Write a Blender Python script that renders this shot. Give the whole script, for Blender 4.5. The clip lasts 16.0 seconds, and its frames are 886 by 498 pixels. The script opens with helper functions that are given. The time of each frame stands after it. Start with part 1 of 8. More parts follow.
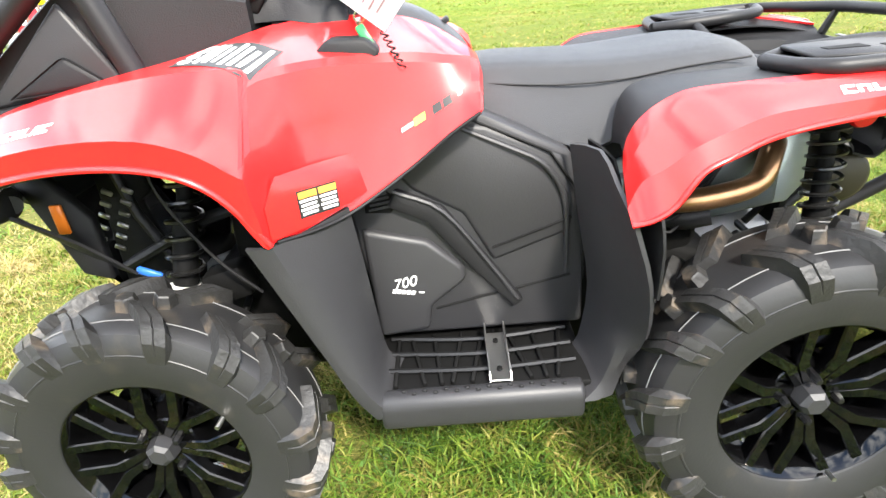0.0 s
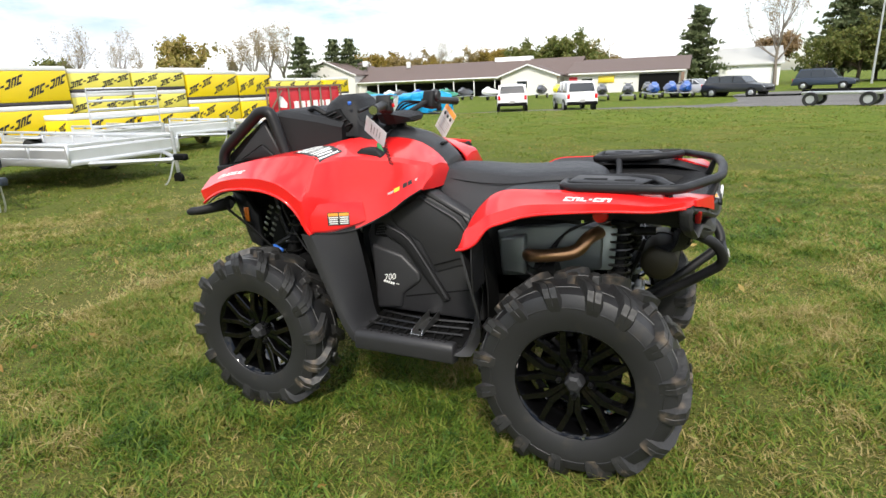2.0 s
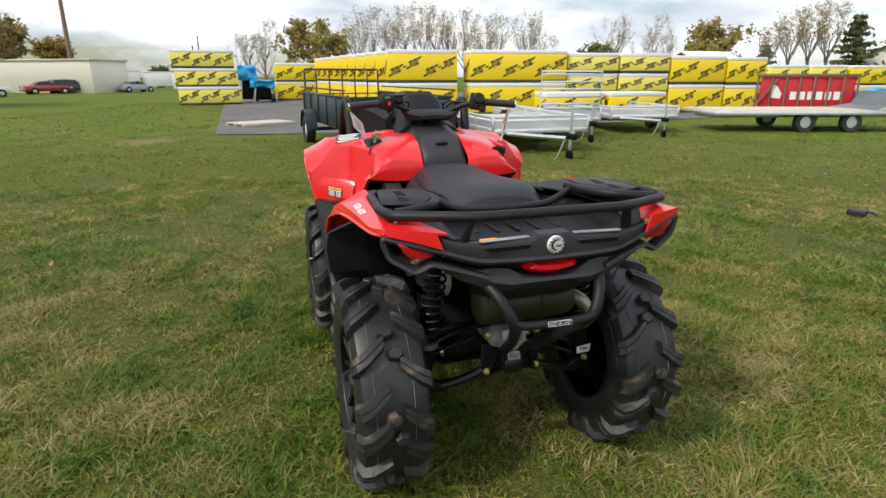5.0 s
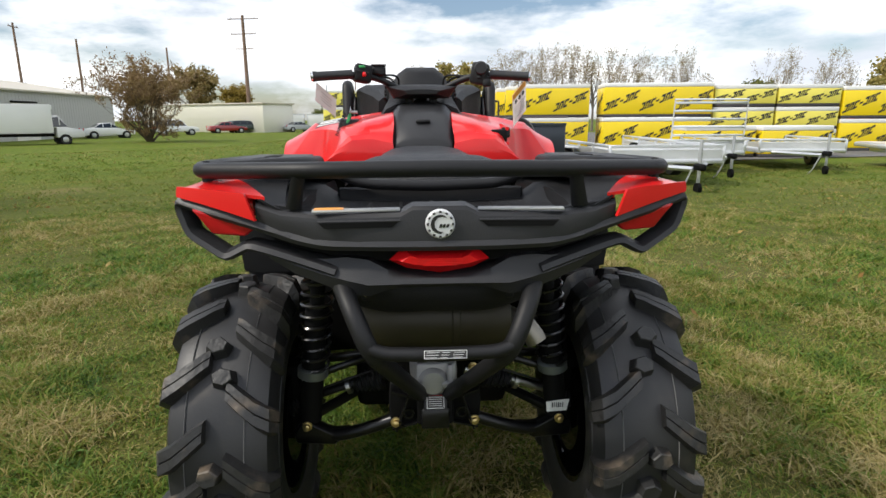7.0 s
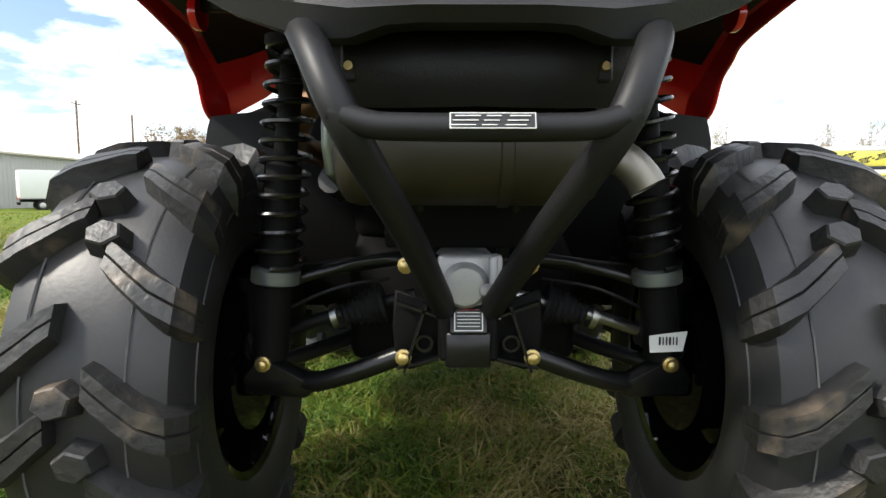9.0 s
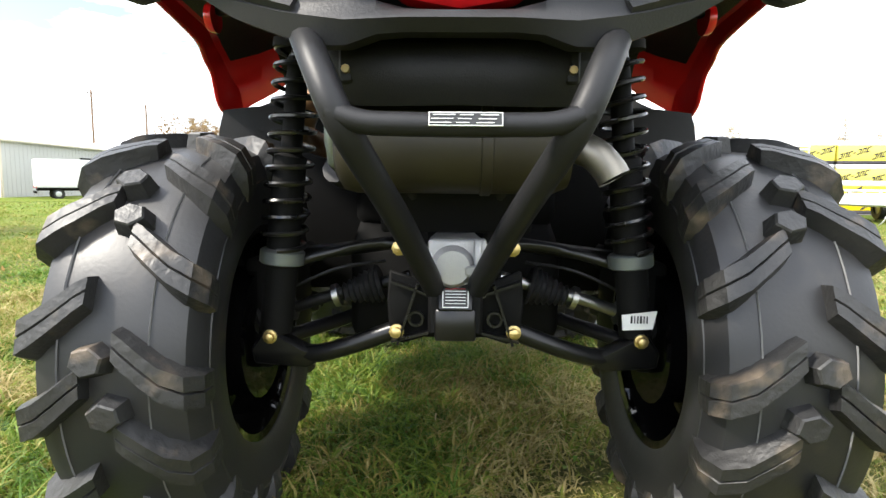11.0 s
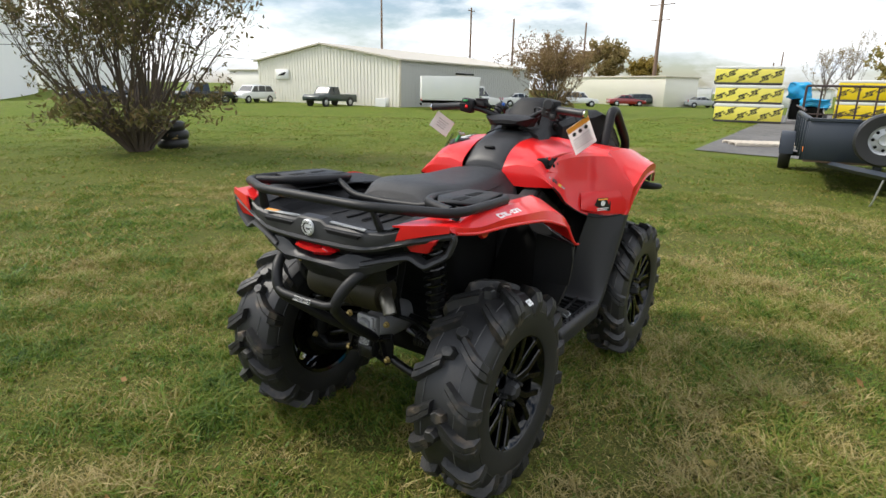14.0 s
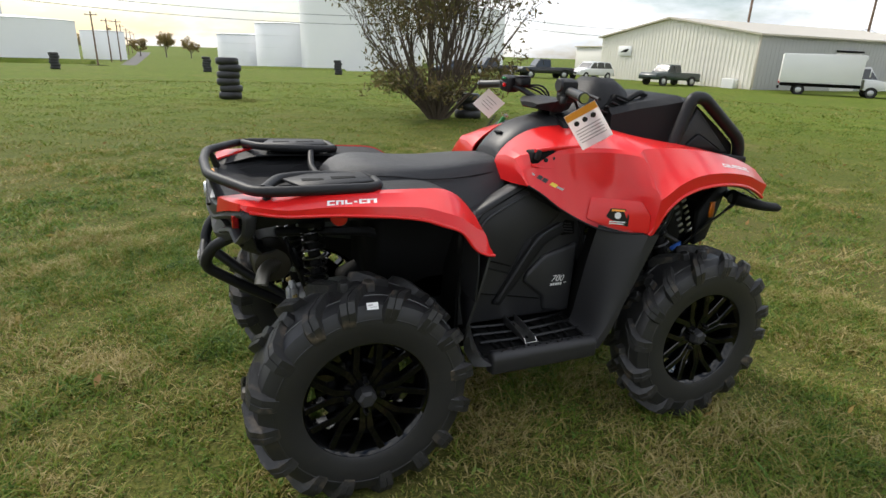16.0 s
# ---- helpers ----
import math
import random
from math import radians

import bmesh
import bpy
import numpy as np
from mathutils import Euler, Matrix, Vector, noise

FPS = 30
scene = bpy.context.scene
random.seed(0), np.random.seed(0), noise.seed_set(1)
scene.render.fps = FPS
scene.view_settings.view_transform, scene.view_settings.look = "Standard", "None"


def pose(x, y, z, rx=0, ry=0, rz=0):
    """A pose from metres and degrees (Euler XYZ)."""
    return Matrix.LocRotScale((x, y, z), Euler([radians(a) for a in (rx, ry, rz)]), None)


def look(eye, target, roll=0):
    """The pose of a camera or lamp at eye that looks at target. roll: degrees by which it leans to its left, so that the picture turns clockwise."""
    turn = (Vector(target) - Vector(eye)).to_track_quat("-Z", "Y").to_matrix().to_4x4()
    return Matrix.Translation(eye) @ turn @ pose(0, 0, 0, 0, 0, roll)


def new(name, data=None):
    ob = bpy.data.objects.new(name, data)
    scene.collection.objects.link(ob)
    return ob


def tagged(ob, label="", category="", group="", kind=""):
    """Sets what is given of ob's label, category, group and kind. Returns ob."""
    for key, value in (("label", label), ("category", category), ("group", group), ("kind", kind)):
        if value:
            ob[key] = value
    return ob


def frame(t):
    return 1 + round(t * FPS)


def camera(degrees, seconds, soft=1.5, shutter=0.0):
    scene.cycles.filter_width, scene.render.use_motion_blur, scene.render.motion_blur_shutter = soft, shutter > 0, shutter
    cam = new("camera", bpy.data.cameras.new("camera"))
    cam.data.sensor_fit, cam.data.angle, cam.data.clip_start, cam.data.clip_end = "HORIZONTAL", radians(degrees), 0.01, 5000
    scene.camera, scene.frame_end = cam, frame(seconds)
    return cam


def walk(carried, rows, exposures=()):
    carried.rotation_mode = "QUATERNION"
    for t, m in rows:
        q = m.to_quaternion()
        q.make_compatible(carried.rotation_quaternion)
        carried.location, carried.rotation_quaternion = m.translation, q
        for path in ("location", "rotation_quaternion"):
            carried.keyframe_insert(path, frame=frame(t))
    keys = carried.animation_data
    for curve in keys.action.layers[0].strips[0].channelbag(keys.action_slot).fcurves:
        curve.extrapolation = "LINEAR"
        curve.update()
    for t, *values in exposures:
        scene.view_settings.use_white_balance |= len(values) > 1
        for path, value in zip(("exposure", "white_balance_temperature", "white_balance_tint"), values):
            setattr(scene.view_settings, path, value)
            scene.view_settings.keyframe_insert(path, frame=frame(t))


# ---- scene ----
cam = camera(75.8, 16.0)
PATH = [
    (0, (0.669, 1.385, 1.197), (0.731, -0.402, 0.301), -5.5),
    (0.5, (0.555, 1.698, 1.279), (0.7, -0.131, 0.483), -3.8),
    (1, (0.315, 1.989, 1.313), (0.583, 0.128, 0.634), -3.1),
    (1.5, (0.022, 2.194, 1.324), (0.499, 0.348, 0.719), -2.5),
    (2, (-0.311, 2.2, 1.321), (0.482, 0.451, 0.761), -2.3),
    (2.5, (-0.669, 2.081, 1.324), (0.402, 0.477, 0.792), -2.3),
    (3, (-1.011, 1.93, 1.335), (0.251, 0.471, 0.806), -1.6),
    (3.5, (-1.225, 1.623, 1.334), (0.227, 0.375, 0.756), -0.8),
    (4, (-1.471, 1.35, 1.364), (0.137, 0.313, 0.782), -1.7),
    (4.5, (-1.634, 1.098, 1.365), (0.099, 0.277, 0.798), -0.4),
    (5, (-1.75, 0.752, 1.361), (0.076, 0.179, 0.781), -0.0),
    (5.2, (-1.8, 0.629, 1.357), (0.057, 0.157, 0.784), -0.3),
    (7.3, (-1.252, 0.024, 1.005), (0.705, -0.043, 0.6), -0.3),
    (7.5, (-1.193, 0.016, 0.946), (0.771, -0.022, 0.571), -0.2),
    (8, (-1.062, 0.047, 0.822), (0.909, 0.0, 0.491), 0.5),
    (8.5, (-0.981, 0.026, 0.715), (1.001, -0.014, 0.45), -0.2),
    (9, (-0.935, 0.038, 0.633), (1.055, 0.032, 0.439), 0.1),
    (9.2, (-0.926, 0.012, 0.601), (1.066, 0.058, 0.436), 0.1),
    (11.3, (-1.07, 0.004, 0.646), (0.914, 0.023, 0.393), 0.8),
    (11.5, (-1.209, -0.022, 0.763), (0.75, 0.035, 0.364), -0.5),
    (12, (-1.434, -0.076, 0.974), (0.456, 0.052, 0.332), 0.4),
    (12.5, (-1.641, -0.248, 1.175), (0.213, 0.084, 0.504), 1.0),
    (13, (-1.759, -0.546, 1.286), (0.043, 0.049, 0.655), 1.7),
    (13.5, (-1.635, -0.908, 1.306), (0.041, -0.016, 0.677), 1.9),
    (14, (-1.533, -1.286, 1.33), (0.048, -0.189, 0.783), 1.3),
    (14.5, (-1.282, -1.542, 1.351), (0.146, -0.262, 0.781), 1.2),
    (15, (-0.976, -1.723, 1.372), (0.246, -0.263, 0.762), 1.8),
    (15.5, (-0.682, -1.897, 1.359), (0.299, -0.266, 0.742), 1.6),
    (16, (-0.368, -1.975, 1.357), (0.355, -0.226, 0.709), 2.0),
]
EXPOSURE = [(0.0, 1.95), (0.5, 1.25), (1.0, 0.95), (1.5, 0.6), (2.5, 0.05), (3.5, -0.3), (5.0, -0.15), (7.3, -0.02), (8.0, 0.2), (9.0, 0.75), (11.3, 1.5), (11.5, 1.5), (12.0, 1.05), (12.5, 0.6), (13.0, 0.3), (14.0, 0.1), (16.0, 0.0)]
walk(cam, [(t, look(eye, target, roll)) for t, eye, target, roll in PATH], EXPOSURE)

# ---- light ----
SUN = Vector((-0.26, 0.66, 0.70)).normalized()
world = bpy.data.worlds.new("sky")
scene.world = world
world.use_nodes = True
wn, wl = world.node_tree.nodes, world.node_tree.links
wn.clear()
w_out, w_bg, w_sky = wn.new("ShaderNodeOutputWorld"), wn.new("ShaderNodeBackground"), wn.new("ShaderNodeTexSky")
w_sky.sky_type, w_sky.sun_disc = "NISHITA", False
w_sky.sun_elevation = math.asin(SUN.z)
w_sky.sun_rotation = math.atan2(SUN.x, SUN.y)
w_co, w_map = wn.new("ShaderNodeTexCoord"), wn.new("ShaderNodeMapping")
w_map.inputs["Scale"].default_value = (1.0, 1.0, 3.2)
w_n1, w_r1, w_n2, w_r2 = wn.new("ShaderNodeTexNoise"), wn.new("ShaderNodeValToRGB"), wn.new("ShaderNodeTexNoise"), wn.new("ShaderNodeValToRGB")
w_n1.inputs["Scale"].default_value, w_n1.inputs["Detail"].default_value, w_n1.inputs["Roughness"].default_value = 2.3, 9, 0.58
w_n2.inputs["Scale"].default_value, w_n2.inputs["Detail"].default_value = 4.0, 8
w_r1.color_ramp.elements[0].position, w_r1.color_ramp.elements[1].position = 0.41, 0.54
w_r2.color_ramp.elements[0].position, w_r2.color_ramp.elements[1].position = 0.35, 0.62
w_r2.color_ramp.elements[0].color, w_r2.color_ramp.elements[1].color = (7.0, 7.5, 8.3, 1), (12.5, 12.5, 12.5, 1)
w_mix = wn.new("ShaderNodeMix")
w_mix.data_type = "RGBA"
wl.new(w_co.outputs["Generated"], w_map.inputs["Vector"])
wl.new(w_map.outputs[0], w_n1.inputs["Vector"])
wl.new(w_map.outputs[0], w_n2.inputs["Vector"])
wl.new(w_n1.outputs[0], w_r1.inputs[0])
wl.new(w_n2.outputs[0], w_r2.inputs[0])
wl.new(w_r1.outputs[0], w_mix.inputs["Factor"])
wl.new(w_sky.outputs[0], w_mix.inputs["A"])
wl.new(w_r2.outputs[0], w_mix.inputs["B"])
# an overcast sky is brighter overhead than at the horizon
w_sep, w_up, w_mul = wn.new("ShaderNodeSeparateXYZ"), wn.new("ShaderNodeMapRange"), wn.new("ShaderNodeVectorMath")
wl.new(w_co.outputs["Generated"], w_sep.inputs[0])
wl.new(w_sep.outputs["Z"], w_up.inputs["Value"])
w_up.inputs["From Min"].default_value, w_up.inputs["From Max"].default_value = 0.12, 0.85
w_up.inputs["To Min"].default_value, w_up.inputs["To Max"].default_value = 1.22, 1.75
w_mul.operation = "MULTIPLY"
wl.new(w_mix.outputs["Result"], w_mul.inputs[0])
wl.new(w_up.outputs[0], w_mul.inputs[1])
wl.new(w_mul.outputs[0], w_bg.inputs["Color"])
w_bg.inputs["Strength"].default_value = 0.102
wl.new(w_bg.outputs[0], w_out.inputs["Surface"])
sun = new("sun", bpy.data.lights.new("sun", "SUN"))
sun.data.energy, sun.data.angle, sun.data.color = 3.3, radians(6), (1.0, 0.94, 0.84)
sun.matrix_world = look(SUN * 30, (0, 0, 0))

# ---- materials ----
def material(name, color, rough=0.5, metal=0.0, vary=0.12, scale=8.0, bump=0.0, bump_scale=60.0, coat=0.0, piece=0.0, second=None, second_scale=1.0, spec=0.5):
    """Surface with colour variation at two scales, an optional second colour in patches, fine relief and a tint per piece."""
    m = bpy.data.materials.new(name)
    m.use_nodes = True
    n, l = m.node_tree.nodes, m.node_tree.links
    b = n["Principled BSDF"]
    b.inputs["Roughness"].default_value, b.inputs["Metallic"].default_value = rough, metal
    b.inputs["Coat Weight"].default_value, b.inputs["Coat Roughness"].default_value = coat, 0.08
    b.inputs["Specular IOR Level"].default_value = spec
    co = n.new("ShaderNodeTexCoord")
    where = co.outputs["Object"]
    if piece:
        oi, mv = n.new("ShaderNodeObjectInfo"), n.new("ShaderNodeVectorMath")
        mv.operation = "MULTIPLY_ADD"
        l.new(oi.outputs["Random"], mv.inputs[0])
        mv.inputs[1].default_value = (37.0, 53.0, 71.0)
        l.new(where, mv.inputs[2])
        where = mv.outputs[0]
    def noise_node(s, detail=5.0):
        t = n.new("ShaderNodeTexNoise")
        t.inputs["Scale"].default_value, t.inputs["Detail"].default_value = s, detail
        l.new(where, t.inputs["Vector"])
        return t
    def mixed(fac, a, bb, blend="MIX"):
        x = n.new("ShaderNodeMix")
        x.data_type, x.blend_type = "RGBA", blend
        if isinstance(fac, float):
            x.inputs["Factor"].default_value = fac
        else:
            l.new(fac, x.inputs["Factor"])
        for key, v in (("A", a), ("B", bb)):
            if isinstance(v, tuple):
                x.inputs[key].default_value = (*v[:3], 1)
            else:
                l.new(v, x.inputs[key])
        return x.outputs["Result"]
    n1, n2 = noise_node(scale), noise_node(scale * 9)
    lo, hi = tuple(c * (1 - vary) for c in color), tuple(min(1, c * (1 + vary)) for c in color)
    c = mixed(n1.outputs[0], lo, hi)
    c = mixed(n2.outputs[0], c, mixed(0.5, c, tuple(x * (1 - vary) for x in color)))
    if second:
        n3, r = noise_node(second_scale, 8.0), n.new("ShaderNodeValToRGB")
        r.color_ramp.elements[0].position, r.color_ramp.elements[1].position = second[3], second[4]
        l.new(n3.outputs[0], r.inputs[0])
        c = mixed(r.outputs[0], c, tuple(second[:3]))
    if piece:
        info, hue = n.new("ShaderNodeObjectInfo"), n.new("ShaderNodeMapRange")
        hue.inputs["To Min"].default_value, hue.inputs["To Max"].default_value = 1 - piece, 1 + piece
        l.new(info.outputs["Random"], hue.inputs["Value"])
        hs = n.new("ShaderNodeHueSaturation")
        l.new(hue.outputs[0], hs.inputs["Value"])
        l.new(c, hs.inputs["Color"])
        c = hs.outputs[0]
    l.new(c, b.inputs["Base Color"])
    rr = n.new("ShaderNodeMapRange")
    rr.inputs["To Min"].default_value, rr.inputs["To Max"].default_value = max(0.02, rough * 0.8), min(1, rough * 1.2)
    l.new(n1.outputs[0], rr.inputs["Value"])
    l.new(rr.outputs[0], b.inputs["Roughness"])
    if bump:
        nb, bp = noise_node(bump_scale, 3.0), n.new("ShaderNodeBump")
        bp.inputs["Strength"].default_value, bp.inputs["Distance"].default_value = bump, 0.004
        l.new(nb.outputs[0], bp.inputs["Height"])
        l.new(bp.outputs[0], b.inputs["Normal"])
    return m


RED = material("red_plastic", (0.69, 0.014, 0.014), 0.34, vary=0.05, scale=3, spec=0.3, coat=0.5, bump=0.03, bump_scale=9)
BLACK = material("black_textured_plastic", (0.010, 0.010, 0.011), 0.55, vary=0.25, scale=6, bump=0.25, bump_scale=420, spec=0.28)
BLACK_SOFT = material("black_matte_plastic", (0.024, 0.024, 0.026), 0.46, vary=0.2, scale=4, bump=0.12, bump_scale=300, spec=0.4)
TUBE = material("black_powder_coat", (0.011, 0.011, 0.012), 0.48, vary=0.2, scale=10, bump=0.1, bump_scale=1400, spec=0.3)
ARM = material("black_gloss_paint", (0.006, 0.006, 0.0065), 0.3, vary=0.2, scale=10, spec=0.4)
GLOSS = material("black_gloss_alloy", (0.002, 0.002, 0.0022), 0.06, vary=0.2, spec=0.38)
# near-black for black parts, and for shade painted into slots, bores and openings
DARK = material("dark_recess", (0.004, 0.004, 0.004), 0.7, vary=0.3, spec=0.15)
RUBBER = material("tyre_rubber", (0.0165, 0.0165, 0.0175), 0.46, vary=0.3, scale=5, bump=0.07, bump_scale=160, second=(0.045, 0.038, 0.03, 0.6, 0.85), second_scale=14, spec=0.5)
LUG = material("tread_rubber", (0.018, 0.0178, 0.0178), 0.5, vary=0.4, scale=9, bump=0.6, bump_scale=70, second=(0.12, 0.092, 0.065, 0.56, 0.76), second_scale=17, spec=0.5, piece=0.12)
PIPE = material("tail_pipe_steel", (0.27, 0.25, 0.21), 0.42, 0.9, vary=0.35, scale=14)
SEAT = material("seat_vinyl", (0.016, 0.017, 0.02), 0.5, vary=0.12, scale=5, bump=0.5, bump_scale=700)
STEEL = material("bare_steel", (0.45, 0.45, 0.44), 0.35, 1.0, vary=0.2, scale=20)
SILVER = material("silver_badge", (0.72, 0.73, 0.74), 0.3, 0.25, vary=0.04)
CHROME = material("chrome", (0.8, 0.8, 0.8), 0.12, 1.0, vary=0.05)
ZINC = material("yellow_zinc", (0.55, 0.42, 0.18), 0.35, 0.9, vary=0.2, scale=60)
COPPER = material("heat_tinted_pipe", (0.48, 0.27, 0.14), 0.3, 0.9, vary=0.4, scale=12)
MUFFLER = material("muffler_steel", (0.028, 0.023, 0.010), 0.55, 0.2, vary=0.4, scale=9)
SHIELD = material("grey_heat_shield", (0.17, 0.19, 0.185), 0.45, 0.6, vary=0.15, scale=9)
PLATE = material("pale_zinc_plate", (0.46, 0.52, 0.49), 0.38, 0.35, vary=0.12, scale=9)
CAST = material("cast_aluminium", (0.42, 0.42, 0.42), 0.5, 0.6, vary=0.2, scale=20, bump=0.2, bump_scale=300)
SPRING = material("spring_black", (0.008, 0.008, 0.008), 0.28, vary=0.2, coat=0.3)
LAMP_RED = material("red_lamp_lens", (0.70, 0.010, 0.014), 0.14, vary=0.3, scale=50, coat=0.25)
LENS_DARK = material("dark_red_lens", (0.48, 0.010, 0.014), 0.18, vary=0.2, scale=60)
ORANGE = material("orange_reflector", (0.85, 0.22, 0.02), 0.3, vary=0.1)
LABEL_W = material("white_label", (0.78, 0.78, 0.76), 0.45, vary=0.06, scale=30)
LABEL_G = material("grey_label", (0.36, 0.36, 0.35), 0.45, vary=0.1, scale=30)
CHALK = material("mould_line_chalk", (0.13, 0.13, 0.13), 0.8, vary=0.3, scale=30)
LABEL_K = material("black_label", (0.015, 0.015, 0.015), 0.4, vary=0.1)
LABEL_O = material("orange_label", (0.85, 0.34, 0.04), 0.45, vary=0.06)
LABEL_Y = material("yellow_label", (0.8, 0.6, 0.05), 0.45, vary=0.06)
TAG = material("paper_tag", (0.8, 0.79, 0.76), 0.7, vary=0.05, scale=20)
tn, tl = TAG.node_tree.nodes, TAG.node_tree.links
t_tr, t_mx = tn.new("ShaderNodeBsdfTranslucent"), tn.new("ShaderNodeMixShader")
t_tr.inputs["Color"].default_value, t_mx.inputs[0].default_value = (0.88, 0.88, 0.87, 1), 0.75
tl.new(tn["Principled BSDF"].outputs[0], t_mx.inputs[1])
tl.new(t_tr.outputs[0], t_mx.inputs[2])
tl.new(t_mx.outputs[0], tn["Material Output"].inputs["Surface"])
GREEN = material("green_plastic", (0.03, 0.3, 0.08), 0.35, vary=0.1)
SCREEN = material("display_glass", (0.1, 0.16, 0.22), 0.08, vary=0.15)
BLUE_P = material("blue_plastic", (0.02, 0.12, 0.5), 0.4, vary=0.1)


# ---- mesh tools ----
def part(name, bm, mat, parent=None, label="", smooth=45, m=None):
    me = bpy.data.meshes.new(name)
    bmesh.ops.recalc_face_normals(bm, faces=bm.faces)
    bm.to_mesh(me)
    bm.free()
    if smooth:
        me.shade_smooth()
        me.set_sharp_from_angle(angle=radians(smooth))
    me.materials.append(mat)
    ob = new(name, me)
    if m is not None:
        ob.matrix_basis = m
    if parent:
        ob.parent = parent
    if label:
        ob["label"] = label
    return ob


def thing(name, label, category, m=None, group="", kind=""):
    ob = new(name)
    ob.empty_display_size = 0.1
    if m is not None:
        ob.matrix_basis = m
    return tagged(ob, label, category, group, kind)


def chamfer(bm, width, segments=1, angle=30):
    es = [e for e in bm.edges if len(e.link_faces) == 2 and e.calc_face_angle(0) > radians(angle)]
    if es and width > 0:
        bmesh.ops.bevel(bm, geom=es, offset=width, segments=segments, affect="EDGES", profile=0.5)


def add_box(bm, c, s, rot=None, bev=0.0, seg=1):
    t = bmesh.new()
    bmesh.ops.create_cube(t, size=1.0)
    bmesh.ops.scale(t, vec=s, verts=t.verts)
    chamfer(t, bev, seg)
    m = Matrix.Translation(c) @ (Euler([radians(a) for a in rot]).to_matrix().to_4x4() if rot else Matrix())
    join(bm, t, m)
    return bm


def join(bm, t, m=None):
    if m is not None:
        bmesh.ops.transform(t, matrix=m, verts=t.verts)
    vs = [bm.verts.new(v.co) for v in t.verts]
    t.verts.index_update()
    for f in t.faces:
        try:
            bm.faces.new([vs[v.index] for v in f.verts])
        except ValueError:
            pass
    t.free()
    return bm


def box(c, s, rot=None, bev=0.004, seg=1):
    return add_box(bmesh.new(), c, s, rot, bev, seg)


def loft(bm, rings, closed=True, caps=True):
    rows = [[bm.verts.new(p) for p in r] for r in rings]
    k = len(rows[0])
    for a, b in zip(rows, rows[1:]):
        for i in range(k if closed else k - 1):
            j = (i + 1) % k
            bm.faces.new((a[i], a[j], b[j], b[i]))
    if caps and closed:
        bm.faces.new(rows[0][::-1])
        bm.faces.new(rows[-1])
    return bm


def spline(pts, n=6):
    pts = [Vector(p) for p in pts]
    if len(pts) < 3:
        return pts
    out = []
    q = [2 * pts[0] - pts[1]] + pts + [2 * pts[-1] - pts[-2]]
    for i in range(1, len(q) - 2):
        a, b, c, d = q[i - 1:i + 3]
        for k in range(n):
            t = k / n
            out.append(0.5 * ((2 * b) + (c - a) * t + (2 * a - 5 * b + 4 * c - d) * t * t + (3 * b - a - 3 * c + d) * t ** 3))
    return out + [pts[-1]]


def rounded(pts, r=0.04, n=4):
    """A polyline whose inner corners are rounded off by about r."""
    pts = [Vector(p) for p in pts]
    out = [pts[0]]
    for a, b, c in zip(pts, pts[1:], pts[2:]):
        u, v = a - b, c - b
        d = min(r, u.length * 0.45, v.length * 0.45)
        p, q = b + u.normalized() * d, b + v.normalized() * d
        out += [(1 - t) ** 2 * p + 2 * t * (1 - t) * b + t * t * q for t in (k / n for k in range(n + 1))]
    return out + [pts[-1]]


def add_tube(bm, pts, r, seg=10, flat=1.0, up=(0, 0, 1), caps=True):
    pts = [Vector(p) for p in pts]
    rs = r if isinstance(r, (list, tuple)) else [r] * len(pts)
    rings, side = [], None
    for i, p in enumerate(pts):
        d = (pts[min(i + 1, len(pts) - 1)] - pts[max(i - 1, 0)]).normalized()
        if side is None:
            u = Vector(up)
            if abs(d.dot(u)) > 0.95:
                u = Vector((1, 0, 0))
            side = d.cross(u).normalized()
        else:
            side = (side - d * side.dot(d)).normalized()
        nrm = side.cross(d)
        rings.append([p + (side * math.cos(a) + nrm * math.sin(a) * flat) * rs[i] for a in (2 * math.pi * k / seg for k in range(seg))])
    return loft(bm, rings, caps=caps)


def tube(pts, r, seg=10, flat=1.0):
    return add_tube(bmesh.new(), pts, r, seg, flat)


def lathe(bm, prof, seg=32, m=None, closed=False):
    """Profile of (radius, along) turned round the y axis."""
    t = bmesh.new()
    rings = [[(r * math.cos(a), y, r * math.sin(a)) for r, y in prof] for a in (2 * math.pi * k / seg for k in range(seg))]
    rows = [[t.verts.new(p) for p in r] for r in rings]
    for i in range(seg):
        a, b = rows[i], rows[(i + 1) % seg]
        for j in range(len(prof) if closed else len(prof) - 1):
            k = (j + 1) % len(prof)
            t.faces.new((a[j], a[k], b[k], b[j]))
    bmesh.ops.remove_doubles(t, verts=t.verts, dist=1e-5)
    return join(bm, t, m)


def sheet(grid, thick, mirror=False):
    """A grid of points made into a shell of that thickness."""
    bm = bmesh.new()
    s = -1 if mirror else 1
    g = [[bm.verts.new((p[0], p[1] * s, p[2])) for p in row] for row in grid]
    for a, b in zip(g, g[1:]):
        for i in range(len(a) - 1):
            bm.faces.new((a[i], a[i + 1], b[i + 1], b[i]))
    bmesh.ops.recalc_face_normals(bm, faces=bm.faces)
    bmesh.ops.solidify(bm, geom=bm.faces[:], thickness=thick)
    return bm


def fine(grid, nu=3, nv=3):
    """A smoother grid through the given one."""
    rows = [spline(r, nv) for r in grid]
    cols = [spline([r[i] for r in rows], nu) for i in range(len(rows[0]))]
    return [[c[j] for c in cols] for j in range(len(cols[0]))]


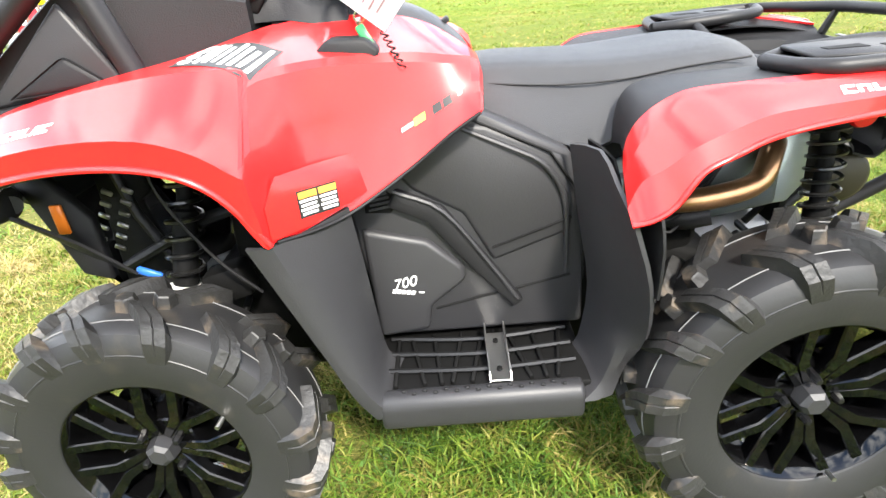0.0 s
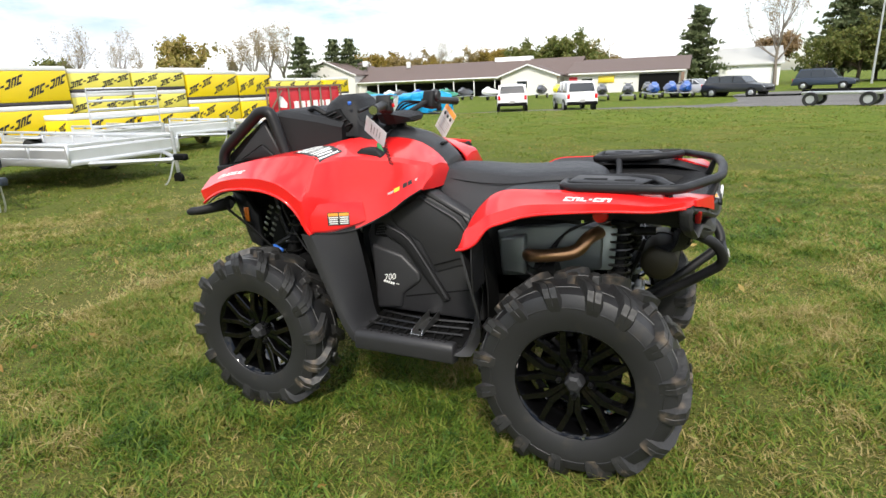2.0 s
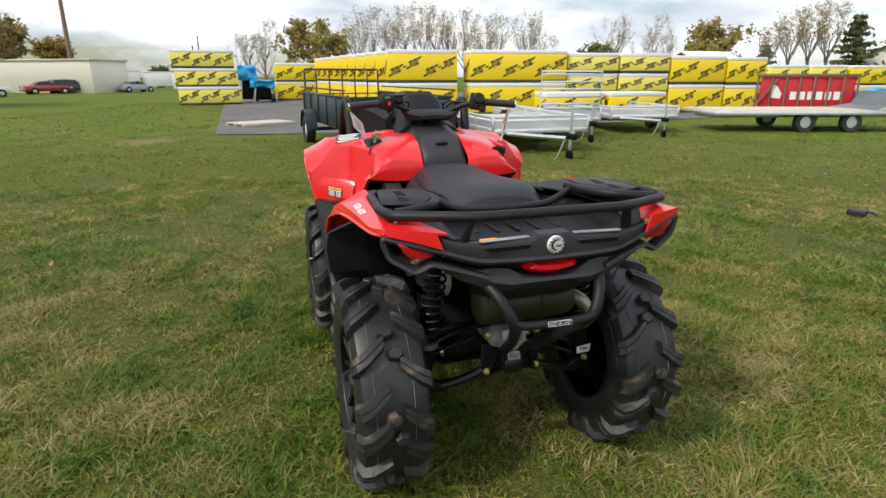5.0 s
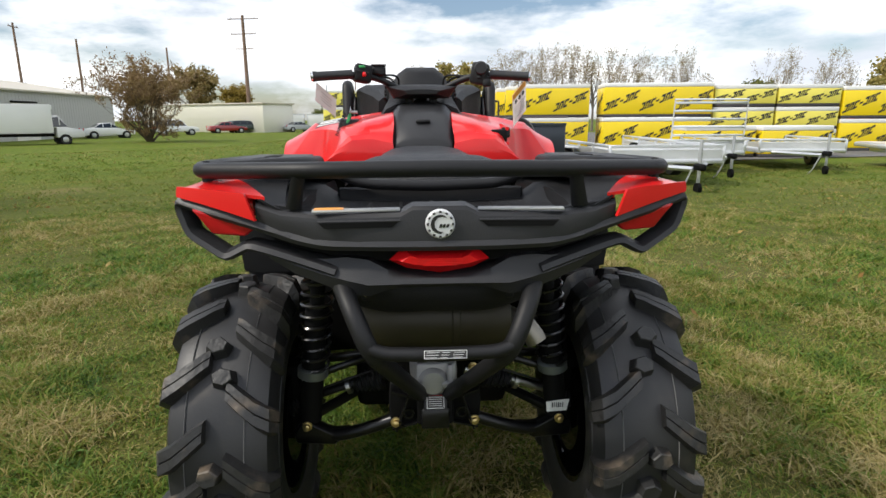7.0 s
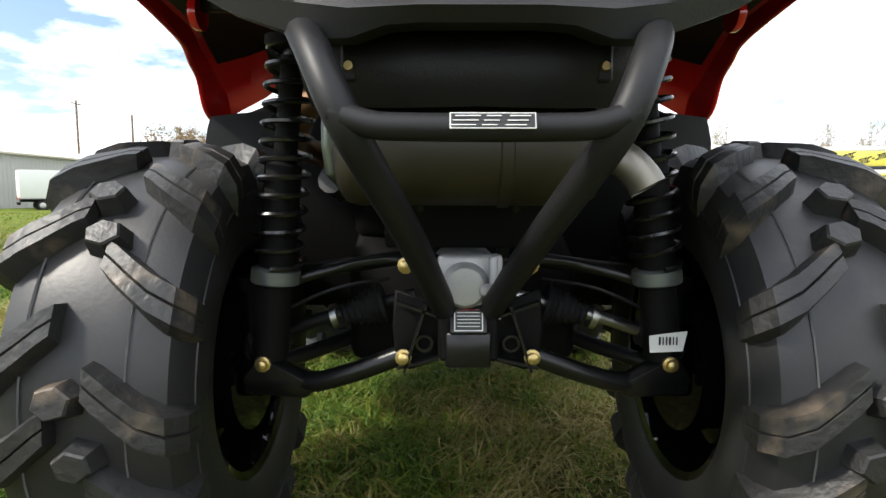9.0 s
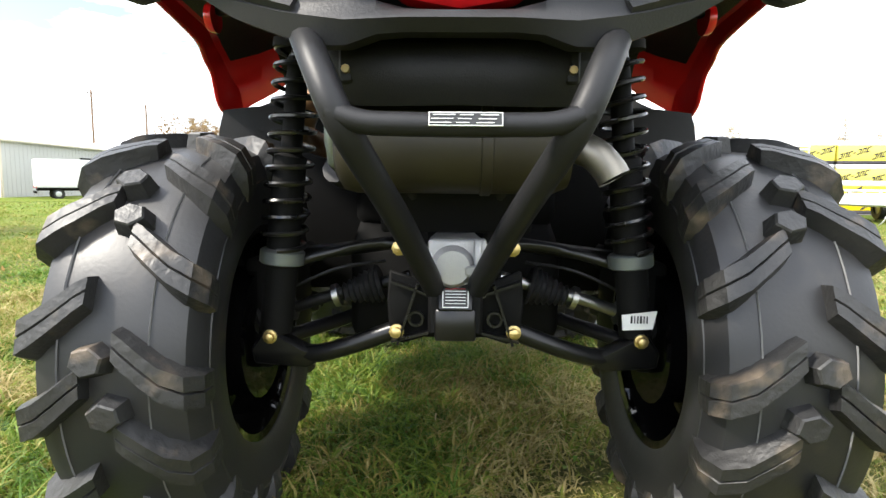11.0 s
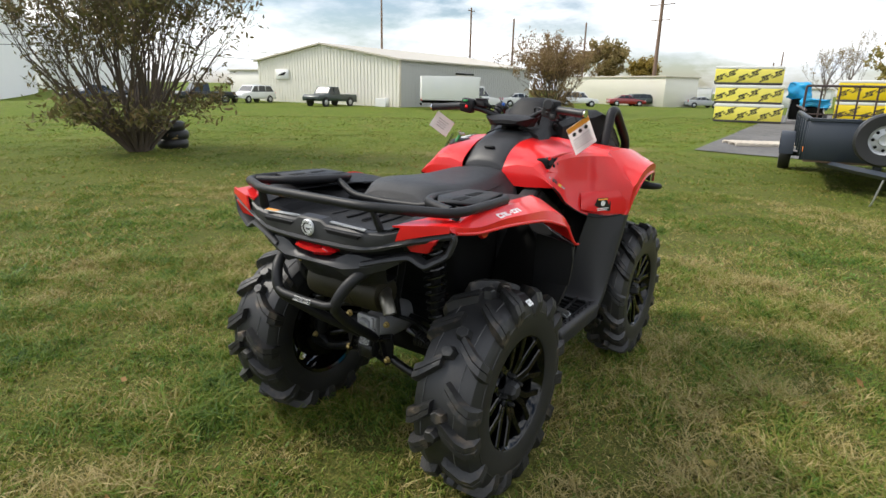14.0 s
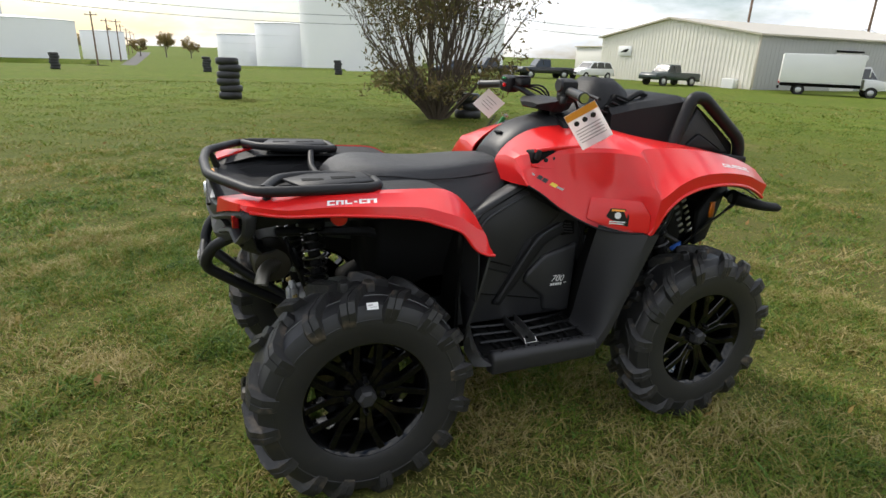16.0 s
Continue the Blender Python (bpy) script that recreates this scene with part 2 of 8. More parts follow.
def add_prism(bm, outline, y0, y1, bev=0.0, seg=1, axes="xz"):
    """An outline in two axes, given depth along the third."""
    t = bmesh.new()
    def at(p, d):
        return (p[0], d, p[1]) if axes == "xz" else (d, p[0], p[1]) if axes == "yz" else (p[0], p[1], d)
    loft(t, [[at(p, y0) for p in outline], [at(p, y1) for p in outline]])
    bmesh.ops.recalc_face_normals(t, faces=t.faces)
    chamfer(t, bev, seg)
    return join(bm, t)


def prism(outline, y0, y1, bev=0.0, seg=1, axes="xz"):
    return add_prism(bmesh.new(), outline, y0, y1, bev, seg, axes)


def plate(c, normal, up, w, h, t=0.0012, bev=0.0):
    """The pose of a label: its x to the right, y up, z out."""
    z = Vector(normal).normalized()
    y = (Vector(up) - z * Vector(up).dot(z)).normalized()
    x = y.cross(z)
    return Matrix((x, y, z)).transposed().to_4x4() @ Matrix(), Matrix.Translation(c) @ Matrix((x, y, z)).transposed().to_4x4()


def flat_shapes(m, shapes, t=0.0014, lift=0.0):
    """Thin raised shapes in the plane of m: each an outline of (x, y)."""
    bm = bmesh.new()
    for o in shapes:
        a = [bm.verts.new(m @ Vector((p[0], p[1], lift))) for p in o]
        b = [bm.verts.new(m @ Vector((p[0], p[1], lift + t))) for p in o]
        bm.faces.new(b)
        for i in range(len(o)):
            j = (i + 1) % len(o)
            bm.faces.new((a[i], a[j], b[j], b[i]))
    return bm


def rect(x, y, w, h, skew=0.0):
    return [(x - w / 2 - skew * h / 2, y - h / 2), (x + w / 2 - skew * h / 2, y - h / 2), (x + w / 2 + skew * h / 2, y + h / 2), (x - w / 2 + skew * h / 2, y + h / 2)]


from mathutils.bvhtree import BVHTree


def skin(*obs):
    """The surfaces of some meshes, to lay printed shapes on."""
    v, f = [], []
    for o in obs:
        k = len(v)
        v += [o.matrix_basis @ q.co for q in o.data.vertices]
        f += [[k + i for i in q.vertices] for q in o.data.polygons]
    return BVHTree.FromPolygons(v, f)


def laid(tree, m, shapes, lift=0.0012, cut=1):
    """Printed shapes laid on a curved surface: each outline is cast down the pose's z; cut: rows of a rectangle."""
    bm = bmesh.new()
    z = m.to_3x3() @ Vector((0, 0, 1))
    def down(x, y):
        o = m @ Vector((x, y, 0)) + z * 0.08
        hit, nrm, _, _ = tree.ray_cast(o, -z, 0.2)
        return (hit + z * lift) if hit else m @ Vector((x, y, lift))
    for o in shapes:
        if cut > 1 and len(o) == 4:
            g = [[bm.verts.new(down(*(Vector(o[0]).lerp(Vector(o[1]), i / cut).lerp(Vector(o[3]).lerp(Vector(o[2]), i / cut), j / cut)))) for i in range(cut + 1)] for j in range(cut + 1)]
            for a, b in zip(g, g[1:]):
                for i in range(cut):
                    bm.faces.new((a[i], a[i + 1], b[i + 1], b[i]))
        else:
            bm.faces.new([bm.verts.new(down(*q)) for q in o])
    bmesh.ops.recalc_face_normals(bm, faces=bm.faces)
    if bm.faces and sum((f.normal.dot(z) for f in bm.faces)) < 0:
        bmesh.ops.reverse_faces(bm, faces=bm.faces[:])
    bmesh.ops.solidify(bm, geom=bm.faces[:], thickness=0.0007)
    return bm

# ---- the quad bike: x ahead, y to its left, rear axle at x = 0 ----
atv = thing("quad_bike", "red and black mud quad bike with deep-lugged tyres parked on grass", "quad bike")
WB, TR = 1.303, 0.443


def both(f):
    for s in (1, -1):
        f(s)


def mir(pts, s):
    return [(p[0], p[1] * s, p[2]) for p in pts]


def flip(bm, s):
    if s < 0:
        bmesh.ops.scale(bm, vec=(1, -1, 1), verts=bm.verts)
    return bm


def tyre_mesh(s):
    bm = bmesh.new()
    prof = [(0.186, -0.094), (0.190, -0.1005), (0.198, -0.1035), (0.214, -0.107), (0.23, -0.110), (0.25, -0.1125), (0.27, -0.113),
            (0.2795, -0.1122), (0.281, -0.1132), (0.2845, -0.113), (0.286, -0.1112), (0.305, -0.108), (0.33, -0.097), (0.341, -0.075), (0.345, -0.04), (0.346, 0)]
    prof = [(0.193 + (r - 0.186) * 0.857, y) for r, y in prof]
    prof = prof + [(r, -y) for r, y in prof[-2::-1]] + [(0.187, 0.08), (0.187, -0.08)]
    lathe(bm, prof, 72, closed=True)
    return flip(bm, s)


def lug_mesh(s, side):
    """One tread bar from the crown over the shoulder, with a slit along its top."""
    path = [(0.020, 0.3455, -1.5, 0.019, 0.0, 0.025), (0.032, 0.345, 0.0, 0.021, 0.0, 0.028), (0.054, 0.343, 3.0, 0.022, 0.0, 0.029), (0.076, 0.339, 6.2, 0.023, 0.12, 0.033),
            (0.094, 0.331, 8.4, 0.0235, 0.45, 0.033), (0.105, 0.314, 9.4, 0.023, 0.9, 0.023), (0.110, 0.292, 9.8, 0.021, 1.2, 0.011), (0.111, 0.268, 10, 0.017, 1.45, 0.001)]
    rings = []
    for y, r, da, hw, tilt, h in path:
        r, h = 0.186 + (r - 0.186) * 0.9, h * 0.86
        th = radians(da)
        rad, tan = Vector((math.cos(th), 0, math.sin(th))), Vector((-math.sin(th), 0, math.cos(th)))
        out = rad * math.cos(tilt) + Vector((0, side, 0)) * math.sin(tilt)
        q = rad * r + Vector((0, side * y, 0))
        b, tp = q - out * 0.006, q + out * h
        rings.append([b - tan * hw * 1.3, tp - tan * hw * 0.92, tp - tan * 0.002, tp - out * (0.004 if h > 0.01 else 0), tp + tan * 0.002, tp + tan * hw * 0.92, b + tan * hw * 1.3])
    return flip(loft(bmesh.new(), rings), s)


def block_mesh(s, side):
    """Six-sided block at the crown end of a tread bar."""
    th = radians(-6.0)
    rad, tan = Vector((math.cos(th), 0, math.sin(th))), Vector((-math.sin(th), 0, math.cos(th)))
    c = Vector((0, side * 0.010, 0))
    rings = [[c + rad * rr + (tan * math.sin(q) * 0.85 + Vector((0, math.cos(q), 0))) * 0.023 * sc for q in (math.pi / 3 * i + 0.3 * side for i in range(6))] for rr, sc in ((0.322, 1.3), (0.353, 0.98), (0.3555, 0.86))]
    return flip(loft(bmesh.new(), rings), s)


def rim_mesh(s):
    bm = bmesh.new()
    lathe(bm, [(0.194, 0.096), (0.1965, 0.09), (0.192, 0.084), (0.184, 0.08), (0.176, 0.05), (0.17, -0.05), (0.18, -0.085), (0.194, -0.092), (0.194, -0.1), (0.176, -0.094),
               (0.162, -0.05), (0.166, 0.05), (0.176, 0.084), (0.186, 0.098)], 56, closed=True)
    for k in range(7):
        a = 2 * math.pi * k / 7 + 0.2
        for sd in (1, -1):
            rings = []
            for r, t, w, y in ((0.034, 0.008, 0.0085, 0.058), (0.072, 0.0105, 0.0105, 0.069), (0.102, 0.0125, 0.0125, 0.076), (0.184, 0.052, 0.0125, 0.088)):
                c, tn = Vector((math.cos(a), 0, math.sin(a))), Vector((-math.sin(a), 0, math.cos(a))) * sd
                p = c * r + tn * t + Vector((0, y, 0))
                rings.append([p - tn * w, p - tn * w * 0.8 + Vector((0, 0.004, 0)), p + tn * w * 0.8 + Vector((0, 0.004, 0)), p + tn * w, p + tn * w * 0.55 - Vector((0, 0.034, 0)), p - tn * w * 0.55 - Vector((0, 0.034, 0))])
            loft(bm, rings)
    bmesh.ops.scale(bm, vec=(1.036, -1 if s < 0 else 1, 1.036), verts=bm.verts)
    return bm


def hub_mesh(s):
    bm = bmesh.new()
    lathe(bm, [(0, 0.05), (0.07, 0.05), (0.078, 0.04), (0.078, -0.02), (0.06, -0.09), (0, -0.09)], 32)
    lathe(bm, [(0.05, -0.02), (0.14, -0.03), (0.14, -0.05), (0.05, -0.06)], 40, closed=True)
    lathe(bm, [(0.06, -0.06), (0.12, -0.062), (0.12, -0.095), (0.06, -0.095)], 24, closed=True)
    if s < 0:
        bmesh.ops.scale(bm, vec=(1, -1, 1), verts=bm.verts)
    return bm


def cap_mesh(s):
    bm = bmesh.new()
    lathe(bm, [(0, 0.095), (0.02, 0.095), (0.03, 0.086), (0.034, 0.055), (0.036, 0.045), (0, 0.045)], 6)
    if s < 0:
        bmesh.ops.scale(bm, vec=(1, -1, 1), verts=bm.verts)
    return bm


def nut_mesh(s):
    bm = bmesh.new()
    lathe(bm, [(0, 0.085), (0.006, 0.085), (0.009, 0.078), (0.0095, 0.05), (0, 0.05)], 6)
    if s < 0:
        bmesh.ops.scale(bm, vec=(1, -1, 1), verts=bm.verts)
    return bm


def wheels():
    for s in (1, -1):
        shared = {}
        for wx, turn in ((0.0, 0.0), (WB, 37.0)):
            m = pose(wx, TR * s, 0.362, 0, turn, 0)
            if wx:
                # the front wheels are narrower and a little smaller
                m = pose(wx + .010, (TR + .020) * s, 0.352, 0, turn, 0) @ Matrix.Diagonal((.965, .82, .965, 1))
            if not shared:
                hub = part("wheel", hub_mesh(s), GLOSS, atv, "black alloy wheel with a deep-lugged mud tyre", m=m)
                shared = {"wheel": hub.data}
                for name, f, mt in (("tyre", tyre_mesh, RUBBER), ("rim", rim_mesh, GLOSS), ("centre_cap", cap_mesh, BLACK_SOFT)):
                    shared[name] = part(name, f(s), mt, hub, smooth=28 if name == "tyre" else 22).data
                for yy in (0.062, -0.055):
                    rg = lathe(bmesh.new(), [(0.3285, yy - 0.0012), (0.3305, yy), (0.3285, yy + 0.0012)], 72)
                    shared["chalk_line" + str(yy)] = part("chalk_line", rg, CHALK, hub, "thin pale mould line round the tyre").data
                # steel-coloured ring added as the highlight along the gloss black lip
                rl = flip(lathe(bmesh.new(), [(0.1965, 0.0990), (0.1990, 0.1000), (0.2005, 0.0978)], 72), s)
                shared["rim_edge"] = part("rim_edge", rl, STEEL, hub, "thin bright ring that imitates the highlight on the rim lip").data
                shared["nut"] = part("nut", nut_mesh(s), ARM, hub, m=pose(0.052, 0, 0)).data
            else:
                hub = new("wheel", shared["wheel"])
                hub.matrix_basis, hub.parent = m, atv
                hub["label"] = "black alloy wheel with a deep-lugged mud tyre"
                for name in ("tyre", "rim", "centre_cap"):
                    new(name, shared[name]).parent = hub
                new("rim_edge", shared["rim_edge"]).parent = hub
                for yy in (0.062, -0.055):
                    new("chalk_line", shared["chalk_line" + str(yy)]).parent = hub
                nt = new("nut", shared["nut"])
                nt.parent, nt.matrix_basis = hub, pose(0.052, 0, 0)
            N = 16
            for side in (1, -1):
                for k in range(N):
                    a0 = 360 / N * (k + (0.5 if side < 0 else 0)) + 2 * math.sin(k * 2.1)
                    for nm, f in (("tread_lug", lug_mesh), ("tread_block", block_mesh)):
                        if nm == "tread_block" and k % 2:
                            continue
                        if (nm, side) not in shared:
                            o = part(nm, f(s, side), LUG, hub, smooth=28)
                            shared[(nm, side)] = o.data
                        else:
                            o = new(nm, shared[(nm, side)])
                            o.parent = hub
                        o.matrix_basis = pose(0, 0, 0, 0, -a0, 0)
            for k in range(1, 4):
                nt = new("nut", shared["nut"])
                nt.parent, nt.matrix_basis = hub, pose(0.052 * math.cos(k * math.pi / 2), 0, 0.052 * math.sin(k * math.pi / 2))


wheels()


# ---- red front bodywork ----
def widen(p, w=1.0):
    """The front bodywork is widest just behind the wheel arch."""
    k = max(0.0, 1 - abs(p[0] - 1.01) / (.24 if p[0] < 1.01 else .45)) * .068 * w
    return (p[0], p[1] + k, p[2] + .22 * k)


SKIN = {}

def front_fender(s):
    nose_part = [
        [(1.575, .20, .985), (1.575, .32, .985), (1.572, .425, .970), (1.570, .448, .961), (1.56, .470, .943), (1.557, .481, .932), (1.535, .484, .885)],
        [(1.50, .20, 1.012), (1.50, .33, 1.015), (1.498, .44, .998), (1.497, .462, .987), (1.488, .492, .966), (1.485, .505, .954), (1.475, .500, .915)],
        [(1.40, .20, 1.035), (1.40, .34, 1.040), (1.40, .452, 1.027), (1.40, .474, 1.016), (1.39, .506, .994), (1.39, .519, .982), (1.38, .513, .943)],
        [(1.26, .20, 1.060), (1.26, .34, 1.066), (1.26, .452, 1.053), (1.26, .474, 1.041), (1.255, .508, 1.012), (1.255, .521, .997), (1.25, .515, .953)],
    ]
    arch_part = [
        [(1.14, .19, 1.085), (1.14, .33, 1.084), (1.14, .445, 1.064), (1.14, .467, 1.050), (1.135, .501, 1.010), (1.135, .513, .990), (1.13, .505, .940)],
        [(1.06, .18, 1.105), (1.06, .31, 1.094), (1.06, .430, 1.064), (1.06, .452, 1.049), (1.055, .488, .988), (1.055, .499, .958), (1.045, .490, .890)],
        [(1.012, .17, 1.115), (1.012, .30, 1.094), (1.012, .412, 1.058), (1.012, .436, 1.040), (1.006, .477, .955), (1.004, .485, .915), (.995, .474, .788)],
    ]
    shoulder_part = [
        [(.994, .168, 1.116), (.994, .292, 1.092), (.994, .392, 1.054), (.994, .408, 1.036), (.989, .452, .945), (.988, .460, .905), (.980, .455, .786)],
        [(.945, .16, 1.120), (.945, .272, 1.090), (.945, .345, 1.060), (.944, .352, 1.045), (.938, .350, .950), (.936, .352, .900), (.930, .405, .782)],
        [(.86, .15, 1.118), (.86, .252, 1.088), (.86, .312, 1.062), (.86, .322, 1.048), (.86, .324, .960), (.86, .328, .905), (.858, .362, .794)],
    ]
    tail_part = [
        [(.75, .145, 1.105), (.75, .232, 1.082), (.75, .290, 1.058), (.75, .300, 1.042), (.75, .308, .982), (.75, .316, .940), (.75, .343, .856)],
        [(.67, .14, 1.070), (.67, .21, 1.066), (.67, .270, 1.044), (.67, .284, 1.030), (.67, .304, .985), (.67, .314, .955), (.67, .338, .913)],
        [(.605, .145, 1.010), (.605, .19, 1.025), (.605, .242, 1.022), (.606, .256, 1.012), (.608, .288, .993), (.61, .306, .978), (.612, .335, .948)],
        [(.598, .12, .935), (.598, .17, .935), (.60, .22, .936), (.601, .24, .937), (.604, .28, .94), (.607, .30, .941), (.611, .333, .944)],
    ]
    for r in nose_part + arch_part:
        a, b = Vector(r[2]), Vector(r[5])
        a += Vector((0, -.022, .006))
        r[2], r[3], r[4] = tuple(a), tuple(a.lerp(b, .5)), tuple(a.lerp(b, .94))
    g = nose_part + arch_part + shoulder_part + tail_part
    for r in g:
        for i, w in enumerate((0, .1, .35, .55, .9, 1, 1)):
            r[i] = widen(r[i], w)
        if r[0][0] < .97:
            r[0] = (r[0][0], r[0][1] * .72, r[0][2])
            r[1] = (r[1][0], r[1][1] * .9, r[1][2])
    SKIN[("front", s)] = part("front_fender", sheet(fine(g, 3, 1), 0.006, s < 0), RED, atv, "glossy red front fender", smooth=17)
    # raised panel behind the arch that carries the decal
    pn = [[(.985, .462, .792), (.985, .462, .850), (.972, .440, .885), (.968, .434, .893)], [(.93, .412, .792), (.93, .412, .855), (.925, .398, .885), (.922, .390, .893)], [(.862, .372, .812), (.866, .366, .862), (.872, .352, .884), (.874, .345, .89)], [(.838, .356, .822), (.848, .346, .862), (.858, .336, .882), (.86, .330, .888)]]
    pn = [[widen(q) for q in r] for r in pn]
    SKIN[("panel", s)] = part("decal_panel", sheet(pn, 0.004, s < 0), RED, atv, smooth=24)
    # rolled lip along the wheel arch
    lip = [(1.54, .485, .885), (1.475, .502, .917), (1.38, .515, .945), (1.25, .517, .955), (1.13, .506, .94), (1.045, .49, .892), (.985, .468, .785)]
    lip = [widen(q) for q in lip]
    part("fender_lip", tube(spline(mir(lip, s), 5), 0.006, 8), RED, atv)
    part("seam_strip", tube(spline(mir([widen(q) for q in [(.978, .455, .785), (.922, .410, .780), (.858, .370, .792), (.75, .349, .854), (.67, .342, .911), (.612, .337, .946)]], s), 4), .0035, 6), BLACK, atv)
    # dark inner arch
    inner = [[(p[0] - .004, p[1] - .012, p[2] - .006), (p[0], p[1] - .10, p[2] + .03), (p[0], p[1] - .20, p[2] + .02), (p[0] - .0, .2, p[2] - .03)] for p in lip]
    part("arch_liner", sheet(fine(inner, 2, 2), 0.004, s < 0), BLACK, atv)


both(front_fender)


def rear_fender(s):
    front_part = [
        [(.366, .400, .868), (.374, .430, .848), (.380, .468, .830), (.388, .515, .810), (.390, .550, .792)],
        [(.360, .402, .896), (.366, .432, .886), (.370, .464, .875), (.368, .520, .855), (.357, .553, .800)],
        [(.344, .406, .926), (.347, .432, .918), (.347, .458, .909), (.334, .526, .876), (.322, .552, .822)],
        [(.309, .410, .955), (.311, .434, .948), (.309, .457, .939), (.288, .528, .909), (.282, .546, .872)],
        [(.262, .414, .973), (.262, .434, .967), (.258, .453, .958), (.232, .524, .930), (.228, .538, .894)],
        [(.190, .420, .978), (.190, .438, .972), (.188, .456, .963), (.170, .514, .946), (.168, .524, .912)],
    ]
    back_part = [
        [(.08, .425, .982), (.08, .445, .978), (.08, .460, .967), (.08, .489, .953), (.08, .486, .925)],
        [(-.08, .425, .986), (-.08, .447, .981), (-.08, .465, .971), (-.08, .491, .960), (-.08, .488, .936)],
        [(-.20, .405, .984), (-.20, .440, .979), (-.20, .462, .970), (-.20, .486, .955), (-.20, .483, .937)],
        [(-.28, .350, .974), (-.285, .400, .975), (-.29, .440, .974), (-.292, .466, .968), (-.292, .468, .950)],
        [(-.360, .300, .960), (-.352, .36, .967), (-.340, .40, .970), (-.326, .440, .973), (-.316, .462, .966)],
    ]
    for r, w in zip(back_part, (.030, .012)):
        for i, k in enumerate((0, .2, .35, .7, 1)):
            r[i] = (r[i][0], r[i][1] + w * k, r[i][2])
    g = front_part + back_part
    SKIN[("rear", s)] = part("rear_fender", sheet(fine(g, 4, 1), 0.006, s < 0), RED, atv, "glossy red rear fender", smooth=15)
    inner = [[(.345, .25, .84), (.345, .31, .855)], [(.342, .245, .88), (.342, .31, .888)], [(.333, .235, .915), (.333, .31, .918)], [(.31, .225, .945), (.31, .32, .950)], [(.262, .22, .958), (.262, .33, .967)], [(.19, .22, .962), (.19, .33, .972)], [(.08, .25, .968), (.08, .33, .974)], [(-.08, .28, .97), (-.08, .34, .976)], [(-.20, .29, .968), (-.20, .34, .974)], [(-.28, .28, .955), (-.28, .31, .962)], [(-.36, .27, .936), (-.362, .28, .940)]]
    part("fender_inner", sheet(fine([r + [(q[0][0], q[0][1] + .008, q[0][2] - .004)] for r, q in zip(inner, g)], 4, 1), 0.004, s < 0), BLACK, atv, smooth=30)
    end = [[(-.364, .335, .966), (-.352, .38, .970), (-.336, .425, .973), (-.318, .462, .974)], [(-.368, .326, .943), (-.354, .375, .952), (-.337, .422, .960), (-.319, .464, .965)], [(-.370, .317, .919), (-.354, .370, .934), (-.338, .420, .947), (-.320, .464, .956)]]
    part("fender_end", sheet(end, 0.006, s < 0), RED, atv, smooth=20)
    lip = [q[-1] for q in g[:10]]
    part("fender_lip", tube(spline(mir(lip, s), 5), 0.005, 8), RED, atv)
    liner = [[(q[3][0] - .003, q[3][1] - .022, q[3][2] - .006), (q[2][0] - .006, q[2][1] - .008, q[2][2] - .016), (q[0][0] - .006, q[0][1], q[0][2] - .018), (q[0][0], .26, q[0][2] - .05), (q[0][0], .24, q[0][2] - .14)] for q in g[3:10]]
    part("arch_liner", sheet(fine(liner, 2, 1), 0.003, s < 0), BLACK, atv)
    flap = [[(.362, .40, .815), (.350, .47, .81), (.342, .545, .80)], [(.356, .40, .74), (.346, .48, .74), (.338, .557, .742)], [(.352, .40, .64), (.344, .48, .64), (.338, .548, .645)]]
    part("mud_flap", sheet(fine(flap, 2, 2), .005, s < 0), BLACK, atv, "black plastic flap inside the rear fender")


both(rear_fender)


# ---- seat, console, tray ----
def seat():
    st = [(.668, .10, .08, .93, .965, .975), (.63, .16, .11, .915, .985, .998), (.54, .205, .128, .875, .99, 1.003), (.43, .235, .142, .825, .985, .995), (.36, .24, .152, .822, .982, .992),
          (.28, .235, .162, .86, .984, .993), (.18, .225, .17, .90, .99, 1.0), (.09, .198, .158, .92, .993, 1.004), (.03, .168, .128, .925, .980, .992), (.0, .150, .108, .93, .962, .970)]
    rings = []
    for x, wb, wt, z0, z1, z2 in st:
        h = [(wb * .9, z0 - .004), (wb, z0 + .012), (wb * .62 + wt * .40, z0 + (z1 - z0) * .45), (wt * 1.06, z0 + (z1 - z0) * .8), (wt * .98, z1 - .006), (wt * .82, z1 + (z2 - z1) * .35), (wt * .45, z2 - .001), (0, z2)]
        rings.append([(x, y, z) for y, z in h] + [(x, -y, z) for y, z in h[-2::-1]])
    cols = [spline([r[i] for r in rings], 4) for i in range(len(rings[0]))]
    bm = loft(bmesh.new(), [[c[j] for c in cols] for j in range(len(cols[0]))])
    part("seat", bm, SEAT, atv, "dark grey textured vinyl seat", smooth=60)
    for s in (1, -1):
        part("seat_piping", tube(spline([(.64, .12 * s, .962), (.54, .150 * s, .955), (.42, .168 * s, .948), (.30, .182 * s, .952), (.18, .19 * s, .968), (.05, .184 * s, .975)], 5), .0025, 6), BLACK, atv)


seat()


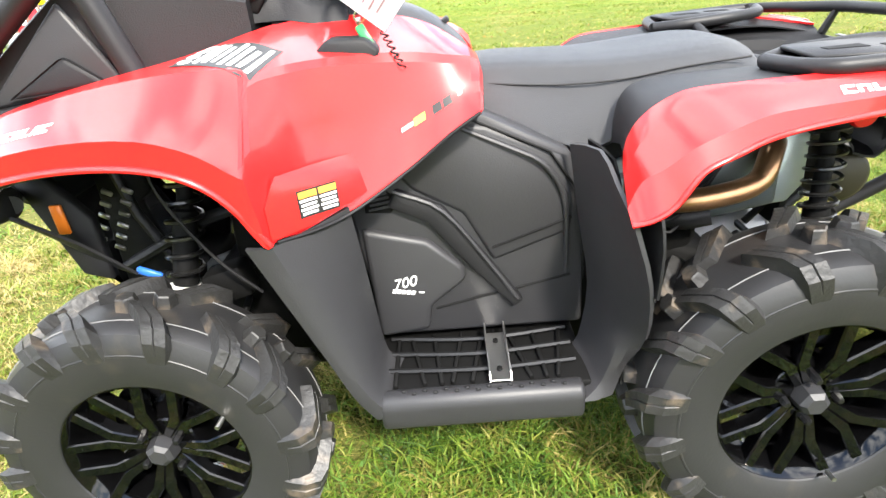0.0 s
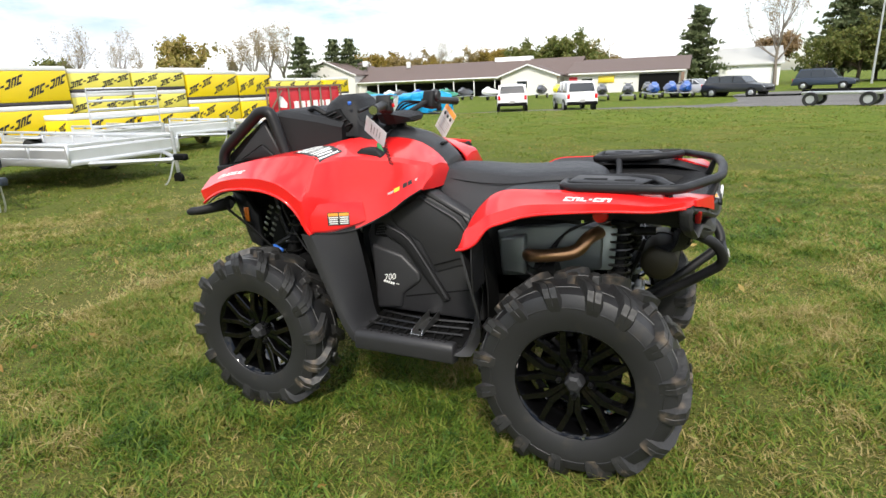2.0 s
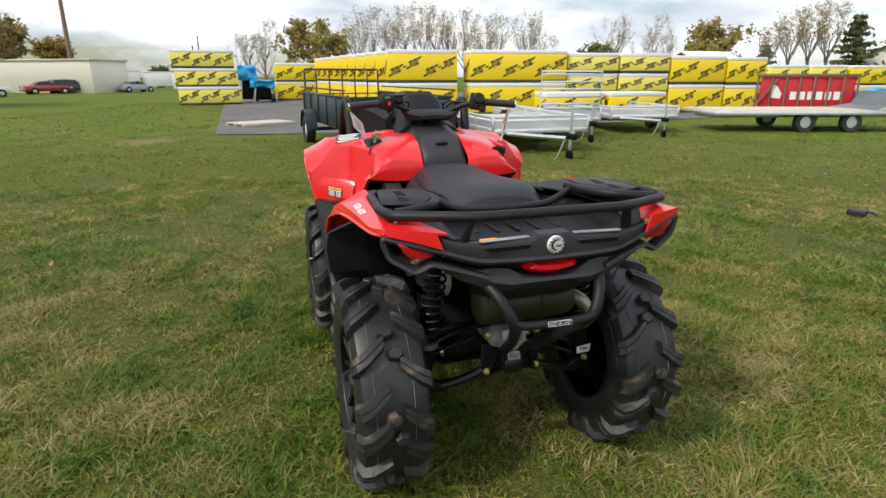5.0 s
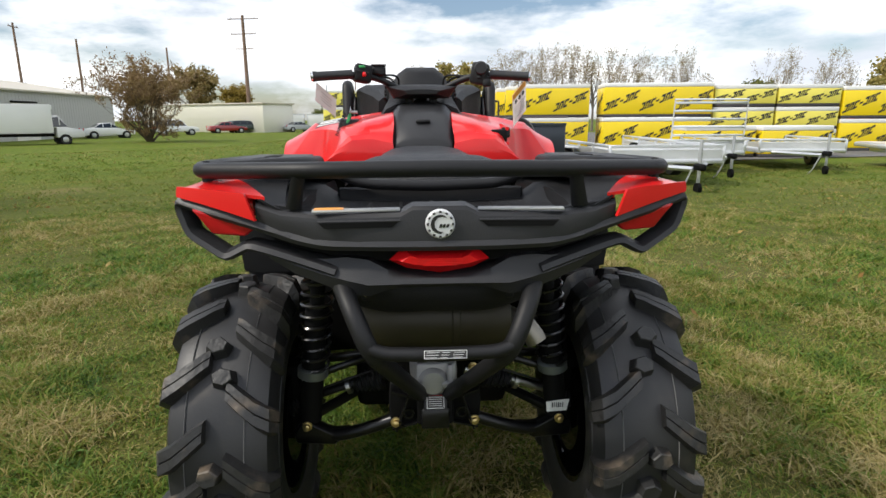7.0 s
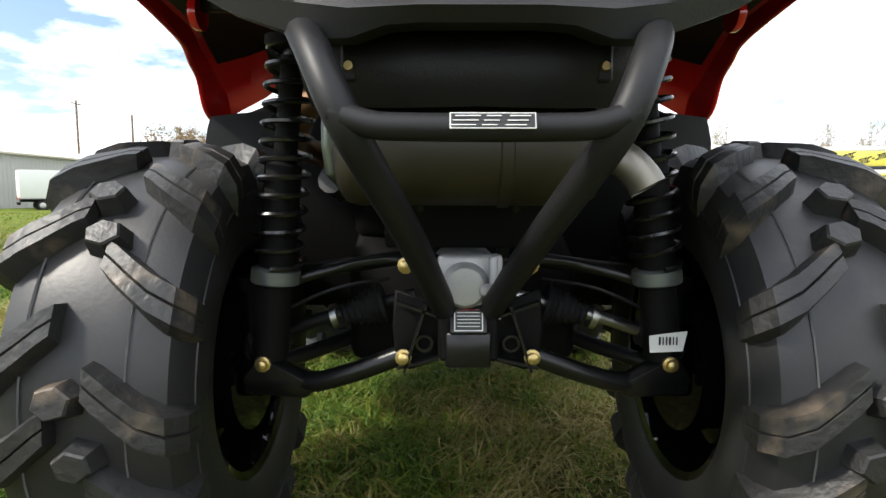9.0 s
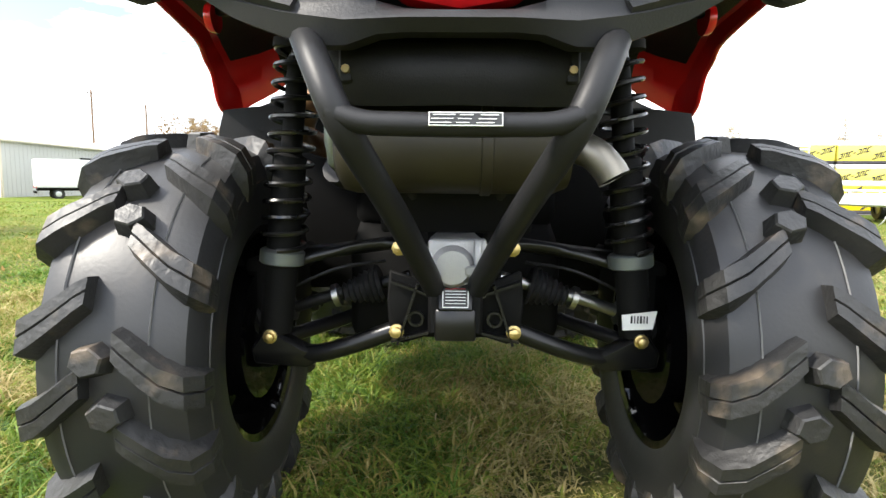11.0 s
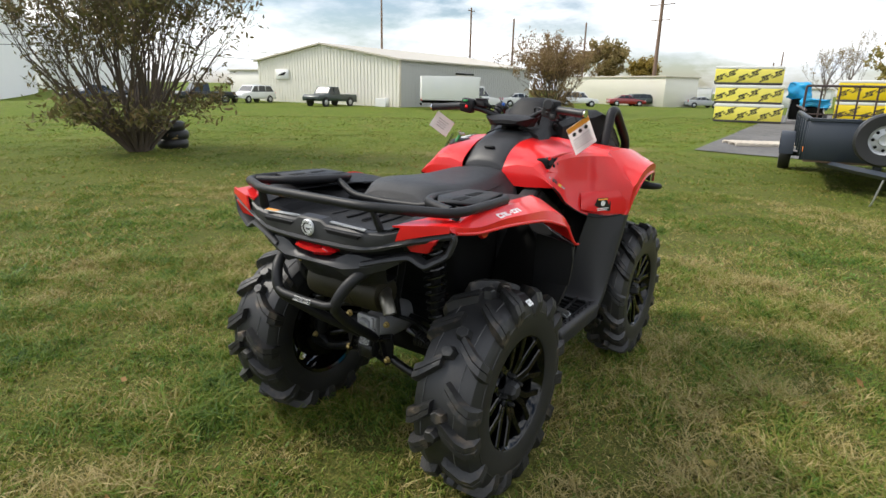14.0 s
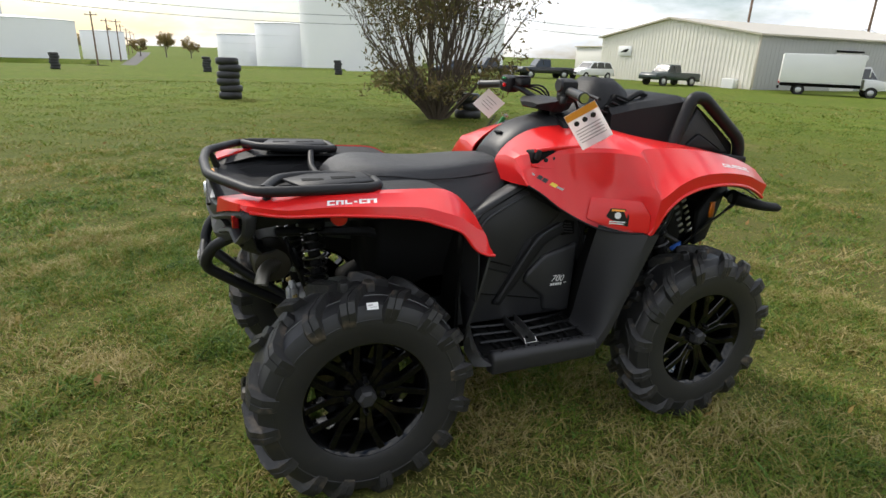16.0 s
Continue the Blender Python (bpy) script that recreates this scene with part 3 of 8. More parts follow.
def console():
    st = [(1.02, .15, 1.06, 1.165), (.95, .15, 1.06, 1.16), (.86, .145, 1.05, 1.15), (.76, .14, 1.04, 1.128), (.69, .132, 1.02, 1.095), (.635, .122, .98, 1.05), (.615, .118, .96, 1.022)]
    rings = []
    for x, w, z0, z1 in st:
        w = w * .80
        rings.append([(x, -w * 1.12, z0), (x, -w * 1.02, z0 + (z1 - z0) * .6), (x, -w * .75, z1 - .008), (x, -w * .35, z1), (x, w * .35, z1), (x, w * .75, z1 - .008), (x, w * 1.02, z0 + (z1 - z0) * .6), (x, w * 1.12, z0)])
    cols = [spline([r[i] for r in rings], 3) for i in range(8)]
    bm = loft(bmesh.new(), [[c[j] for c in cols] for j in range(len(cols[0]))])
    part("console_cover", bm, BLACK_SOFT, atv, "black moulded centre console", smooth=40)
    for k in range(2):
        x = .662 + .026 * k
        part("console_rib", tube(spline([(x, -.104, 1.02), (x + .006, -.082, 1.058 + .017 * k), (x + .01, 0, 1.068 + .017 * k), (x + .006, .082, 1.058 + .017 * k), (x, .104, 1.02)], 5), .006, 8), BLACK, atv)
    part("console_latch", box((.668, 0, 1.078), (.03, .05, .012), (0, 28, 0), .003), BLACK, atv)


console()


def tray():
    g = [[(.02, y, z) for y, z in ((-.30, .945), (-.25, .938), (-.2, .905), (0, .90), (.2, .905), (.25, .938), (.30, .945))],
         [(-.10, y, z) for y, z in ((-.32, .950), (-.28, .940), (-.24, .900), (0, .89), (.24, .900), (.28, .940), (.32, .950))],
         [(-.24, y, z) for y, z in ((-.32, .950), (-.29, .942), (-.25, .900), (0, .89), (.25, .900), (.29, .942), (.32, .950))],
         [(-.30, y, z) for y, z in ((-.31, .952), (-.28, .945), (-.24, .92), (0, .915), (.24, .92), (.28, .945), (.31, .952))],
         [(-.355, y, z) for y, z in ((-.30, .946), (-.27, .942), (-.22, .934), (0, .940), (.22, .934), (.27, .942), (.30, .946))]]
    part("cargo_tray", sheet(g, .006), BLACK, atv, "black moulded cargo tray")
    part("tray_front", box((.0, 0, .895), (.02, .44, .075), (0, 12, 0), .006), BLACK, atv)
    for k in range(5):
        part("tray_rib", box((-.08, -.14 + .07 * k, .897), (.16, .012, .008), None, .003), BLACK, atv)


tray()


# ---- side panels and foot wells ----
def side(s):
    def pr(o, y0, y1, bev=.006, seg=2):
        return prism(o, y0 * s, y1 * s, bev, seg)
    part("engine_panel", pr([(.90, .74), (.875, .80), (.64, .935), (.60, .925), (.43, .835), (.40, .76), (.40, .42), (.86, .42)], .20, .272, .012, 2), BLACK_SOFT, atv, "black moulded engine side panel")
    part("upper_panel", pr([(.80, .83), (.645, .915), (.60, .905), (.445, .83), (.42, .74), (.43, .66), (.60, .60), (.66, .72), (.76, .78)], .25, .278, .012, 2), BLACK_SOFT, atv)
    part("air_duct", pr([(.795, .79), (.70, .745), (.60, .60), (.535, .50), (.56, .485), (.655, .60), (.735, .71), (.815, .752)], .26, .288, .007, 2), BLACK, atv)
    part("duct_trim", tube(spline(mir([(.80, .286, .786), (.70, .290, .735), (.60, .290, .59), (.55, .288, .508)], s), 4), .005, 6), BLACK_SOFT, atv)
    for q in ([(.60, .280, .637), (.43, .280, .695)], [(.735, .274, .49), (.43, .274, .553)], [(.645, .270, .925), (.475, .281, .842), (.425, .281, .765), (.405, .278, .72), (.40, .273, .54)]):
        part("panel_seam", tube(mir(q, s), .0028, 5), DARK, atv)
    part("panel_ridge", tube(rounded(mir([(.655, .275, .905), (.49, .284, .825), (.45, .284, .765), (.44, .281, .70), (.438, .273, .56)], s), .03), .006, 8), BLACK_SOFT, atv)
    part("clutch_cover", pr([(.878, .705), (.74, .668), (.665, .60), (.66, .565), (.745, .50), (.752, .44), (.87, .425)], .255, .287, .014, 3), BLACK_SOFT, atv, "black clutch cover with white lettering")
    # solid near-black block: the shade behind the slats is put into its colour
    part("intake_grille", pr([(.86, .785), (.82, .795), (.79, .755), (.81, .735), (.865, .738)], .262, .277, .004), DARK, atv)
    for k in range(4):
        part("grille_slat", tube(mir([(.855 - .004 * k, .278, .745 + .011 * k), (.805 + .003 * k, .278, .752 + .010 * k)], s), .0025, 6), BLACK_SOFT, atv)
    # front and rear leg guards
    g = [[(1.03, .468, .782), (.985, .47, .782), (.93, .41, .785), (.87, .375, .80)],
         [(.985, .475, .66), (.95, .475, .66), (.905, .42, .66), (.865, .35, .67)],
         [(.94, .48, .53), (.915, .48, .53), (.88, .43, .53), (.86, .33, .53)],
         [(.905, .485, .43), (.875, .485, .43), (.855, .44, .42), (.85, .32, .42)],
         [(.87, .485, .365), (.83, .488, .37), (.82, .45, .385), (.815, .32, .40)]]
    g = [[widen(q, .95 - .2 * k) for q in r] for k, r in enumerate(g)]
    part("leg_guard", sheet(fine(g, 3, 2), .008, s < 0), BLACK_SOFT, atv, "black textured front leg guard", smooth=35)
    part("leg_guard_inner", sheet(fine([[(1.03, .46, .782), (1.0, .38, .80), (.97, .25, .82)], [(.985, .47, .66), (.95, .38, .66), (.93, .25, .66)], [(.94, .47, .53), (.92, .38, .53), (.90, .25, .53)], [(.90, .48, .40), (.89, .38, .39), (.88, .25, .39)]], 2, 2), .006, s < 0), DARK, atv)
    g = [[(.44, .30, .86), (.402, .375, .866), (.390, .445, .826), (.384, .540, .788)],
         [(.42, .30, .70), (.40, .37, .69), (.375, .455, .67), (.352, .546, .67)],
         [(.40, .31, .55), (.385, .38, .54), (.365, .455, .53), (.335, .505, .53)],
         [(.42, .32, .42), (.41, .40, .415), (.40, .465, .41), (.35, .45, .43)],
         [(.45, .32, .39), (.45, .42, .385), (.445, .485, .37), (.38, .47, .37)]]
    part("rear_guard", sheet(fine(g, 3, 2), .008, s < 0), BLACK_SOFT, atv, smooth=35)
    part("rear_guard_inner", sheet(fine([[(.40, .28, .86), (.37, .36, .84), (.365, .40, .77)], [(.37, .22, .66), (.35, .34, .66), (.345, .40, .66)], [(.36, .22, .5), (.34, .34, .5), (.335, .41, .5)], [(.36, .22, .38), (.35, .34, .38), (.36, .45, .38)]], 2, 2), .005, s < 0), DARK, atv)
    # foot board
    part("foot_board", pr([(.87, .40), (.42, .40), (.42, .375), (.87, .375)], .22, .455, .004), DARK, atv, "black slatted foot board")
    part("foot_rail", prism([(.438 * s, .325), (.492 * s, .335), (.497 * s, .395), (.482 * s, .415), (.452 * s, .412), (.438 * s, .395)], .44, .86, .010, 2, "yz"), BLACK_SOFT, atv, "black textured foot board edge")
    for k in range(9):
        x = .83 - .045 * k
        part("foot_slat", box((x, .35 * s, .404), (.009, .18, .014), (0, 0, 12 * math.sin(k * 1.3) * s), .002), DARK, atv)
    for k in range(3):
        part("foot_slat", tube(spline(mir([(.85, .27 + .06 * k, .409), (.64, .295 + .055 * k, .411), (.44, .27 + .06 * k, .409)], s), 4), .006, 6), ARM, atv)
    for k in range(16):
        part("grip_stud", box((.81 - .022 * k, (.468 + .008 * (k % 2)) * s, .416), (.009, .006, .006), None, .0015), BLACK, atv)
    peg = bmesh.new()
    add_box(peg, (.607, .37 * s, .415), (.044, .17, .004), None, .001)
    for d in (-1, 1):
        add_prism(peg, [(.285 * s, .413), (.455 * s, .413), (.44 * s, .428), (.37 * s, .44), (.285 * s, .448)], .607 + d * .022 - .0015, .607 + d * .022 + .0015, 0, 1, "yz")
    part("foot_peg", peg, STEEL, atv, "bare steel serrated foot peg bracket", smooth=0)
    for d in (-1, 1):
        part("peg_bolt", lathe(bmesh.new(), [(0, .006), (.006, .006), (.006, 0)], 8, pose(.607, (.37 + .05 * d) * s, .417, 90)), DARK, atv)


both(side)
# plain blocks; the underbody's shade is put into their near-black colour
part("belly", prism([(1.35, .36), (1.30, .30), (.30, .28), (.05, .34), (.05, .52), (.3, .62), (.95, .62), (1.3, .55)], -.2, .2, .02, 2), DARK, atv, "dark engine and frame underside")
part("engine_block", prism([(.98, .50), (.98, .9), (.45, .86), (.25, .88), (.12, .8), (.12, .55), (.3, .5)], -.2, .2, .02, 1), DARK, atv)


# ---- front radiator box, nose and dash ----
def nose():
    st = [(1.585, .275, .985, 1.005), (1.56, .285, .985, 1.075), (1.47, .288, 1.0, 1.14), (1.35, .285, 1.02, 1.222), (1.29, .275, 1.03, 1.238), (1.24, .25, 1.05, 1.225), (1.15, .20, 1.06, 1.205), (1.05, .17, 1.07, 1.18)]
    rings = [[(x, -w, z0), (x, -w, z1 - .02), (x, -w * .86, z1), (x, 0, z1 + .006), (x, w * .86, z1), (x, w, z1 - .02), (x, w, z0)] for x, w, z0, z1 in st]
    part("radiator_box", loft(bmesh.new(), rings), BLACK, atv, "black raised radiator housing", smooth=30)
    for s in (1, -1):
        part("side_window", prism([(1.545, 1.02), (1.345, 1.195), (1.265, 1.05)], .282 * s, .297 * s, .008, 2), BLACK_SOFT, atv)
        part("window_ridge", prism([(1.49, 1.035), (1.36, 1.105), (1.29, 1.05)], .295 * s, .307 * s, .010, 2), BLACK, atv)
        part("brush_bar", tube(rounded(mir([(1.585, .305, .99), (1.565, .312, 1.075), (1.34, .318, 1.236), (1.285, .318, 1.236), (1.225, .312, 1.04)], s), .06, 6), .023, 14), TUBE, atv, "black side tube of the radiator guard")
        part("sill", prism([(1.60, .985), (1.60, 1.012), (1.22, 1.052), (1.22, 1.03)], .235 * s, .335 * s, .006, 2), BLACK, atv)
    for k in range(9):
        part("radiator_fin", box((1.592 - .002 * k, 0, .99 + .01 * k), (.008, .50, .004), None, .001), DARK, atv)
    part("front_cover", prism([(1.585, .97), (1.60, .90), (1.58, .82), (1.50, .80), (1.45, .95)], -.28, .28, .02, 2), BLACK, atv, "black front fascia")
    for s in (1, -1):
        part("front_hose", tube(spline([(1.26, .10 * s, 1.225), (1.2, .13 * s, 1.238), (1.15, .12 * s, 1.21)], 5), .012, 8), BLACK, atv)
    st = [(1.20, .075, 1.14, 1.18), (1.17, .105, 1.12, 1.262), (1.12, .115, 1.12, 1.288), (1.05, .112, 1.12, 1.292), (1.015, .105, 1.12, 1.27), (.985, .115, 1.12, 1.205), (.93, .125, 1.11, 1.165), (.86, .12, 1.10, 1.15)]
    rings = [[(x, -w * 1.25, z0), (x, -w * 1.1, z0 + (z1 - z0) * .55), (x, -w * .82, z0 + (z1 - z0) * .85), (x, -w * .5, z1), (x, w * .5, z1), (x, w * .82, z0 + (z1 - z0) * .85), (x, w * 1.1, z0 + (z1 - z0) * .55), (x, w * 1.25, z0)] for x, w, z0, z1 in st]
    part("dash_pod", loft(bmesh.new(), rings), BLACK, atv, "black dash pod with louvred sides", smooth=40)
    for s in (1, -1):
        part("louvre_frame", prism([(1.155, 1.215), (1.085, 1.235), (1.02, 1.165), (1.04, 1.135), (1.09, 1.15)], .11 * s, .139 * s, .005, 2), DARK, atv)
        for k in range(4):
            part("louvre", box((1.115 - .024 * k, .141 * s, 1.21 - .015 * k), (.06, .012, .005), (20 * s, 20, 0), .0015), BLACK_SOFT, atv)
    part("key_cover", prism([(.905, 1.072), (.88, 1.092), (.81, 1.088), (.785, 1.066), (.80, 1.024), (.86, 1.012), (.90, 1.04)], .235, .306, .008, 2), BLACK, atv, "black ignition switch cover")
    pk = prism([(.875, 1.058), (.65, 1.052), (.645, 1.012), (.70, 1.0), (.80, 1.008), (.87, 1.032)], -.235, -.292, .006, 2)
    part("pocket", pk, DARK, atv, "black recessed storage pocket")
    part("pocket_ledge", tube(spline([(.655, -.292, 1.056), (.76, -.292, 1.064), (.885, -.30, 1.066)], 4), .007, 8), RED, atv)
    part("pocket_lip", tube(spline([(.645, -.292, 1.006), (.70, -.297, .995), (.80, -.30, 1.003), (.885, -.312, 1.034)], 4), .006, 8), RED, atv)
    for k in range(5):
        part("pocket_bump", box((.70 + .032 * k, -.292, 1.022 + .004 * k), (.016, .014, .016), (0, 10, 0), .005, 2), BLACK, atv)
    part("pocket_plug", box((.665, -.288, 1.042), (.02, .03, .035), (0, 15, 0), .005, 2), BLACK, atv)
    part("pocket_badge", box((.90, -.318, 1.045), (.028, .003, .028), (0, 15, 12), .001), LABEL_G, atv)
    part("display", box((.955, .055, 1.192), (.004, .05, .05), (0, -58, 0), .002), SCREEN, atv, "small blue-grey display")
    part("display_bezel", box((.952, .055, 1.188), (.006, .066, .064), (0, -58, 0), .004), BLACK, atv)
    part("twelve_volt_cap", box((1.02, .14, 1.255), (.016, .012, .016), None, .004), BLUE_P, atv, "small bright blue cap")


nose()


def bumper_front(s):
    part("front_bumper_horn", loft(bmesh.new(), [[(x, (y + w * math.cos(a)) * s, z + h * math.sin(a)) for a in (2 * math.pi * k / 12 for k in range(12))] for x, y, z, w, h in ((1.49, .40, .87, .03, .03), (1.53, .45, .857, .028, .022), (1.57, .48, .848, .026, .018), (1.61, .495, .845, .024, .017), (1.622, .498, .845, .015, .01))]), BLACK, atv, "black bumper end")
    part("front_skirt", sheet(fine([mir([(1.55, .40, .885), (1.52, .42, .86), (1.48, .42, .84)], 1), mir([(1.48, .36, .78), (1.45, .37, .77), (1.42, .37, .76)], 1), mir([(1.40, .32, .68), (1.38, .32, .67), (1.36, .32, .66)], 1)], 2, 2), .006, s < 0), BLACK, atv)
    part("side_reflector", box((1.455, .345 * s, .808), (.024, .008, .062), (0, 0, 0), .002), ORANGE, atv, "orange side reflector")
    part("reflector_plate", prism([(1.53, .90), (1.47, .90), (1.40, .80), (1.40, .66), (1.46, .68)], .31 * s, .338 * s, .005), BLACK, atv)


both(bumper_front)
part("front_bumper_bar", tube(rounded([(1.49, .40, .865), (1.60, .25, .86), (1.62, 0, .86), (1.60, -.25, .86), (1.49, -.40, .865)], .08), .018, 10), TUBE, atv)
part("skid_plate", prism([(1.60, .82), (1.575, .72), (1.38, .38), (1.32, .38), (1.35, .52), (1.47, .58), (1.545, .66), (1.58, .82)], -.2, .2, .01), BLACK, atv)


# ---- suspension ----
def coil(x0, y0, z0, x1, y1, z1, r, turns, wire, n=14):
    a, b = Vector((x0, y0, z0)), Vector((x1, y1, z1))
    d = (b - a).normalized()
    u = d.cross(Vector((0, 1, 0))).normalized()
    v = d.cross(u)
    return tube([a.lerp(b, k / (turns * n)) + (u * math.cos(2 * math.pi * k / n) + v * math.sin(2 * math.pi * k / n)) * r for k in range(turns * n + 1)], wire, 6)


def shock(s, low, high, r, turns, wire=.0042, collar=SHIELD):
    lo, hi = Vector((low[0], low[1] * s, low[2])), Vector((high[0], high[1] * s, high[2]))
    d = hi - lo
    body = tube([lo, lo + d * .12], .024, 14)
    part("shock_body", add_tube(body, [lo + d * .1, hi], .016, 12), SPRING, atv, "black shock absorber")
    part("shock_collar", tube([lo + d * .245, lo + d * .25, lo + d * .29, lo + d * .295], [r - .002, r + .001, r + .001, r - .002], 20), collar, atv)
    part("shock_lower", tube([lo, lo + d * .25], .027, 14), DARK, atv)
    part("coil_spring", coil(*(lo + d * .30), *(lo + d * .98), r, turns, wire), SPRING, atv, "black coil spring")
    part("shock_cap", tube([lo + d * .97, hi], r + .006, 16), DARK, atv)
    part("shock_inner", tube([lo + d * .3, lo + d * .62, lo + d * .63, lo + d * .95], [.027, .026, .017, .017], 14), DARK, atv)


def rear_suspension(s):
    shock(s, (-.085, .300, .385), (-.10, .247, .85), .035, 12)
    part("lower_arm", tube(rounded(mir([(-.12, .09, .40), (-.115, .16, .372), (-.10, .24, .345), (-.07, .335, .35)], s), .04), .015, 10), ARM, atv, "black tubular rear lower arm")
    part("lower_arm", tube(rounded(mir([(.14, .09, .42), (.09, .2, .37), (-.02, .32, .35)], s), .04), .014, 8), ARM, atv)
    part("upper_arm", tube(rounded(mir([(-.02, .10, .53), (-.015, .2, .515), (.0, .34, .50)], s), .04), .012, 8), ARM, atv)
    part("arm_gusset", prism([(.20 * s, .362), (.245 * s, .36), (.31 * s, .395), (.335 * s, .36), (.33 * s, .335), (.24 * s, .328)], -.112, -.075, .004, 1, "yz"), ARM, atv)
    part("knuckle", box((0, .345 * s, .40), (.07, .05, .20), None, .012, 2), DARK, atv)
    part("half_shaft", tube(mir([(-.01, .08, .468), (-.005, .24, .425), (0, .35, .385)], s), .011, 10), STEEL if s < 0 else TUBE, atv)
    for c, n in (((-.01, .13, .455), 1), ((-.003, .29, .41), -1)):
        st = [Vector((c[0], (c[1] + .005 * k) * s, c[2] - .0015 * k)) for k in range(15)]
        part("shaft_boot", tube([p for p in st], [.038 - .0014 * k + (.0 if k % 2 else -.0065) if n > 0 else .020 + .0013 * k + (.006 if k % 2 else 0) for k in range(15)], 16), RUBBER, atv)
    part("boot_clamp", tube(mir([(-.006, .208, .432), (-.006, .218, .429)], s), .021, 12), STEEL, atv)
    for p, nm in (((-.142, .092, .400), 1), ((-.140, .088, .532), 1), ((-.114, .302, .381), 1)):
        b = lathe(bmesh.new(), [(0, .012), (.005, .012), (.008, .010), (.0085, .002), (.012, .001), (.012, -.004), (0, -.004)], 10, Matrix.Translation((p[0], p[1] * s, p[2])) @ pose(0, 0, 0, 0, 0, 90))
        part("arm_bolt", b, ZINC, atv, "yellow zinc bolt")
    part("brake_line", tube(spline(mir([(-.05, .12, .50), (-.09, .2, .49), (-.06, .30, .44), (-.02, .34, .40)], s), 4), .003, 6), BLACK, atv)


both(rear_suspension)
part("sway_bar", tube(rounded([(-.03, .30, .47), (-.08, .27, .50), (-.05, .15, .53), (-.05, -.15, .53), (-.08, -.27, .50), (-.03, -.30, .47)], .05), .009, 8), ARM, atv)
part("shock_label", prism([(-.270, .400), (-.318, .402), (-.324, .432), (-.29, .428), (-.268, .425)], -.116, -.1135, 0, 1, "yz"), LABEL_W, atv, "white paper sticker with a bar code")
for k, w in enumerate((.003, .0015, .002, .003, .0015, .002)):
    part("label_bar", box((-.1175, -.283 - .005 * k, .418), (.001, w, .012), None, 0), LABEL_K, atv)


def rear_frame():
    part("differential", loft(bmesh.new(), [[(x, r * math.cos(a) * 1.0, .492 + r * 1.05 * math.sin(a)) for a in (2 * math.pi * k / 18 for k in range(18))] for x, r in ((-.155, .018), (-.145, .04), (-.12, .052), (-.06, .058), (.05, .06), (.09, .04))]), CAST, atv, "grey cast differential housing")
    part("differential_cover", prism([(-.048, .455), (.043, .455), (.043, .548), (-.048, .548)], -.150, -.125, .006, 2, "yz"), CAST, atv)
    part("differential_plug", box((-.155, -.03, .50), (.02, .035, .018), None, .004), CAST, atv)
    for q in (1, -1):
        part("hitch_plate", prism([(.040 * q, .475), (.104 * q, .497), (.108 * q, .445), (.104 * q, .392), (.085 * q, .378), (.040 * q, .392)], -.132, -.122, .003, 1, "yz"), DARK, atv, "black hitch side plate")
        for z, tip in ((.462, .482), (.402, .388)):
            part("plate_rib", prism([(.042 * q, z), (.100 * q, tip), (.100 * q, tip - .004), (.042 * q, z - .004)], -.150, -.13, 0, 1, "yz"), ARM, atv)
    part("hitch_block", box((-.130, 0, .440), (.05, .085, .085), None, .005), DARK, atv)
    part("hitch_receiver", box((-.134, 0, .415), (.052, .064, .05), None, .003), ARM, atv)
    part("differential_boss", lathe(bmesh.new(), [(0, .012), (.026, .010), (.034, 0), (.034, -.01)], 24, pose(-.152, .005, .505, 0, 0, 90)), CAST, atv)
    part("differential_rib", box((-.155, -.034, .505), (.012, .012, .085), None, .003), CAST, atv)
    part("label_plate", box((-.152, 0, .462), (.006, .054, .05), (0, 20, 0), .002), ARM, atv)
    part("hitch_plate_label", box((-.1556, 0, .4632), (.002, .040, .042), (0, 20, 0), 0), LABEL_W, atv, "small black and white warning label")
    part("label_face", box((-.1566, 0, .4635), (.0012, .037, .039), (0, 20, 0), 0), LABEL_K, atv)
    for k in range(7):
        d = -.0145 + .0048 * k
        part("label_line", box((-.1575 + d * .342, 0, .4638 + d * .94), (.0008, .031, .0009 if k < 5 else .003), (0, 20, 0), 0), LABEL_W if k < 5 else LAMP_RED, atv)
    for s in (1, -1):
        part("tow_eye", lathe(bmesh.new(), [(.009, -.003), (.013, -.003), (.013, .003), (.009, .003)], 12, pose(-.138, .062 * s, .420, 0, 0, 90), True), ARM, atv)
        part("hitch_web", box((-.135, .075 * s, .428), (.03, .004, .10), (18 * s, 0, 0), 0), ARM, atv)
        part("frame_rail", tube(mir([(-.06, .055, .54), (-.12, .07, .62), (-.15, .085, .70)], s), .010, 8), TUBE, atv)
        part("frame_rail", tube(mir([(-.2, .16, .80), (.1, .17, .78), (.3, .17, .70)], s), .016, 8), TUBE, atv)
        part("frame_rail", tube(mir([(-.09, .245, .83), (-.08, .12, .80), (-.05, .06, .60)], s), .014, 8), TUBE, atv)
    part("rear_guard_plate", box((-.11, 0, .60), (.02, .24, .09), (0, -10, 0), .004), DARK, atv)
    # bumper: two legs that run together at the hitch, and a cross bar
    leg = bmesh.new()
    for s in (1, -1):
        add_tube(leg, rounded(mir([(-.325, .185, .805), (-.395, .158, .768), (-.426, .124, .694), (-.30, .073, .585), (-.135, .031, .465)], s), .05, 5), .0175, 12)
    part("rear_bumper", leg, TUBE, atv, "black tubular rear bumper")
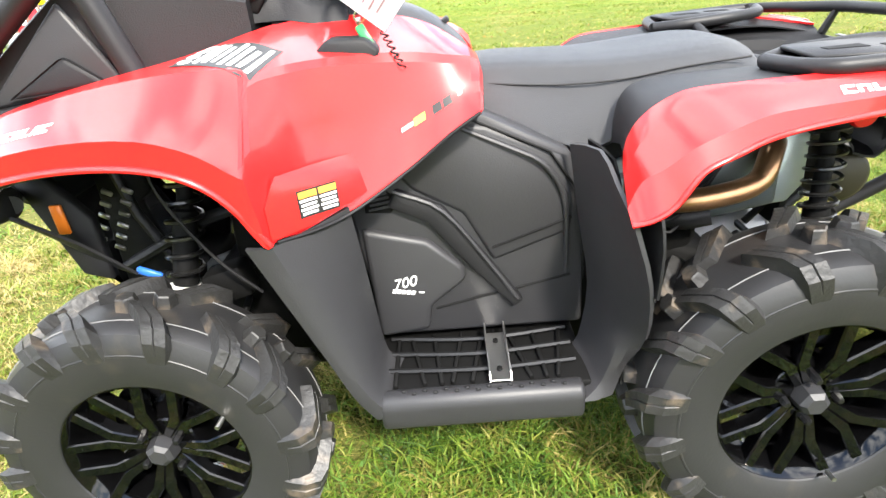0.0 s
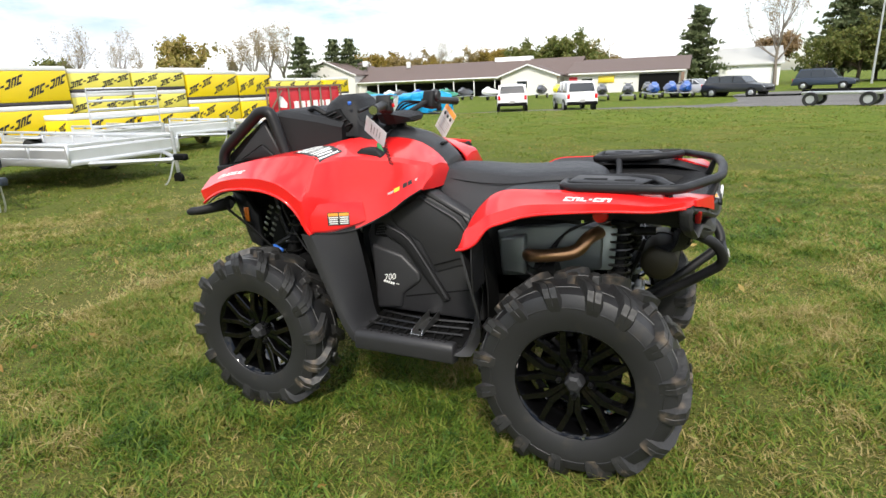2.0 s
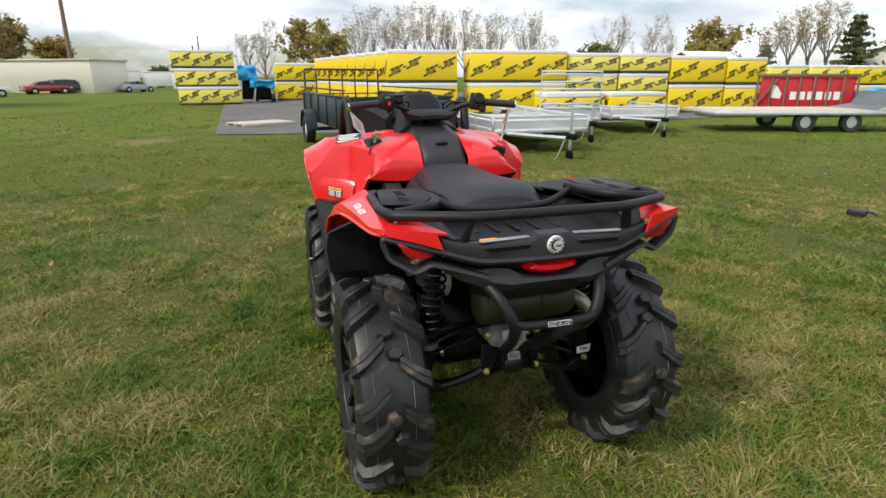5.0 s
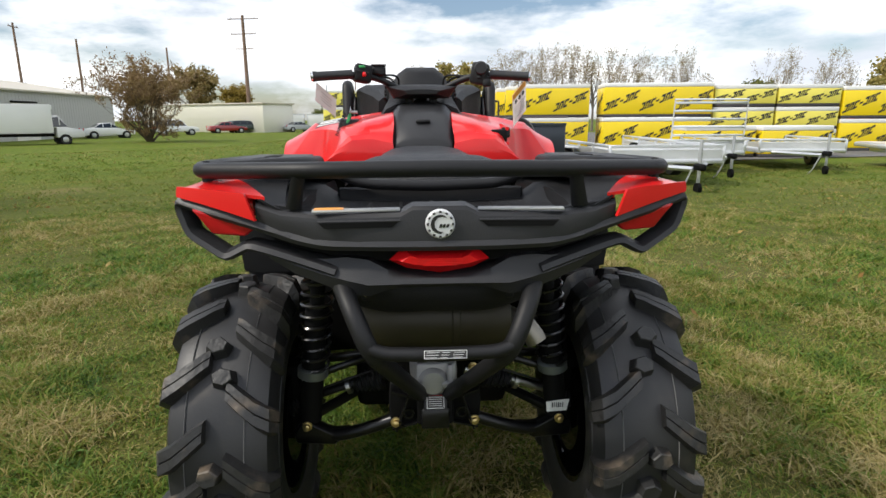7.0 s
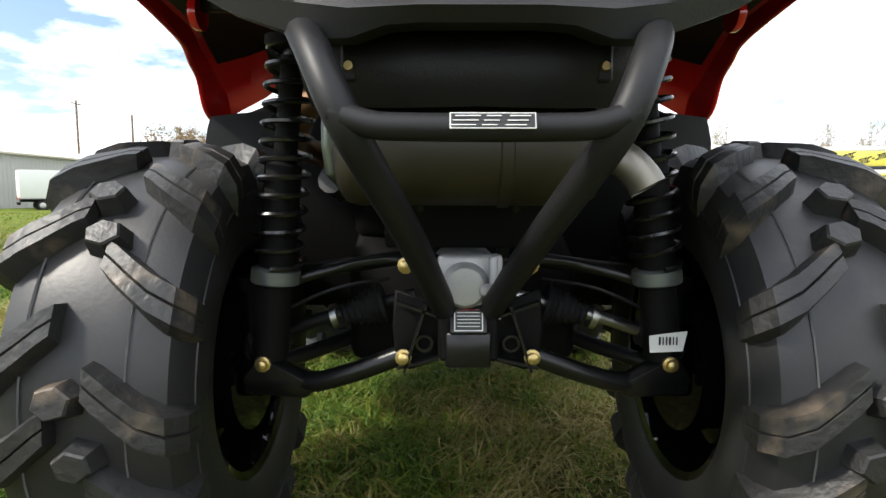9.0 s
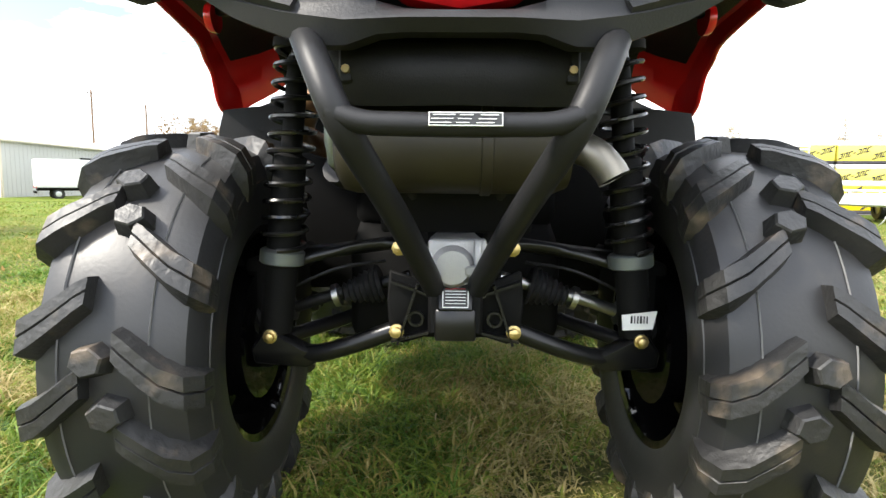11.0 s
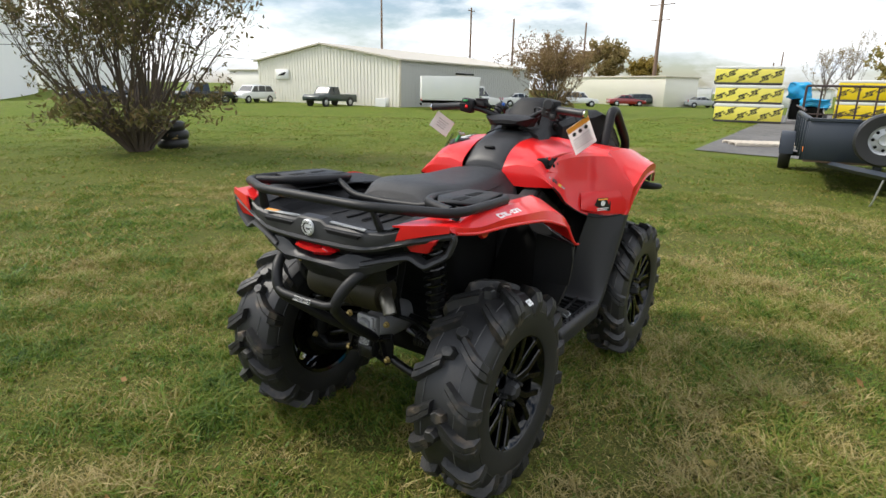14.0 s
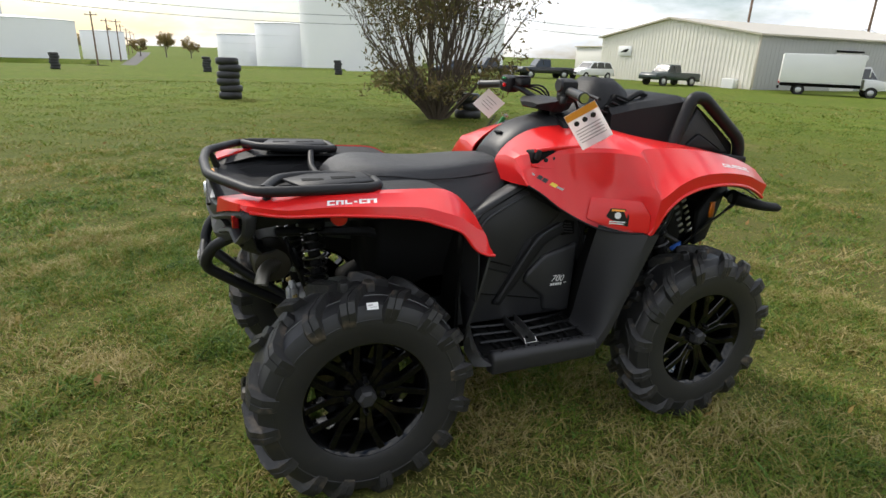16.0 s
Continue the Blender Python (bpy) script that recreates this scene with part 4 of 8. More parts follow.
    part("bumper_cross_bar", tube(rounded([(-.42, .135, .705), (-.425, .10, .692), (-.428, 0, .690), (-.425, -.10, .692), (-.42, -.135, .705)], .03), .0125, 12), TUBE, atv)
    part("bumper_label", box((-.4405, -.006, .695), (.0015, .074, .0145), (0, 18, 0), .0), LABEL_W, atv, "white-edged black warning label")
    part("bumper_label_face", box((-.4412, -.006, .6953), (.0012, .0718, .0124), (0, 18, 0), .0), LABEL_K, atv)
    for k in range(3):
        for j, w in enumerate((.022, .013, .018)):
            part("label_line", box((-.4438 + .0012 * k, .0195 - .0225 * j - .002 * k, .6912 + .004 * k), (.0008, w, .0007), (0, 18, 0), 0), LABEL_W, atv)
    # muffler across the frame, tail pipe at its right
    mf = bmesh.new()
    lathe(mf, [(0, .165), (.045, .165), (.06, .155), (.064, .14), (.064, .06), (.064, .058), (.064, .05), (.064, .048), (.064, -.03), (.067, -.032), (.067, -.045), (.064, -.047), (.064, -.13), (.056, -.15), (0, -.155)], 28, pose(-.215, 0, .682))
    part("muffler", mf, MUFFLER, atv, "dull yellowish steel muffler")
    part("tail_pipe", add_tube(bmesh.new(), spline([(-.20, -.135, .685), (-.225, -.155, .684), (-.246, -.180, .674), (-.256, -.198, .654), (-.260, -.206, .640)], 5), .022, 16, caps=False), PIPE, atv, "curved bare steel tail pipe")
    # near-black plug paints the shaded inside of the pipe
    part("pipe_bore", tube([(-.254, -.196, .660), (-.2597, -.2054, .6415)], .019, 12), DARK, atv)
    part("muffler_bracket", box((-.25, -.10, .735), (.02, .02, .04), None, .003), DARK, atv)
    part("heat_shield", prism([(.34, .60), (.36, .78), (.28, .80), (.10, .82), (-.03, .81), (-.03, .66), (.2, .62)], .195, .225, .01, 2), SHIELD, atv, "grey-green pressed heat shield")
    part("shield_box", prism([(.33, .64), (.335, .76), (.24, .78), (.235, .63)], .22, .27, .01, 2), SHIELD, atv)
    part("shock_plate", prism([(-.005, .655), (.0, .70), (-.012, .82), (-.085, .82), (-.09, .70), (-.06, .66)], .20, .215, .004), PLATE, atv, "pale zinc plate behind the shock absorber")
    part("exhaust_pipe", tube(spline([(.24, .22, .695), (.21, .285, .712), (.13, .300, .724), (.05, .285, .742), (.01, .245, .785), (-.05, .15, .80)], 5), .024, 14), COPPER, atv, "heat-tinted copper-coloured exhaust pipe")
    part("airbox_hose", tube(spline([(.22, .18, .66), (.18, .22, .645), (.12, .24, .66)], 4), .028, 10), RUBBER, atv)
    for k in range(3):
        part("engine_cable", tube(spline([(.30, .20 + .02 * k, .70), (.2, .24, .68 - .03 * k), (.10, .25, .79), (.0, .22, .84)], 5), .004, 6), BLACK, atv)
    for s in (1, -1):
        part("round_reflector", lathe(bmesh.new(), [(0, .014), (.022, .013), (.025, .008), (.025, 0), (0, 0)], 20, pose(-.045, .40 * s, .902, 0, 0, 0) if s > 0 else pose(-.045, -.40, .902, 0, 0, 180)), LAMP_RED, atv, "round red reflector")
        part("reflector_stem", box((-.045, .36 * s, .915), (.015, .08, .02), None, .002), BLACK, atv)


rear_frame()


# ---- rear fascia, lamps and lower bumper band ----
def rear_face():
    def band(rows):
        return [list(reversed([(x, -y, z) for x, y, z in r[1:]])) + r for r in rows]
    ys = (0, .046, .068, .14, .215, .275, .318)
    top = ((-.392, .943), (-.391, .943), (-.391, .9315), (-.387, .930), (-.380, .929), (-.371, .934), (-.358, .947))
    mid = ((-.396, .915), (-.395, .915), (-.394, .914), (-.391, .913), (-.384, .912), (-.374, .916), (-.356, .924))
    low = ((-.396, .882), (-.395, .882), (-.394, .882), (-.391, .882), (-.381, .882), (-.364, .892), (-.350, .906))
    g = band([[(-.352, y, z + .004) for y, (x, z) in zip(ys, top)], [(x + .006, y, z + .001) for y, (x, z) in zip(ys, top)], [(x, y, z - .005) for y, (x, z) in zip(ys, top)], [(x, y, z) for y, (x, z) in zip(ys, mid)],
              [(x, y, z) for y, (x, z) in zip(ys, low)], [(x + .012, y, z - .006) for y, (x, z) in zip(ys, low)], [(x + .04, y, z - .004) for y, (x, z) in zip(ys, low)]])
    part("rear_fascia", sheet(g, .005), BLACK_SOFT, atv, "black rear fascia panel", smooth=24)
    for s in (1, -1):
        # no cut in the panel: a raised near-black slab paints the slot's shade
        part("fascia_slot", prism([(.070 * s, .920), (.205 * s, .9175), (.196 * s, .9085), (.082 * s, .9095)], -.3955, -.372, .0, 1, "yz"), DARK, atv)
        part("slot_edge", tube([(-.3955, .068 * s, .921), (-.386, .208 * s, .9185)], .0022, 6), BLACK_SOFT, atv)
        part("slot_trim", box((-.373, .143 * s, .9385 - .002), (.015, .15, .004), (0, -6, 4 * s), .001), LABEL_G, atv)
        part("side_lamp", prism([(.436 * s, .936), (.426 * s, .924), (.402 * s, .891), (.345 * s, .886), (.322 * s, .904), (.335 * s, .920)], -.336, -.318, .003, 1, "yz"), LENS_DARK, atv, "dark red side marker lens")
    part("slot_label", box((-.373, .19, .9375), (.013, .05, .005), (0, -6, 4), 0), LABEL_O, atv)
    part("tail_housing", sheet(band([[(-.352, 0, .884), (-.352, .09, .884), (-.340, .2, .884), (-.315, .3, .895)], [(-.352, 0, .84), (-.352, .09, .84), (-.335, .2, .85), (-.312, .3, .872)], [(-.30, 0, .812), (-.30, .09, .812), (-.29, .2, .83), (-.27, .3, .862)]]), .005), DARK, atv)
    lens = bmesh.new()
    o = [(.061, .872), (.089, .847), (.06, .832), (.0, .822), (-.06, .832), (-.089, .847), (-.061, .872), (-.044, .861), (.044, .861)]
    add_prism(lens, o, -.372, -.340, .003, 1, "yz")
    i = [(.056, .862), (.074, .849), (.05, .842), (.0, .838), (-.05, .842), (-.074, .849), (-.056, .862), (-.038, .854), (.038, .854)]
    loft(lens, [[(-.370, y, z) for y, z in o], [(-.388, y * .97, z * .9 + .085) for y, z in i], [(-.392, y * .9, z * .8 + .169) for y, z in i]])
    part("tail_lamp", lens, LAMP_RED, atv, "red tail lamp", smooth=20)
    for k in range(4):
        part("lens_rib", box((-.3928, 0, .841 + .004 * k), (.0012, .06 + .012 * k, .0012), None, 0), LAMP_RED, atv)
    cols = ((0, -.372, .819, -.390, .807, -.372, .796), (.06, -.372, .821, -.390, .807, -.372, .796), (.092, -.372, .829, -.388, .806, -.374, .793), (.126, -.369, .847, -.386, .805, -.374, .781), (.166, -.358, .850, -.376, .812, -.362, .783),
            (.205, -.352, .846, -.364, .820, -.352, .797), (.26, -.343, .850, -.350, .836, -.343, .818), (.305, -.337, .868, -.340, .855, -.335, .845))
    rows = [[(c[1] + .05, c[0], c[2] + .002) for c in cols], [(c[1], c[0], c[2]) for c in cols], [(c[3] + .005, c[0], c[4] + .009) for c in cols], [(c[3], c[0], c[4]) for c in cols], [(c[5], c[0], c[6]) for c in cols], [(c[5] + .05, c[0], c[6] + .006) for c in cols]]
    part("bumper_band", sheet(band(rows), .006), BLACK_SOFT, atv, "dark grey lower rear bumper moulding", smooth=24)
    upper = [(-.392, 0, .8765), (-.389, .1, .8765), (-.379, .20, .8775), (-.366, .255, .888), (-.350, .32, .909), (-.333, .395, .930), (-.306, .464, .947)]
    bar = list(reversed(mir(upper[1:], -1))) + upper
    part("bumper_ridge", tube(rounded(bar, .02, 2), .0098, 6), BLACK_SOFT, atv, "black ridge that joins both bumper wings", smooth=20)
    for s in (1, -1):
        p = [(-.366, .255, .891), (-.333, .395, .928), (-.306, .462, .945), (-.304, .461, .930), (-.310, .446, .888), (-.325, .381, .848), (-.334, .338, .871), (-.342, .300, .862), (-.352, .24, .844), (-.366, .18, .826)]
        part("bumper_wing", tube(rounded(mir([(q[0] + .012, q[1], q[2]) for q in p], s), .010, 2), .022, 8, .47), BLACK_SOFT, atv, "angular black bumper wing", smooth=25)
        part("under_panel", sheet(fine([mir([(-.31, .0, .80), (-.31, .12, .80), (-.28, .20, .81)], 1), mir([(-.325, .0, .768), (-.32, .12, .768), (-.27, .20, .772)], 1), mir([(-.30, .0, .728), (-.30, .10, .726), (-.25, .19, .735)], 1), mir([(-.25, .0, .742), (-.25, .10, .742), (-.2, .19, .748)], 1)], 2, 2), .005, s < 0), BLACK, atv)
        part("bumper_mount", box((-.305, .137 * s, .775), (.012, .018, .045), None, .003), TUBE, atv)
        part("mount_bolt", lathe(bmesh.new(), [(0, .005), (.005, .005), (.006, 0)], 8, pose(-.312, .137 * s, .768, 0, 0, 90)), ZINC, atv)
    em = bmesh.new()
    lathe(em, [(0, .004), (.0225, .004), (.0255, .001), (.0255, -.004), (0, -.004)], 36, Matrix.Translation((-.3985, 0, .915)) @ pose(0, 0, 0, 0, 0, 90))
    part("emblem", em, SILVER, atv, "round silver gear-shaped emblem")
    ring = bmesh.new()
    m = Matrix.Translation((-.403, 0, .915)) @ Matrix(((0, 0, -1), (-1, 0, 0), (0, 1, 0))).to_4x4() @ Matrix.Scale(.84, 4)
    arc = [(.0195 * math.cos(a), .0195 * math.sin(a)) for a in (radians(55 + 220 * k / 20) for k in range(21))] + [(.004 + .0155 * math.cos(a), .0155 * math.sin(a)) for a in (radians(275 - 220 * k / 20) for k in range(21))]
    part("emblem_ring", flat_shapes(m, [arc, rect(.001, -.003, .005, .007, .3), rect(.008, -.003, .005, .007, .3), rect(.015, -.003, .005, .007, .3)], .001), LABEL_K, atv)
    part("emblem_teeth", flat_shapes(m, [[(.0235 * math.cos(a - .12), .0235 * math.sin(a - .12)), (.0275 * math.cos(a - .09), .0275 * math.sin(a - .09)), (.0275 * math.cos(a + .09), .0275 * math.sin(a + .09)), (.0235 * math.cos(a + .12), .0235 * math.sin(a + .12))] for a in (2 * math.pi * k / 12 for k in range(12))], .0006), LABEL_K, atv)


rear_face()


# ---- rear rack ----
def rack():
    R = .0145
    hoop = rounded([(.085, .30, .985), (.075, .40, .990), (.04, .435, .992), (-.21, .452, .998), (-.275, .435, .998), (-.385, .22, 1.006), (-.396, 0, 1.009), (-.385, -.22, 1.006), (-.275, -.435, .998), (-.21, -.452, .998), (.04, -.435, .992), (.075, -.40, .990), (.085, -.30, .985)], .05, 5)
    part("rack_hoop", tube(hoop, R, 12), TUBE, atv, "black tubular rear rack")
    for s in (1, -1):
        part("rack_rail", tube(rounded(mir([(.085, .30, .985), (.02, .262, .992), (-.12, .262, 1.0), (-.20, .30, 1.002), (-.25, .42, .998)], s), .05, 5), R, 12), TUBE, atv)
        pl = bmesh.new()
        add_prism(pl, mir([(.05, .28, 0), (.06, .41, 0), (-.15, .44, 0), (-.19, .33, 0), (-.11, .275, 0)], s), 1.0, 1.008, .002, 1, "xy")
        part("rack_plate", pl, TUBE, atv, "black slotted rack plate")
        for c, w in (((-.02, .35), .07), ((-.11, .36), .06)):
            # raised near-black slab paints the dark of a slot in the plate
            part("plate_slot", prism(mir([(c[0] - w / 2, c[1] - .012, 0), (c[0] + w / 2, c[1] - .005, 0), (c[0] + w / 2, c[1] + .016, 0), (c[0] - w / 2, c[1] + .02, 0)], s), 1.0065, 1.0092, .0, 1, "xy"), DARK, atv)
        part("rack_post", tube(mir([(-.376, .236, 1.006), (-.355, .252, .940)], s), [.012, .016], 8, .7), TUBE, atv)
        part("rack_post", tube(mir([(-.235, .44, 1.01), (-.245, .43, .97)], s), .011, 8), TUBE, atv)
    part("rack_cross", tube(rounded([(.0, .30, .994), (-.015, .25, .985), (-.03, .165, .944), (-.03, 0, .938), (-.03, -.165, .944), (-.015, -.25, .985), (.0, -.30, .994)], .04), .0125, 10), TUBE, atv)


rack()


# ---- handlebar and controls ----
def bars():
    def h(s):
        part("handlebar", tube(rounded(mir([(.90, .03, 1.175), (.87, .07, 1.195), (.83, .165, 1.238), (.80, .235, 1.246), (.765, .36, 1.238)], s), .035, 4), .0115, 10), TUBE, atv, "black handlebar")
        part("grip", tube(mir([(.800, .250, 1.2465), (.797, .262, 1.2463), (.768, .368, 1.238), (.763, .385, 1.237)], s), [.0185, .0165, .0165, .019], 14), RUBBER, atv, "black rubber grip")
        part("grip_end", tube(mir([(.763, .385, 1.237), (.7615, .391, 1.2366)], s), .0155, 14), CHROME, atv)
        part("switch_pod", box((.812, .213 * s, 1.250), (.058, .062, .064 if s > 0 else .076), (10, 0, 14 * s), .010, 2), BLACK, atv)
        if s > 0:
            part("brake_reservoir", box((.842, .158, 1.262), (.05, .05, .034), (0, 0, 10), .005), BLACK, atv)
            part("reservoir_cap", box((.842, .158, 1.281), (.054, .054, .006), (0, 0, 10), .002), BLACK_SOFT, atv)
            part("switch_ridge", box((.781, .213, 1.256), (.006, .05, .004), (10, 0, 14), .001), BLACK_SOFT, atv)
        else:
            part("throttle_cover", lathe(bmesh.new(), [(0, .012), (.02, .012), (.024, .008), (.024, 0), (0, 0)], 16, Matrix.Translation((.784, -.213, 1.268)) @ pose(0, 0, 0, 0, 0, 90)), BLACK_SOFT, atv)
            part("throttle_lever", box((.785, -.235, 1.218), (.016, .03, .03), (0, 10, 0), .004), BLACK, atv)
        part("lever", tube(rounded(mir([(.85, .20, 1.25), (.862, .245, 1.243), (.835, .37, 1.232)], s), .03), .006, 8), BLACK, atv)
        for k in range(3):
            part("control_cable", tube(spline(mir([(.84, .19 - .01 * k, 1.245), (.90, .13 - .02 * k, 1.225 + .01 * k), (.95, .09, 1.17), (.97, .06, 1.12)], s), 5), .004, 6), BLACK, atv)
        part("riser", box((.885, .045 * s, 1.165), (.04, .03, .05), (0, 20, 0), .006), BLACK, atv)
    both(h)
    pad = [(.91, .085, 1.172, 1.20), (.87, .105, 1.165, 1.212), (.83, .098, 1.166, 1.206), (.80, .075, 1.172, 1.197), (.785, .05, 1.178, 1.19)]
    part("handlebar_pad", loft(bmesh.new(), [[(x, -w * 1.3, z1), (x, -w, z0), (x, w, z0), (x, w * 1.3, z1), (x, w * .5, z1 + .004), (x, -w * .5, z1 + .004)] for x, w, z0, z1 in pad]), BLACK, atv, smooth=25)
    part("steering_column", tube([(1.0, 0, 1.08), (.89, 0, 1.18)], .022, 10), DARK, atv)
    part("start_button", box((.782, .205, 1.246), (.012, .014, .016), None, .003), LAMP_RED, atv)
    part("thumb_lever", box((.79, -.225, 1.235), (.02, .05, .01), None, .003), BLACK, atv)
    part("mode_button", box((.783, .212, 1.272), (.010, .022, .009), None, .002), GREEN, atv)


bars()


# ---- front suspension ----
def front_suspension(s):
    shock(s, (1.303, .328, .47), (1.217, .215, .96), .036, 9, .0056, LABEL_W)
    part("front_arm", tube(rounded(mir([(1.42, .12, .43), (1.35, .25, .40), (1.30, .36, .36)], s), .05), .015, 8), TUBE, atv)
    part("front_arm", tube(rounded(mir([(1.15, .12, .43), (1.22, .25, .40), (1.30, .36, .36)], s), .05), .015, 8), TUBE, atv)
    part("front_arm", tube(rounded(mir([(1.40, .14, .60), (1.33, .26, .58), (1.30, .36, .52)], s), .05), .014, 8), TUBE, atv)
    part("front_arm", tube(rounded(mir([(1.14, .14, .62), (1.2, .26, .58), (1.30, .36, .52)], s), .05), .014, 8), TUBE, atv)
    part("front_knuckle", box((1.303, .355 * s, .42), (.07, .05, .24), None, .012, 2), CAST, atv)
    part("tie_rod", tube(mir([(1.18, .1, .55), (1.20, .35, .46)], s), .009, 8), TUBE, atv)
    part("front_half_shaft", tube(mir([(1.30, .08, .45), (1.303, .35, .375)], s), .012, 8), TUBE, atv)
    part("front_boot", tube(mir([(1.30, .10 + .012 * 0, .455), (1.30, .13, .447), (1.30, .16, .438), (1.30, .19, .43)], s), [.042, .034, .03, .018], 12), RUBBER, atv)
    part("shock_mount", box((1.285, .31 * s, .475), (.07, .04, .06), None, .006), DARK, atv)
    # frame rails; bright steel tabs imitate daylight seen through their rows of holes
    for k in range(6):
        for j in range(2):
            part("frame_lug", box((1.475 - .012 * k - .045 * j, .235 * s, .69 + .026 * k), (.024, .006, .011), (0, -30, 0), .002), STEEL, atv)
    part("frame_web", prism([(1.47, .52), (1.46, .93), (1.36, .96), (1.345, .80), (1.375, .78), (1.34, .62), (1.36, .52)], .17 * s, .195 * s, .006), DARK, atv)
    part("frame_web", prism([(1.20, .50), (1.185, .72), (1.235, .82), (1.21, .98), (1.05, 1.0), (1.0, .80), (1.06, .50)], .17 * s, .195 * s, .006), DARK, atv)
    part("frame_tube", tube(mir([(1.46, .19, .62), (1.22, .23, .74), (1.02, .24, .80)], s), .014, 8), TUBE, atv)
    part("frame_tube", tube(mir([(1.42, .20, .92), (1.385, .20, .75), (1.30, .2, .55)], s), .012, 8), TUBE, atv)
    part("vent_hose", tube(spline(mir([(1.26, .33, .965), (1.24, .36, .85), (1.17, .35, .70), (1.10, .33, .60)], s), 5), .0035, 6), BLACK, atv)
    part("blue_clip", box((1.345, .30 * s, .652), (.055, .012, .018), (0, -25, 0), .004), BLUE_P, atv)
    part("power_steering_box", box((1.19, .265 * s, .60), (.10, .07, .08), (0, 15, 0), .015, 2), DARK, atv)


both(front_suspension)
part("front_differential", loft(bmesh.new(), [[(x, r * math.cos(a), .46 + r * math.sin(a)) for a in (2 * math.pi * k / 14 for k in range(14))] for x, r in ((1.16, .03), (1.2, .07), (1.3, .085), (1.38, .06), (1.42, .03))]), CAST, atv)


# ---- decals, labels and the small things that hang on it ----
def on(c, normal, up):
    return plate(c, normal, up, 1, 1)[1]


def glyph(k, cx, cy, w, h, slant=.25):
    """One bent stroke that stands for a printed letter."""
    a, b = .32, .26
    o = [[(0, 0), (1, 0), (1, 1), (1 - a, 1), (1 - a, b), (a, b), (a, 1), (0, 1)], [(0, 0), (1, 0), (1, b), (a, b), (a, 1 - b), (1, 1 - b), (1, 1), (0, 1)],
         [(0, 1), (0, 0), (a, 0), (a, 1 - b), (1 - a, 1 - b), (1 - a, 0), (1, 0), (1, 1)], [(0, 0), (1, 0), (1, b), (a, b), (a, 1), (0, 1)]][k % 4]
    return [[(cx + (u - .5) * w + (v - .5) * h * slant, cy + (v - .5) * h) for u, v in o]]


